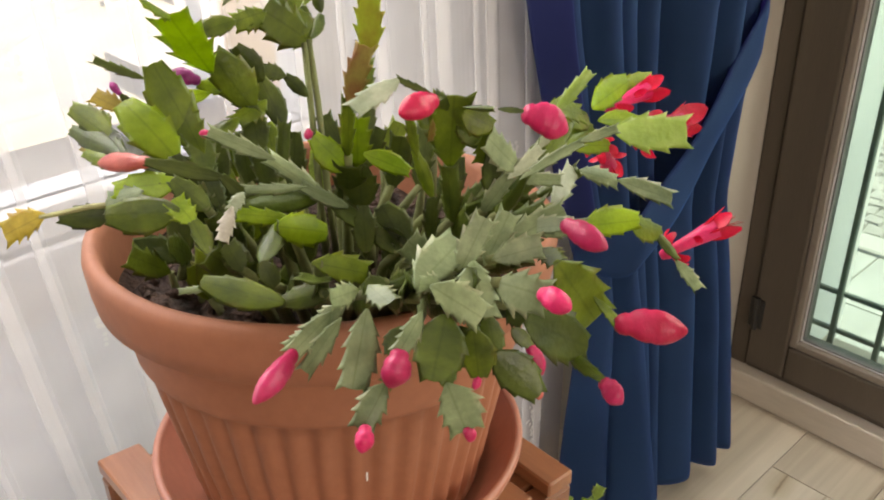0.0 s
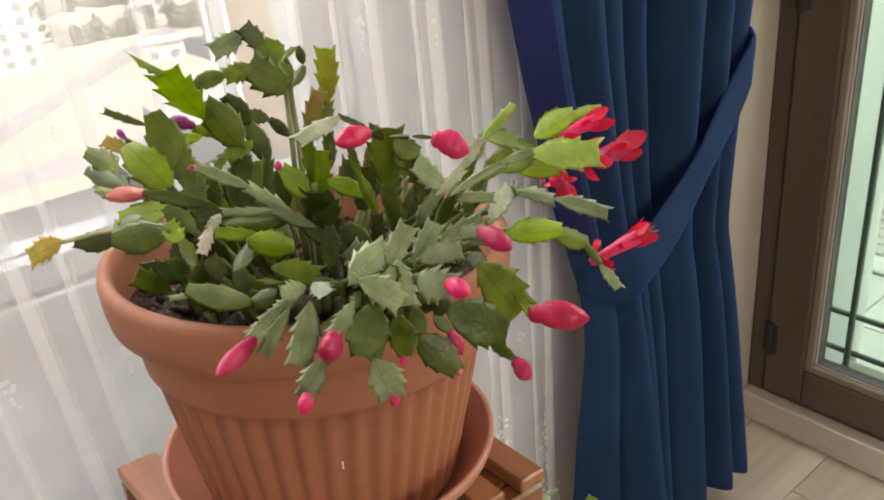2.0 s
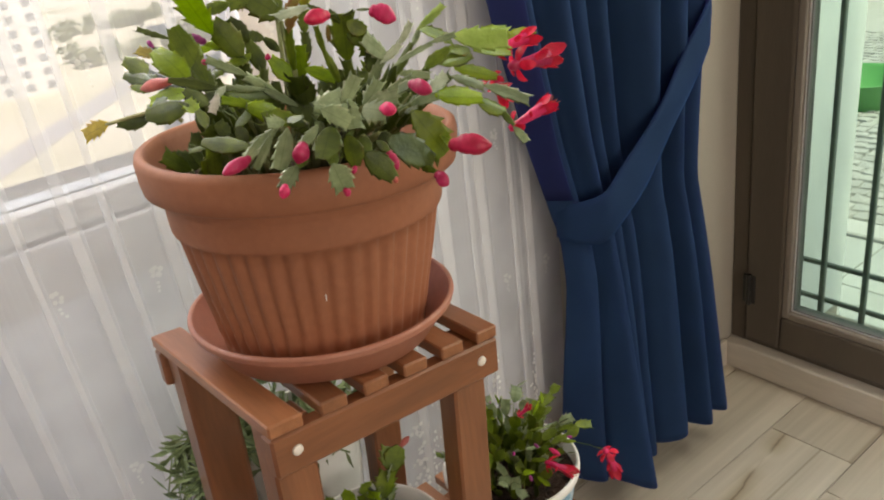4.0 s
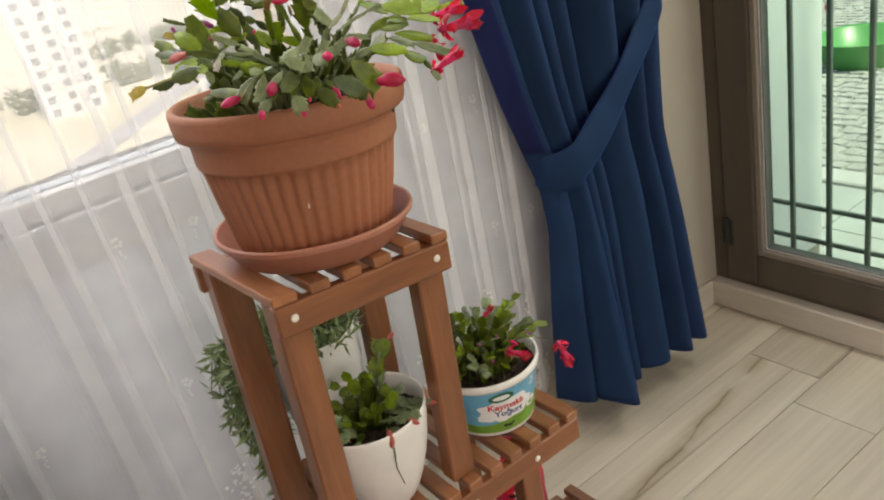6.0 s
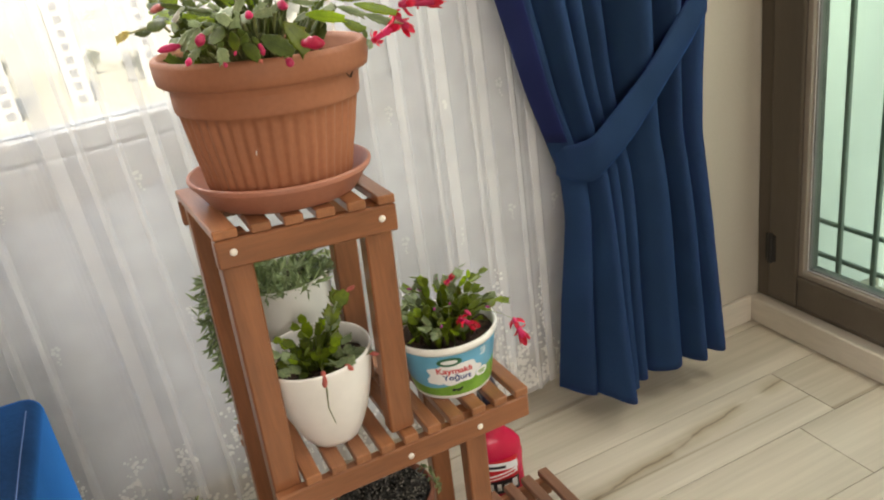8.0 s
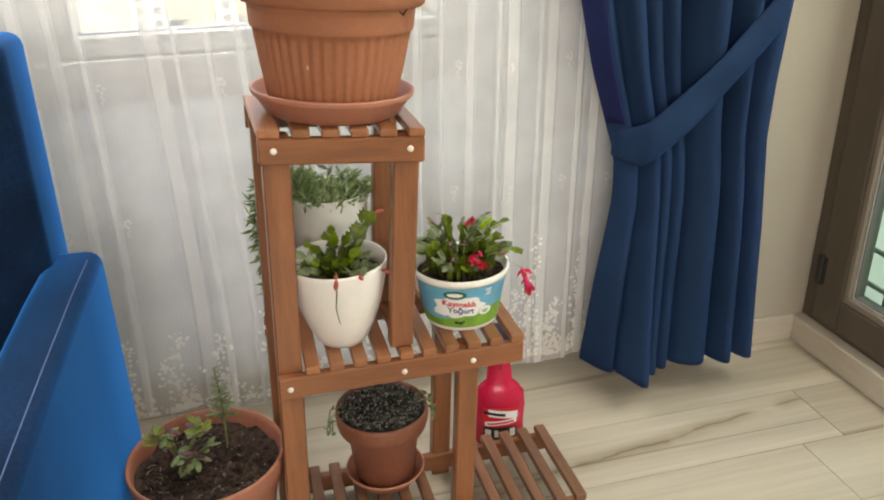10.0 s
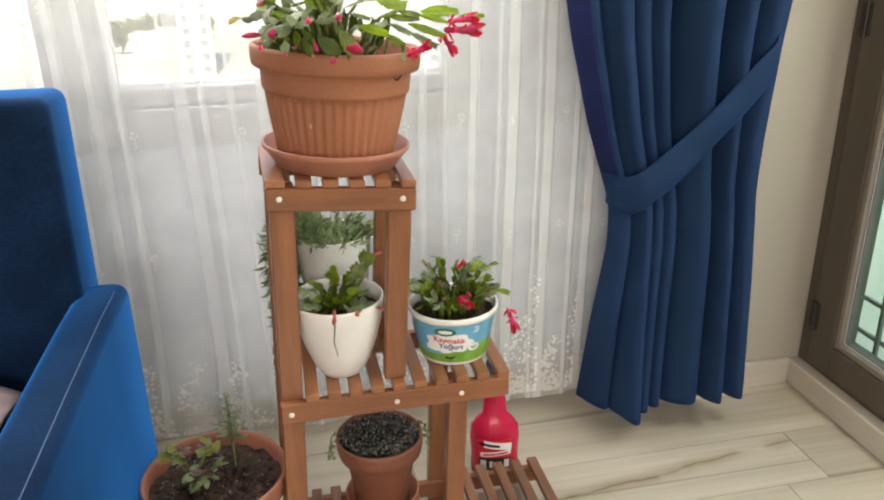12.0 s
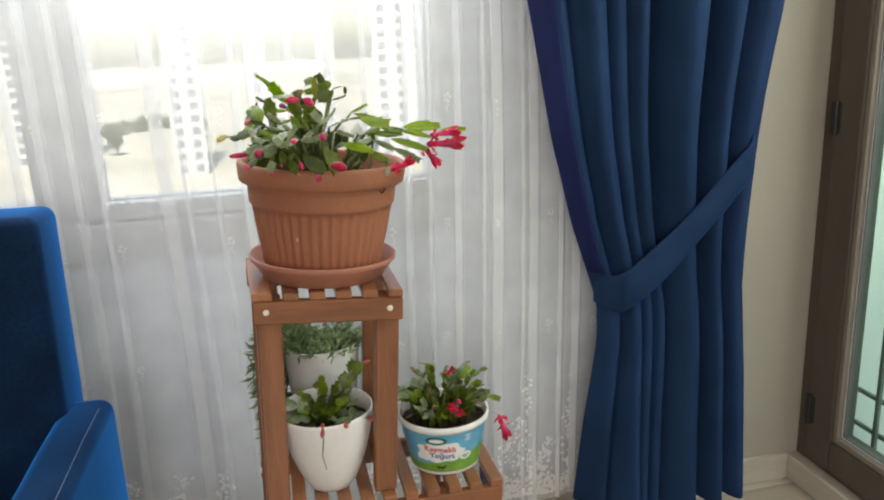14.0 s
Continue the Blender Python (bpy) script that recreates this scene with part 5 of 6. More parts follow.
chain([(0.268, 0.450, 1.103), (0.263, 0.470, 1.112), (0.242, 0.495, 1.108)], (D, L,), (0.0123, 0.0172,), foot=True)
chain([(0.255, 0.455, 1.105), (0.234, 0.485, 1.100)], (G,), (0.0190,))
chain([(0.248, 0.475, 1.111), (0.237, 0.500, 1.102)], (P,), (0.0113,))
chain([(0.238, 0.500, 1.094), (0.222, 0.520, 1.091)], (D,), (0.0134,))
chain([(0.256, 0.430, 1.092), (0.258, 0.445, 1.101), (0.257, 0.460, 1.108)], (G, L,), (0.0090, 0.0121,), foot=True)
chain([(0.214, 0.525, 1.094), (0.196, 0.532, 1.087)], (Y,), (0.0170,))
# the middle, with the reddened upright stem and the bleached one
chain([(0.335, 0.430, 1.113), (0.329, 0.415, 1.146), (0.333, 0.408, 1.170)], (G, R,), (0.0077, 0.0114,), foot=True)
chain([(0.348, 0.430, 1.120), (0.353, 0.435, 1.139), (0.359, 0.440, 1.156), (0.361, 0.437, 1.186)], (D, G, "budding",), (0.0080, 0.0095, 0.0137,))
chain([(0.347, 0.410, 1.063), (0.341, 0.425, 1.073), (0.323, 0.435, 1.094), (0.305, 0.450, 1.117), (0.285, 0.470, 1.130)], (D, D, P, P,), (0.0110, 0.0103, 0.0080, 0.0073,), "bud", (0.285, 0.470, 1.130), (0.281, 0.475, 1.131), 0.63, foot=True)
chain([(0.332, 0.430, 1.088), (0.309, 0.430, 1.107), (0.279, 0.426, 1.117)], (P, P,), (0.0065, 0.0048,))
chain([(0.273, 0.420, 1.119), (0.265, 0.416, 1.116), (0.256, 0.412, 1.105)], (S, "bleached",), (0.0053, 0.0072,))
chain([(0.319, 0.435, 1.096), (0.277, 0.422, 1.111)], (D,), (0.0119,))
chain([(0.294, 0.420, 1.091), (0.281, 0.410, 1.103), (0.306, 0.405, 1.093)], (D, L,), (0.0068, 0.0161,), foot=True)
chain([(0.291, 0.415, 1.102), (0.269, 0.420, 1.110)], (L,), (0.0081,))
chain([(0.272, 0.365, 1.106), (0.291, 0.358, 1.096)], (G,), (0.0121,), foot=True)
chain([(0.279, 0.370, 1.087), (0.265, 0.385, 1.082), (0.248, 0.420, 1.084)], (D, G,), (0.0107, 0.0138,), foot=True)
chain([(0.250, 0.420, 1.081), (0.239, 0.430, 1.079)], (P,), (0.0031,))
chain([(0.271, 0.400, 1.080), (0.269, 0.405, 1.092), (0.287, 0.420, 1.095)], (D, D,), (0.0099, 0.0121,), foot=True)
chain([(0.266, 0.420, 1.082), (0.265, 0.430, 1.092)], (D,), (0.0117,), foot=True)
chain([(0.333, 0.420, 1.065), (0.340, 0.430, 1.085), (0.342, 0.432, 1.108)], (D, D,), (0.0132, 0.0191,), foot=True)
chain([(0.334, 0.430, 1.108), (0.321, 0.435, 1.127)], (L,), (0.0143,))
chain([(0.340, 0.430, 1.107), (0.343, 0.430, 1.132)], (L,), (0.0144,))
chain([(0.342, 0.425, 1.115), (0.360, 0.415, 1.103)], (L,), (0.0108,))
chain([(0.319, 0.437, 1.127), (0.321, 0.437, 1.128)], (D,), (0.0014,), "bud", (0.321, 0.437, 1.128), (0.318, 0.440, 1.129), 1.21)
chain([(0.351, 0.410, 1.065), (0.349, 0.425, 1.084)], (D,), (0.0184,), foot=True)
chain([(0.336, 0.370, 1.088), (0.338, 0.370, 1.110), (0.330, 0.368, 1.132), (0.325, 0.365, 1.152)], (D, G, G,), (0.0078, 0.0064, 0.0049,), foot=True)
# the pale shoot and the two buds above the middle
chain([(0.344, 0.365, 1.096), (0.345, 0.365, 1.125), (0.343, 0.358, 1.157)], (D, G,), (0.0103, 0.0187,), foot=True)
chain([(0.341, 0.350, 1.153), (0.351, 0.345, 1.146), (0.351, 0.350, 1.128)], (G, G,), (0.0121, 0.0111,))
chain([(0.345, 0.360, 1.151), (0.333, 0.360, 1.161), (0.324, 0.370, 1.167)], (D, D,), (0.0061, 0.0036,))
chain([(0.325, 0.370, 1.167), (0.294, 0.360, 1.162)], (S,), (0.0080,))
chain([(0.335, 0.355, 1.160), (0.330, 0.355, 1.160)], (D,), (0.0024,), "red", (0.330, 0.355, 1.160), (0.310, 0.350, 1.162), 0.49)
chain([(0.326, 0.352, 1.154), (0.328, 0.355, 1.142)], (R,), (0.0036,))
chain([(0.332, 0.340, 1.160), (0.331, 0.320, 1.164), (0.336, 0.312, 1.163)], (D, D,), (0.0025, 0.0025,), "bud", (0.336, 0.312, 1.163), (0.349, 0.302, 1.157), 0.67)
chain([(0.357, 0.350, 1.109), (0.354, 0.350, 1.135), (0.348, 0.360, 1.149)], (D, G,), (0.0126, 0.0137,), foot=True)
chain([(0.362, 0.340, 1.125), (0.348, 0.345, 1.141)], (P,), (0.0117,))
# the long shoots that reach out towards the door and flower
chain([(0.367, 0.360, 1.093), (0.369, 0.345, 1.117), (0.398, 0.336, 1.128), (0.417, 0.333, 1.129), (0.458, 0.329, 1.117)], (D, P, P, M,), (0.0085, 0.0048, 0.0046, 0.0158,), foot=True)
chain([(0.349, 0.350, 1.105), (0.356, 0.340, 1.123), (0.372, 0.338, 1.132), (0.382, 0.335, 1.145)], (P, S, S,), (0.0069, 0.0056, 0.0050,), foot=True)
chain([(0.376, 0.355, 1.108), (0.395, 0.355, 1.125), (0.404, 0.357, 1.136), (0.432, 0.362, 1.146)], (D, P, M,), (0.0080, 0.0047, 0.0059,), foot=True)
chain([(0.414, 0.370, 1.133), (0.451, 0.380, 1.117)], (G,), (0.0138,))
chain([(0.412, 0.390, 1.080), (0.427, 0.385, 1.099), (0.459, 0.395, 1.106), (0.498, 0.410, 1.103), (0.558, 0.435, 1.098)], (D, G, G, L,), (0.0112, 0.0130, 0.0147, 0.0187,), "flower", (0.545, 0.437, 1.084), (0.603, 0.430, 1.090), foot=True)
chain([(0.567, 0.445, 1.090), (0.607, 0.450, 1.088)], (L,), (0.0118,))
chain([(0.442, 0.390, 1.100), (0.492, 0.400, 1.098), (0.537, 0.405, 1.086)], (G, L,), (0.0136, 0.0112,), "flower", (0.532, 0.402, 1.075), (0.604, 0.402, 1.071))
chain([(0.477, 0.410, 1.085), (0.536, 0.430, 1.061)], (L,), (0.0140,), "flower", (0.531, 0.430, 1.066), (0.563, 0.440, 1.028))
chain([(0.425, 0.390, 1.075), (0.441, 0.372, 1.090), (0.471, 0.368, 1.076), (0.509, 0.362, 1.054)], (D, P, P,), (0.0099, 0.0092, 0.0105,), foot=True)
chain([(0.407, 0.360, 1.084), (0.437, 0.372, 1.093)], (S,), (0.0102,), foot=True)
chain([(0.381, 0.360, 1.108), (0.408, 0.360, 1.099)], (P,), (0.0062,))
chain([(0.378, 0.345, 1.086), (0.389, 0.325, 1.093), (0.430, 0.330, 1.079), (0.455, 0.330, 1.063)], (P, L, G,), (0.0079, 0.0149, 0.0137,), "flower", (0.460, 0.330, 1.047), (0.496, 0.304, 1.069), foot=True)
chain([(0.453, 0.330, 1.065), (0.451, 0.315, 1.054), (0.449, 0.300, 1.044)], (D, P,), (0.0059, 0.0062,))
chain([(0.355, 0.330, 1.102), (0.357, 0.310, 1.111)], (P,), (0.0073,), "bud", (0.357, 0.310, 1.111), (0.359, 0.288, 1.109), 0.45, foot=True)
# the crowded, drooping, pale front
chain([(0.321, 0.335, 1.089), (0.307, 0.318, 1.106), (0.322, 0.320, 1.122)], (D, P,), (0.0070, 0.0096,), foot=True)
chain([(0.301, 0.330, 1.097), (0.288, 0.320, 1.107), (0.315, 0.326, 1.114)], (D, P,), (0.0068, 0.0146,), foot=True)
chain([(0.311, 0.325, 1.099), (0.309, 0.312, 1.112), (0.301, 0.298, 1.101)], (P, P,), (0.0074, 0.0148,), foot=True)
chain([(0.311, 0.302, 1.107), (0.315, 0.284, 1.108)], (P,), (0.0145,), "bud", (0.315, 0.284, 1.108), (0.315, 0.269, 1.110), 0.56, foot=True)
chain([(0.299, 0.320, 1.104), (0.287, 0.310, 1.112), (0.295, 0.294, 1.103)], (P, P,), (0.0066, 0.0117,))
chain([(0.327, 0.320, 1.103), (0.347, 0.315, 1.103)], (P,), (0.0106,), foot=True)
chain([(0.343, 0.330, 1.100), (0.367, 0.320, 1.109)], (P,), (0.0098,), foot=True)
chain([(0.327, 0.325, 1.099), (0.345, 0.330, 1.112)], (P,), (0.0102,))
chain([(0.312, 0.340, 1.100), (0.304, 0.345, 1.111)], (P,), (0.0119,))
chain([(0.304, 0.320, 1.095), (0.289, 0.306, 1.100), (0.275, 0.298, 1.084)], (D, D,), (0.0111, 0.0194,), foot=True)
chain([(0.304, 0.310, 1.092), (0.297, 0.300, 1.093), (0.297, 0.298, 1.074)], (D, G,), (0.0055, 0.0138,), "bud", (0.297, 0.298, 1.074), (0.294, 0.297, 1.069), 0.57)
chain([(0.286, 0.302, 1.086), (0.280, 0.296, 1.080), (0.279, 0.286, 1.066)], (D, P,), (0.0081, 0.0140,), "bud", (0.279, 0.286, 1.066), (0.282, 0.285, 1.061), 0.77)
chain([(0.314, 0.310, 1.087), (0.306, 0.298, 1.079), (0.317, 0.288, 1.061)], (D, D,), (0.0113, 0.0164,), "salmon", (0.317, 0.288, 1.061), (0.320, 0.287, 1.057), 0.73, foot=True)
chain([(0.317, 0.300, 1.084), (0.322, 0.296, 1.076)], (D,), (0.0063,), "bud", (0.322, 0.296, 1.076), (0.325, 0.290, 1.064), 0.47)
chain([(0.329, 0.315, 1.083), (0.328, 0.303, 1.081), (0.355, 0.298, 1.058)], (D, D,), (0.0106, 0.0240,), foot=True)
chain([(0.365, 0.330, 1.089), (0.359, 0.315, 1.090), (0.377, 0.308, 1.057)], (D, G,), (0.0113, 0.0240,), foot=True)
chain([(0.373, 0.305, 1.071), (0.367, 0.288, 1.068)], (G,), (0.0062,), "red", (0.367, 0.288, 1.068), (0.387, 0.267, 1.068), 0.49)
chain([(0.350, 0.300, 1.058), (0.344, 0.277, 1.057)], (G,), (0.0072,), "bud", (0.344, 0.277, 1.057), (0.347, 0.267, 1.051), 0.72)
chain([(0.292, 0.345, 1.097), (0.275, 0.340, 1.103), (0.261, 0.338, 1.106)], (D, P,), (0.0087, 0.0085,), foot=True)
chain([(0.277, 0.335, 1.106), (0.275, 0.320, 1.105)], (P,), (0.0094,))
chain([(0.267, 0.338, 1.100), (0.257, 0.343, 1.094), (0.246, 0.348, 1.087)], (P, P,), (0.0068, 0.0052,))
chain([(0.261, 0.332, 1.100), (0.251, 0.342, 1.079)], (P,), (0.0068,))
chain([(0.270, 0.328, 1.101), (0.255, 0.320, 1.080)], (P,), (0.0116,))
chain([(0.261, 0.338, 1.100), (0.248, 0.346, 1.085)], (P,), (0.0080,), "bud", (0.248, 0.346, 1.085), (0.222, 0.328, 1.087), 0.27)
chain([(0.295, 0.325, 1.097), (0.283, 0.312, 1.102), (0.268, 0.306, 1.096)], (P, P,), (0.0067, 0.0070,), "bud", (0.268, 0.306, 1.096), (0.260, 0.302, 1.086), 0.77, foot=True)
chain([(0.272, 0.312, 1.085), (0.263, 0.310, 1.082), (0.249, 0.304, 1.075)], (D, P,), (0.0066, 0.0097,), "bud", (0.249, 0.304, 1.075), (0.244, 0.299, 1.069), 0.72)
chain([(0.278, 0.318, 1.095), (0.269, 0.314, 1.089)], (D,), (0.0099,))
chain([(0.299, 0.310, 1.089), (0.297, 0.305, 1.079)], (D,), (0.0140,))
chain([(0.282, 0.345, 1.095), (0.307, 0.345, 1.091), (0.322, 0.340, 1.096)], (D, G,), (0.0078, 0.0073,), foot=True)
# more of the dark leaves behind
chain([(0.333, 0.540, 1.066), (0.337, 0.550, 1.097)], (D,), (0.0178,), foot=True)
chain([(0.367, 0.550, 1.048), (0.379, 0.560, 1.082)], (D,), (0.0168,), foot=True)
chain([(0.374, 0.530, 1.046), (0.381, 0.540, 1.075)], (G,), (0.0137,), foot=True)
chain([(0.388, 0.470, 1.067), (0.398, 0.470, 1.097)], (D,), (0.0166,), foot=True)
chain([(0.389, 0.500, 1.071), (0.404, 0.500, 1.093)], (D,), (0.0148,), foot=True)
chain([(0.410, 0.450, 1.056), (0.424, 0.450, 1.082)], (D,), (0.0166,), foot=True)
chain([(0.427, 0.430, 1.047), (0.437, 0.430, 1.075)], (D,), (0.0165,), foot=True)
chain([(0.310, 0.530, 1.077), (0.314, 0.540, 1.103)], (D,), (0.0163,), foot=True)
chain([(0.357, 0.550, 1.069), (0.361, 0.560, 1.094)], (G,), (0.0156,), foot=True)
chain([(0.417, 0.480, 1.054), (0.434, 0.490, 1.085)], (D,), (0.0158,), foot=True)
# bare stalks
part("woody_stem", tube([(0.363, 0.500, 1.012), (0.363, 0.500, 1.067), (0.382, 0.530, 1.109), (0.393, 0.550, 1.142)], [0.0026, 0.0023, 0.0021, 0.0019], 7), WOODY, big, "bare stalk of the tallest stem", smooth=True)
part("woody_stem", tube([(0.357, 0.503, 1.012), (0.359, 0.503, 1.066), (0.378, 0.532, 1.110), (0.389, 0.549, 1.141)], [0.0026, 0.0023, 0.0021, 0.0019], 7), WOODY, big, "bare stalk of the tallest stem", smooth=True)
part("woody_stem", tube([(0.256, 0.478, 1.090), (0.248, 0.485, 1.102), (0.233, 0.510, 1.097), (0.212, 0.526, 1.093)], [0.002, 0.0018, 0.0016, 0.0014], 6), BARE, big, "thin bare yellowed stalk", smooth=True)
# the inside of the plant, its shade put in as mostly deep green segments
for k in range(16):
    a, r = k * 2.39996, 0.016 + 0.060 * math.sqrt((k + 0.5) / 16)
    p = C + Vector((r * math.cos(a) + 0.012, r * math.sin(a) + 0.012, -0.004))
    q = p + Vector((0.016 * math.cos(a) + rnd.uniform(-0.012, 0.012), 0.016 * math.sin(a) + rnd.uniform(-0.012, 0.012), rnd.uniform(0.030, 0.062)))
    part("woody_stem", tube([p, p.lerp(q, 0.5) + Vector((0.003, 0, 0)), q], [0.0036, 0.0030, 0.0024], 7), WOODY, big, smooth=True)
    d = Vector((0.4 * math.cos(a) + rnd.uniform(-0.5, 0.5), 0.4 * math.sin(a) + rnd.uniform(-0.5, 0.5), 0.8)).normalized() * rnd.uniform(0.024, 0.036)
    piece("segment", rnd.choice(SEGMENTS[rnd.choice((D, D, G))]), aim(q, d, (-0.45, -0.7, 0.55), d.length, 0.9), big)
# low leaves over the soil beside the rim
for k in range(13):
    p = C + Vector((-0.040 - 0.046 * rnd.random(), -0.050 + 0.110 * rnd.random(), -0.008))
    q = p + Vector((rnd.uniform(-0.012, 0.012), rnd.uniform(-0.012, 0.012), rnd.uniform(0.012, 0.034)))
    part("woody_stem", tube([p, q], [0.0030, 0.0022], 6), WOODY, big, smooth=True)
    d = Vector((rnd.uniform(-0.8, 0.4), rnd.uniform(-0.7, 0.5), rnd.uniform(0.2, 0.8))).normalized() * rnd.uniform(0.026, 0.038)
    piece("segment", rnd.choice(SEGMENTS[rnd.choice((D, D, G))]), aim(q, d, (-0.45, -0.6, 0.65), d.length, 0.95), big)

# the cactus in the white pot
small = holder("holiday_cactus", pose(0, 0, 0), "small wilting holiday cactus with pale pink buds", "potted plant")
rnd = random.Random(4)
B = Vector((0.333, 0.484, 0.562))
for dx, dy, dz, kinds, end, seg in (
    (-0.070, 0.005, 0.060, (G, P, P), "", 0.030), (-0.062, -0.036, 0.040, (D, P, P), "", 0.030), (-0.082, -0.020, 0.028, (D, P, P), "", 0.028), (0.005, 0.02, 0.085, (G, G, L), "", 0.030),
    (0.030, 0.02, 0.080, (G, G, L), "", 0.028), (0.050, 0.02, 0.075, (G, G, P), "", 0.028), (0.078, 0.03, 0.112, (D, G, G), "salmon", 0.034),
    (0.060, -0.02, 0.050, (D, P, P), "", 0.030), (0.070, -0.050, 0.030, (D, P, P), "salmon", 0.034), (0.028, -0.075, 0.040, (D, P, P), "salmon", 0.034),
    (-0.020, -0.03, 0.040, (D, D, G), "", 0.028), (0.010, -0.04, 0.030, (D, G, P), "", 0.028), (-0.035, 0.03, 0.060, (D, D, G), "", 0.030),
    (-0.080, -0.01, 0.045, (D, G, G), "salmon", 0.032), (0.0, 0.0, 0.060, (D, D, D), "", 0.026), (0.035, -0.01, 0.045, (D, D, P), "", 0.026),
    (-0.045, -0.045, 0.015, (D, P), "", 0.030), (0.018, -0.055, 0.012, (D, P), "", 0.028),
):
    t = B + Vector((dx, dy, dz * 0.85))
    stem(small, B + Vector((dx * 0.25, dy * 0.25, 0)), t, kinds, rnd, seg, end, 0.40, 1.5, 0.026, spare=0.5)
for k in range(11):
    a = k * 0.571
    r = rnd.uniform(0.030, 0.064)
    t = B + Vector((0.008 + r * math.cos(a), r * math.sin(a), rnd.uniform(0.015, 0.055)))
    stem(small, B + Vector((0.3 * r * math.cos(a), 0.3 * r * math.sin(a), 0)), t, rnd.choice(((D, G, G), (G, G, L), (G, P, P))), rnd, 0.030, "", 0.6, 1.5, spare=0.6)
tagged(piece("bud", BUDS["salmon"], aim(Vector((0.325, 0.402, 0.604)), (-0.05, -0.1, -1), (0, -1, 0), 0.028), small), "closed salmon pink bud")
part("dry_shoot", tube([(0.326, 0.408, 0.606), (0.324, 0.399, 0.575), (0.320, 0.398, 0.545), (0.325, 0.398, 0.515)], [0.0010, 0.0013, 0.0009, 0.0006], 6), WOODY, small, "dry dangling shoot")

# the cactus in the yogurt tub
tubby = holder("holiday_cactus", pose(0, 0, 0), "lush young holiday cactus with red flowers", "potted plant")
rnd = random.Random(14)
B = Vector((0.560, 0.502, 0.529))
for k in range(30):
    a, r = k * 2.39996, 0.012 + 0.068 * math.sqrt((k + 0.5) / 30)
    t = B + Vector((r * math.cos(a) * 1.25, r * math.sin(a) * 1.0, 0.118 - 0.75 * r + rnd.uniform(-0.02, 0.018)))
    stem(tubby, B + Vector((r * 0.5 * math.cos(a), r * 0.5 * math.sin(a), 0)), t, rnd.choice(((D, G, G), (D, P, P), (D, G, P), (G, G, L), (G, P, P))), rnd, 0.027, rnd.choice(("", "", "", "purple", "")), 0.7, 1.3, 0.014, spare=0.5)
for k in range(13):
    a = k * 0.483 + 0.2
    r = rnd.uniform(0.070, 0.088)
    t = B + Vector((r * math.cos(a), r * math.sin(a), rnd.uniform(0.025, 0.055)))
    stem(tubby, B + Vector((r * 0.6 * math.cos(a), r * 0.6 * math.sin(a), 0)), t, rnd.choice(((D, G, G), (G, P, P), (D, G, L))), rnd, 0.026, "", 1.0, 1.3, spare=0.5)
stem(tubby, B + Vector((0.02, -0.01, 0)), B + Vector((0.100, -0.050, 0.048)), (D, G, G), rnd, 0.026, "", 0.9, 0.9, spare=0.2)
stem(tubby, B + Vector((0.03, -0.03, 0.02)), Vector((0.649, 0.419, 0.560)), (D, G, G), rnd, 0.024, "", 1.1, 0.7, spare=0.0)
flower(Vector((0.648, 0.420, 0.562)), (0.30, -0.14, -1.0), (0, -1, 0), 0.042, tubby, rnd)
stem(tubby, B + Vector((0.0, -0.02, 0)), B + Vector((0.000, -0.066, 0.058)), (D, G), rnd, 0.028, "flower", 0.7, 1.0, 0.044, spare=0.2)
stem(tubby, B + Vector((0.01, -0.02, 0)), B + Vector((0.016, -0.058, 0.064)), (D, G), rnd, 0.028, "bud", 0.7, 1.0, 0.024, spare=0.2)
stem(tubby, B, B + Vector((0.006, -0.018, 0.098)), (D, G, G), rnd, 0.028, "flower", 0.6, 1.1, 0.026, spare=0.2)
stem(tubby, B + Vector((-0.02, 0, 0)), B + Vector((-0.088, -0.02, 0.085)), (D, P), rnd, 0.030, "purple", 0.8, 0.7, 0.018, spare=0.1)

# ---- trailing plant in the tall pot ----
def leafy(bm, pts, rnd, length, wide, step, material_index=0):
    """Adds pairs of narrow leaves along a shoot to one bmesh."""
    for a, b in zip(pts, pts[1:]):
        d = b - a
        for k in range(max(1, round(d.length / step))):
            p = a + d * rnd.random()
            out = Vector((rnd.uniform(-1, 1), rnd.uniform(-1, 1), rnd.uniform(-0.3, 0.8))).normalized()
            u = (out + d.normalized() * 0.6).normalized()
            s = u.cross(Vector((rnd.uniform(-1, 1), rnd.uniform(-1, 1), 0.5))).normalized()
            ln = length * rnd.uniform(0.7, 1.2)
            q = [p, p + u * ln * 0.45 + s * wide, p + u * ln, p + u * ln * 0.45 - s * wide]
            c = p + u * ln * 0.5 + u.cross(s) * wide * 0.5
            vs = [bm.verts.new(w) for w in q]
            m = bm.verts.new(c)
            for i in range(4):
                bm.faces.new((vs[i], vs[(i + 1) % 4], m))


trail = holder("trailing_plant", pose(0, 0, 0), "trailing succulent with narrow grey-green leaves spilling over its pot", "potted plant")
rnd = random.Random(33)
T = Vector((0.345, 0.642, 0.645))
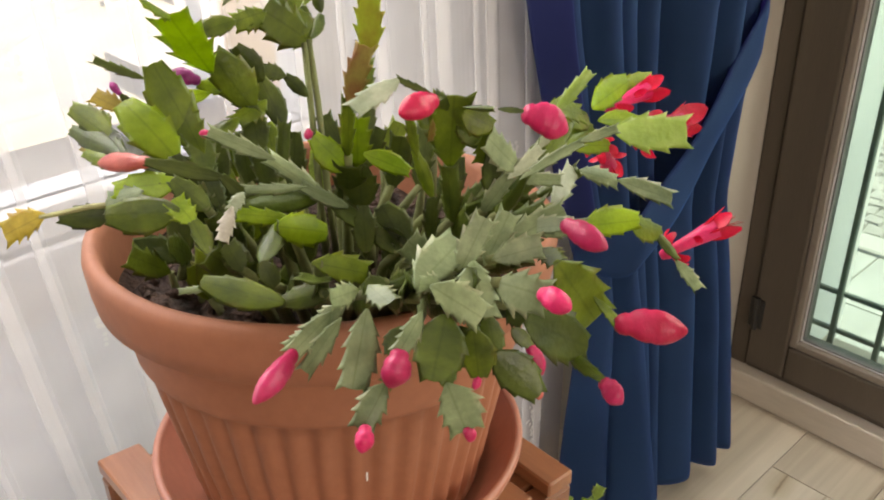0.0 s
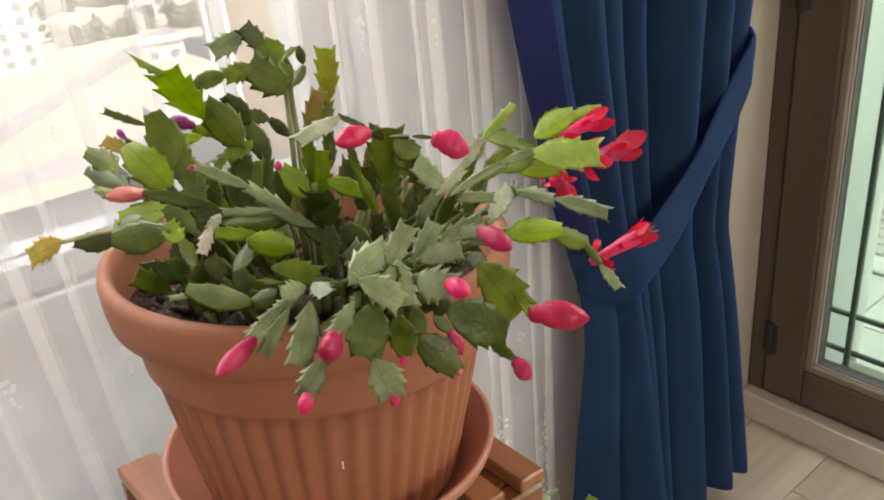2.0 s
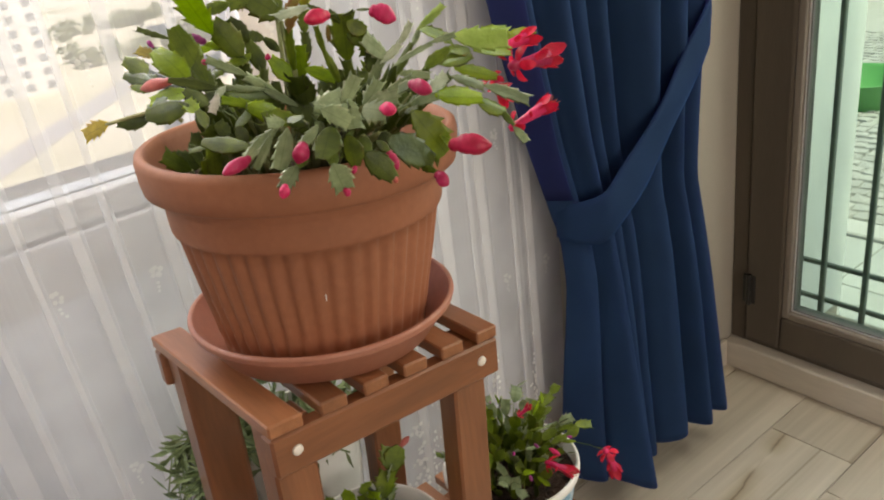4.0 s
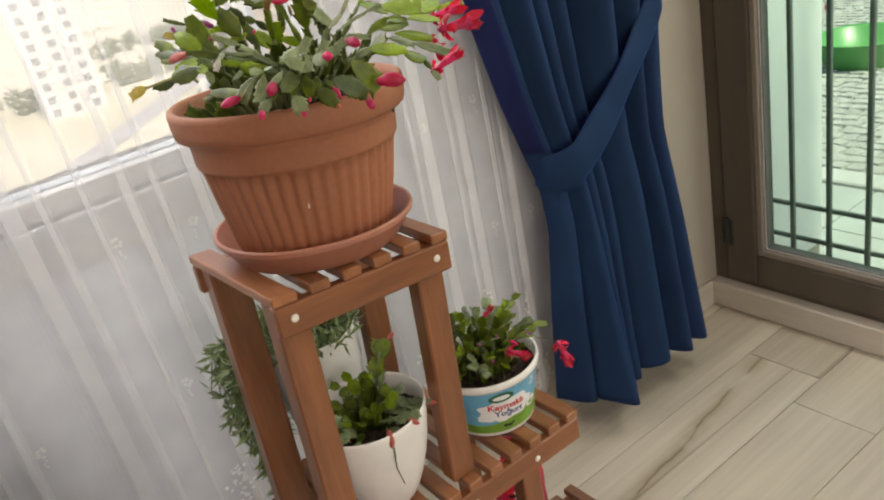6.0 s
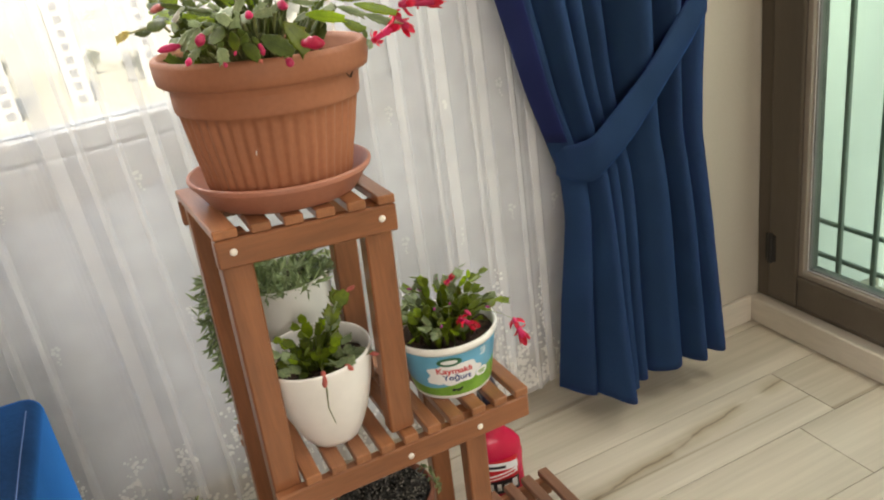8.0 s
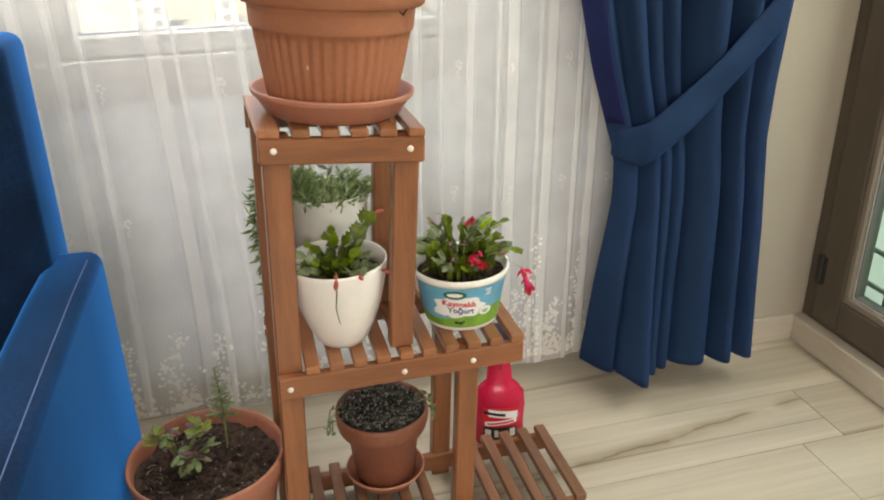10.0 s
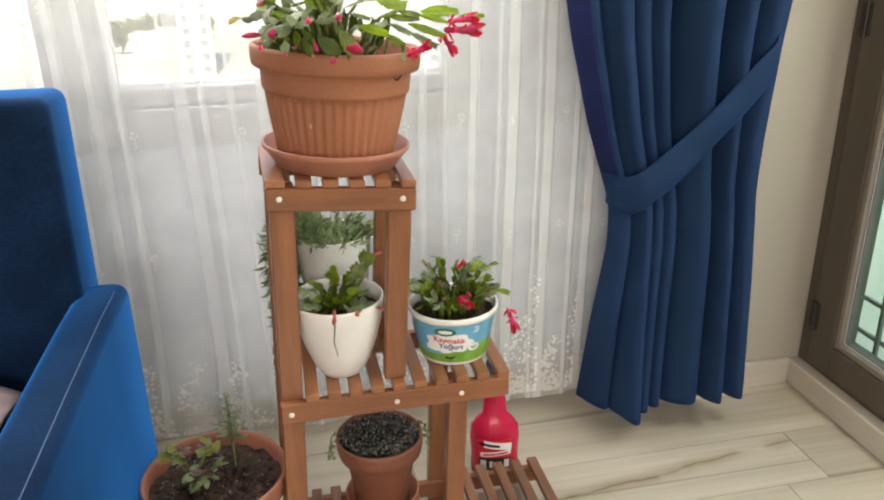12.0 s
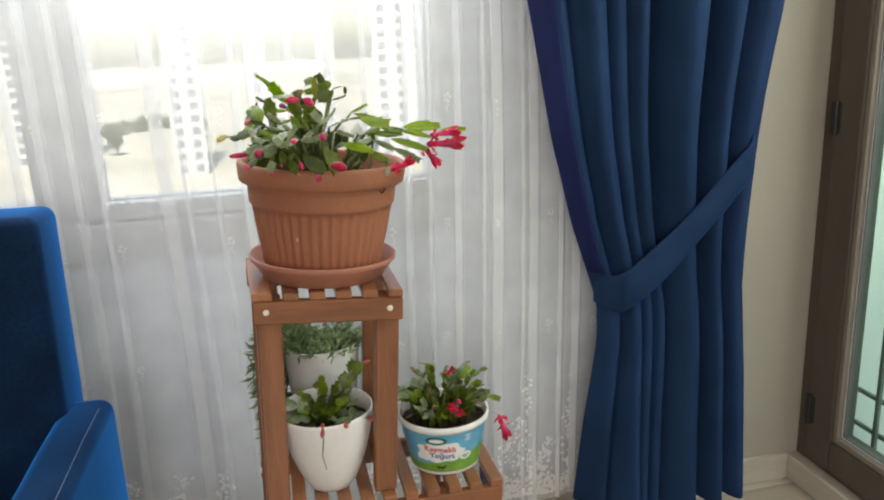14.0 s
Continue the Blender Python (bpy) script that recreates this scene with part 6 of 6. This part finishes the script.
for k in range(92):
    a = k * 2.39996
    r = 0.068 * math.sqrt((k + 0.5) / 92)
    base = T + Vector((r * math.cos(a), r * math.sin(a), 0))
    spill = k % 2 == 0 and math.cos(a) < 0.6
    if spill:
        e = T + Vector((rnd.uniform(-0.125, -0.060), rnd.uniform(-0.01, 0.10), 0.015))
        drop = rnd.uniform(0.05, 0.27)
        pts = [base, base.lerp(e, 0.5) + Vector((0, 0, 0.03)), e, e + Vector((-0.012, 0.0, -drop * 0.5)), e + Vector((-0.006 + rnd.uniform(-0.02, 0.02), 0, -drop))]
    else:
        e = base + Vector((0.030 * math.cos(a) + rnd.uniform(-0.015, 0.015), 0.03 * math.sin(a), rnd.uniform(0.010, 0.032)))
        pts = [base, base.lerp(e, 0.5) + Vector((0, 0, 0.01)), e]
    pts = [Vector(p) for p in pts]
    bm = tube(pts, 0.0011, 5)
    leafy(bm, pts, rnd, 0.030, 0.0038, 0.0075)
    tagged(part("shoot", bm, NEEDLE, trail, smooth=False), kind="stuff")

# dry tangle in the brown pot
dry = holder("dried_plant", pose(0, 0, 0), "dark dried tangle of thin shoots with a few hanging strands", "potted plant")
rnd = random.Random(51)
Q = Vector((0.405, 0.538, 0.238))
bm = bmesh.new()
for k in range(260):
    a, r = rnd.uniform(0, 6.28), 0.080 * math.sqrt(rnd.random())
    p = Q + Vector((r * math.cos(a), r * math.sin(a), 0))
    e = p + Vector((rnd.uniform(-0.014, 0.014), rnd.uniform(-0.014, 0.014), rnd.uniform(0.002, 0.014)))
    tube([p, p.lerp(e, 0.5) + Vector((0, 0, 0.004)), e], [0.0012, 0.0014, 0.0006], 4, bm)
tagged(part("tangle", bm, DRY, dry), kind="stuff")
bm = bmesh.new()
for k in range(520):
    a, r = rnd.uniform(0, 6.28), 0.079 * math.sqrt(rnd.random())
    c = Q + Vector((r * math.cos(a), r * math.sin(a), rnd.uniform(0.004, 0.012)))
    bmesh.ops.create_icosphere(bm, subdivisions=1, radius=rnd.uniform(0.0008, 0.0024), matrix=Matrix.Translation(c))
tagged(part("specks", bm, HUSK, dry, "small grey specks of dry leaf"), kind="stuff")
for sx in (-1, 1):
    for k in range(3):
        pts = [Q + Vector((sx * 0.078, -0.02 + 0.02 * k, 0.004)), Q + Vector((sx * 0.099, -0.02 + 0.02 * k, 0.0)), Q + Vector((sx * (0.102 + 0.004 * k), -0.02 + 0.02 * k, -0.03 - 0.012 * k))]
        bm = tube(pts, 0.0012, 5)
        leafy(bm, pts, rnd, 0.010, 0.003, 0.006)
        part("strand", bm, NEEDLE, dry, "thin hanging green strand")

# seedlings in the floor pot
rnd = random.Random(61)
S = Vector((0.073, 0.478, 0.222))
coleus = holder("seedling", pose(0, 0, 0), "leggy seedling with lime and maroon leaves", "potted plant")
LEAFLET = segment_mesh("leaf", FRESH, 91, True)
MLEAF = segment_mesh("leaf", MAROON, 92, True)
DLEAF = segment_mesh("leaf", NEEDLE, 93, True)
at = S + Vector((-0.040, -0.005, 0))
for k in range(10):
    e = at + Vector((rnd.uniform(-0.045, 0.045), rnd.uniform(-0.045, 0.045), 0.030 + 0.0080 * k))
    part("stalk", tube([at + Vector((0.006 * math.cos(k), 0.006 * math.sin(k), -0.004)), at.lerp(e, 0.5) + Vector((0, 0, 0.008)), e], [0.0022, 0.002, 0.0015], 6), WOODY, coleus)
    for j in range(7):
        a = j * 0.9 + k
        d = Vector((math.cos(a), math.sin(a), rnd.uniform(-0.6, 0.6)))
        kind = LEAFLET if k > 7 else (MLEAF if (j + k) % 3 == 0 else DLEAF)
        piece("leaf", kind, aim(e + Vector((0, 0, -0.008 * (j % 3))), d, (0, 0, 1), rnd.uniform(0.016, 0.031), rnd.uniform(0.8, 1.3)), coleus)
sprig = holder("seedling", pose(0, 0, 0), "upright feathery green sprig", "potted plant")
at = S + Vector((0.035, 0.05, 0))
part("stalk", tube([at, at + Vector((0.002, 0, 0.09)), at + Vector((-0.002, 0, 0.172))], [0.0025, 0.002, 0.001], 6), WOODY, sprig)
for k in range(48):
    f = k / 47
    a = k * 2.4
    d = Vector((math.cos(a), math.sin(a), 0.35))
    piece("leaf", LEAFLET if k > 41 else DLEAF, aim(at + Vector((0, 0, 0.062 + 0.108 * f)), d, (0, 0, 1), 0.027 * (1.25 - f), 0.5), sprig)
clods = bmesh.new()
for k in range(260):
    a, r = rnd.uniform(0, 6.28), 0.118 * math.sqrt(rnd.random())
    c = Vector((r * math.cos(a), r * math.sin(a), 0.166 + rnd.uniform(-0.003, 0.003)))
    s = rnd.uniform(0.0015, 0.0055)
    q = Matrix.Rotation(rnd.uniform(0, 3), 3, (rnd.random(), rnd.random(), 1))
    fresh = bmesh.ops.create_icosphere(clods, subdivisions=1, radius=s)["verts"]
    for v in fresh:
        v.co = q @ (Vector((v.co.x * 1.3, v.co.y, v.co.z * 0.7)) * rnd.uniform(0.8, 1.2)) + c
tagged(part("soil_crumble", clods, SOIL, big_pot, "crumbly lumps of dark soil"), kind="stuff")
crumbs = bmesh.new()
for k in range(120):
    a, r = rnd.uniform(0, 6.28), 0.118 * math.sqrt(rnd.random())
    c = S + Vector((r * math.cos(a), r * math.sin(a), -0.002))
    s = rnd.uniform(0.002, 0.006)
    box(c - Vector((s, s * 0.7, s * 0.5)), c + Vector((s, s * 0.7, s * 0.5)), 0, crumbs)
tagged(part("soil_crumbs", crumbs, SOIL), "loose crumbs of soil and dry bits in the floor pot", "soil", kind="stuff")
litter = bmesh.new()
for k in range(90):
    a, r = rnd.uniform(0, 6.28), 0.116 * math.sqrt(rnd.random())
    c = S + Vector((r * math.cos(a), r * math.sin(a), rnd.uniform(-0.001, 0.006)))
    d = Vector((rnd.uniform(-1, 1), rnd.uniform(-1, 1), rnd.uniform(-0.3, 0.5))) * rnd.uniform(0.004, 0.012)
    tube([c, c + d * 0.5 + Vector((0, 0, 0.002)), c + d], [0.0007, 0.0010, 0.0005], 4, litter)
tagged(part("leaf_litter", litter, HUSK), "dry bits of stalk and leaf scattered on the soil", "litter", kind="stuff")

# ---- outside: terrace ----
terrace = tagged(part("pavement_terrace", box((1.945, -6, -0.30), (7.2, 6, -0.062)), STONE), "terrace slab", kind="structure")
structure("kerb", box((2.62, -6, -0.062), (2.73, 6, -0.035), 0.006), KERB, "pale stone edging across the terrace")
structure("wall_terrace_east", box((7.2, -6, -0.3), (7.4, 6, 1.1)), CONCRETE, "low concrete terrace wall")
structure("wall_terrace_north", box((1.94, 4.2, -0.3), (7.2, 4.4, 1.0)), RENDERED, "low pale terrace wall")
structure("wall_outside", box((2.016, 0.775, -0.3), (2.03, 1.35, 2.75)), RENDERED, "pale rendered outer wall")

basin = holder("wash_basin", pose(4.12, 1.73, -0.05), "round bright green plastic basin on the terrace", "basin")
part("bowl", lathe([(0.17, 0.0), (0.185, 0.006), (0.235, 0.14), (0.25, 0.146), (0.252, 0.152), (0.243, 0.152), (0.228, 0.14), (0.178, 0.012), (0.002, 0.010)], 48), BASIN, basin, smooth=True)
rack = holder("drying_rack", pose(4.75, 2.55, -0.05), "white folding metal drying rack leaning on the terrace", "drying rack")
for k in range(2):
    part("rack_leg", tube([(0.0 + 0.5 * k, 0.0, 0.0), (0.0 + 0.5 * k, 0.25, 0.9)], 0.012, 8), KERB, rack)
for k in range(8):
    part("rack_bar", tube([(0.0, 0.03 + 0.03 * k, 0.10 + 0.105 * k), (0.5, 0.03 + 0.03 * k, 0.10 + 0.105 * k)], 0.007, 8), KERB, rack)
    if k < 2:
        part("rack_foot", lathe([(0.02, 0), (0.024, 0.02), (0.02, 0.04)], 12, close_top=True), REDINK, rack, "red plastic foot cap").location = (0.5 * k, 0, 0.0)

# ---- outside: the land far below ----
structure("ground", box((-900, 7.5, -30.5), (900, 1500, -30)), LAND, "dry open land with patches of grass far below")
for k, (a, b, w) in enumerate((((-300, 95), (400, 140), 9), ((-60, 40), (160, 330), 7))):
    a, b = Vector((*a, -29.95)), Vector((*b, -29.95))
    s = (b - a).cross(Vector((0, 0, 1))).normalized() * w / 2
    bm = bmesh.new()
    bm.faces.new([bm.verts.new(p) for p in (a - s, b - s, b + s, a + s)])
    structure("road", bm, ASPHALT, "grey road far below").location.z = 0.05 * k


def tower(x, y, wide, deep, high, label, turn=0):
    t = holder("apartment_building", pose(x, y, -30, 0, 0, turn), label, "building")
    part("wall", box((-wide / 2, -deep / 2, 0), (wide / 2, deep / 2, high)), FACADE, t)
    part("roof", box((-wide / 2 - 0.4, -deep / 2 - 0.4, high), (wide / 2 + 0.4, deep / 2 + 0.4, high + 0.6)), ROOFTILE if 6 < high < 15 else FACADE, t)
    bm = box((-0.9, -0.12, -0.8), (0.9, 0.12, 0.8))
    pane = mesh_of("window", bm, DARKPANE, False)
    cols, floors = int(wide // 3.6), int(high // 3.1)
    for i in range(floors):
        for k in range(cols):
            piece("window", pane, Matrix.Translation((-wide / 2 + (k + 0.5) * wide / cols, -deep / 2, 1.9 + i * 3.1)), t)
    return t


tower(-19, 210, 8, 12, 62, "slim white apartment tower far away", 4)
tower(-1, 214, 5, 10, 60, "slim white apartment tower far away", 3)
tower(18, 222, 5, 10, 58, "slim pale apartment tower far away", -3)
tower(37, 212, 14, 14, 44, "broad pale apartment tower far away", -8)
tower(78, 172, 15, 15, 48, "tall white apartment tower far away", -20)
tower(100, 262, 16, 16, 55, "pale apartment tower far away", -20)
tower(63, 180, 9, 6, 4.5, "low white flat-roofed house beside the tower", -20)
tower(-62, 250, 18, 16, 52, "tall pale apartment tower far away", 10)

leaf_bm = bmesh.new()
rnd = random.Random(77)
for k in range(420):
    a, b, r = rnd.uniform(0, 6.28), rnd.uniform(-1, 1), rnd.random() ** 0.4
    c = Vector((math.cos(a) * math.sqrt(1 - b * b), math.sin(a) * math.sqrt(1 - b * b), b)) * r * (1 + 0.25 * math.sin(3 * a))
    n = Vector((rnd.uniform(-1, 1), rnd.uniform(-1, 1), rnd.uniform(-1, 1))).normalized()
    u = n.orthogonal().normalized() * 0.16
    v = n.cross(u)
    leaf_bm.faces.new([leaf_bm.verts.new(c + w) for w in (u, v, -u, -v)])
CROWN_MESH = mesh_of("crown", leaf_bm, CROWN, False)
woods = bmesh.new()
for x0, x1, ya, yb, n in ((18, 128, 250, 222, 58), (60, 175, 318, 334, 44), (-75, -38, 300, 345, 22)):
    for k in range(n):
        f = rnd.random()
        w = rnd.uniform(1.6, 3.6)
        m = Matrix.Translation((x0 + (x1 - x0) * f, ya + (yb - ya) * f + rnd.gauss(0, 6), -30 + 0.8 * w)) @ Matrix.Rotation(rnd.uniform(0, 6), 4, "Z") @ Matrix.Diagonal((w, w, w * 1.05, 1))
        vs = [woods.verts.new(m @ v.co) for v in CROWN_MESH.vertices]
        for q in list(CROWN_MESH.polygons)[::2]:
            woods.faces.new([vs[i] for i in q.vertices])
bmesh.ops.delete(woods, geom=[v for v in woods.verts if not v.link_faces], context="VERTS")
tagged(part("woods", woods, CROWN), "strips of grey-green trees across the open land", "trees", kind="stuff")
TRUNK_MESH = mesh_of("trunk", tube([(0, 0, 0), (0.1, 0, 2), (0, 0.1, 4)], [0.25, 0.18, 0.1], 8), BARK)
for k in range(7):
    x, y = rnd.uniform(-50, 90), rnd.uniform(230, 330)
    t = holder("tree", pose(x, y, -30, 0, 0, 40 * k), "leafy green tree far below", "tree", "trees on the open land")
    piece("trunk", TRUNK_MESH, Matrix.Identity(4), t)
    s = rnd.uniform(1.8, 2.8)
    piece("crown", CROWN_MESH, Matrix.Translation((0, 0, 5)) @ Matrix.Diagonal((s, s, s * 1.15, 1)), t)

# ---- terrace paving, stone by stone ----
STONE_MESHES = []
rnd = random.Random(88)
for k in range(6):
    bm = box((-0.5, -0.5, 0), (0.5, 0.5, 0.022))
    for v in bm.verts:
        if v.co.z > 0.01:
            v.co.x *= 0.88 + rnd.uniform(-0.06, 0.04)
            v.co.y *= 0.88 + rnd.uniform(-0.06, 0.04)
            v.co.z += rnd.uniform(-0.004, 0.006)
    STONE_MESHES.append(mesh_of("stone", bm, STONE, False))
rest = bmesh.new()
for i in range(42):
    for k in range(44):
        m = Matrix.Translation((2.78 + i * 0.072 + rnd.uniform(-0.006, 0.006), 0.15 + k * 0.070 + 0.035 * math.sin(i * 1.3) + rnd.uniform(-0.004, 0.004), -0.062)) @ Matrix.Rotation(rnd.uniform(-0.2, 0.2), 4, "Z") @ Matrix.Diagonal((0.071, 0.069, 1, 1))
        me = rnd.choice(STONE_MESHES)
        if i < 9 and 6 <= k < 38:
            piece("stone", me, m, terrace)
            continue
        vs = [rest.verts.new(m @ v.co) for v in me.vertices]
        for f in me.polygons:
            rest.faces.new([vs[n] for n in f.vertices])
tagged(part("small_stones", rest, STONE, terrace), kind="stuff")
TILE_MESH = mesh_of("tile", box((-0.5, -0.5, 0), (0.5, 0.5, 0.012), 0.004), PAVE, False)
for i in range(2):
    for k in range(8):
        piece("tile", TILE_MESH, Matrix.Translation((2.115 + i * 0.335, -0.6 + k * 0.335, -0.062)) @ Matrix.Diagonal((0.33, 0.33, 1, 1)), terrace)

# ---- floor planks ----
floor = tagged(part("floor", box((LEFT_X, BACK_Y, -0.10), (1.66, 1.0, -0.004)), GROUT), "pale wood-look porcelain plank floor with thin dark joints", kind="structure")
PLANK_MESH = {}
PW = 0.1878
for row in range(23):
    y1 = 1.0225 - row * PW
    y0 = y1 - PW
    joint = {0: 1.16, 1: 1.70, 2: 1.462, 3: 1.349}.get(row, 1.36 - 0.39 * (row % 3))
    x1 = joint + 1.2 * 2
    while x1 > LEFT_X:
        x0 = x1 - 1.2
        a, b, c, d = max(x0, LEFT_X), min(x1, 1.64), max(y0, BACK_Y), min(y1, 0.995)
        if b - a > 0.02 and d - c > 0.01:
            key = (round(b - a, 3), round(d - c, 3))
            if key not in PLANK_MESH:
                PLANK_MESH[key] = mesh_of("plank", box((0.0009, 0.0009, -0.004), (key[0] - 0.0009, key[1] - 0.0009, 0.0), 0.0006), PLANK, False)
            me = PLANK_MESH[key]
            if row == 2 and a < 1.0 < b:
                me = me.copy()
                me.materials[0] = VEINED
            piece("plank", me, Matrix.Translation((a, c, 0)), floor)
        x1 = x0
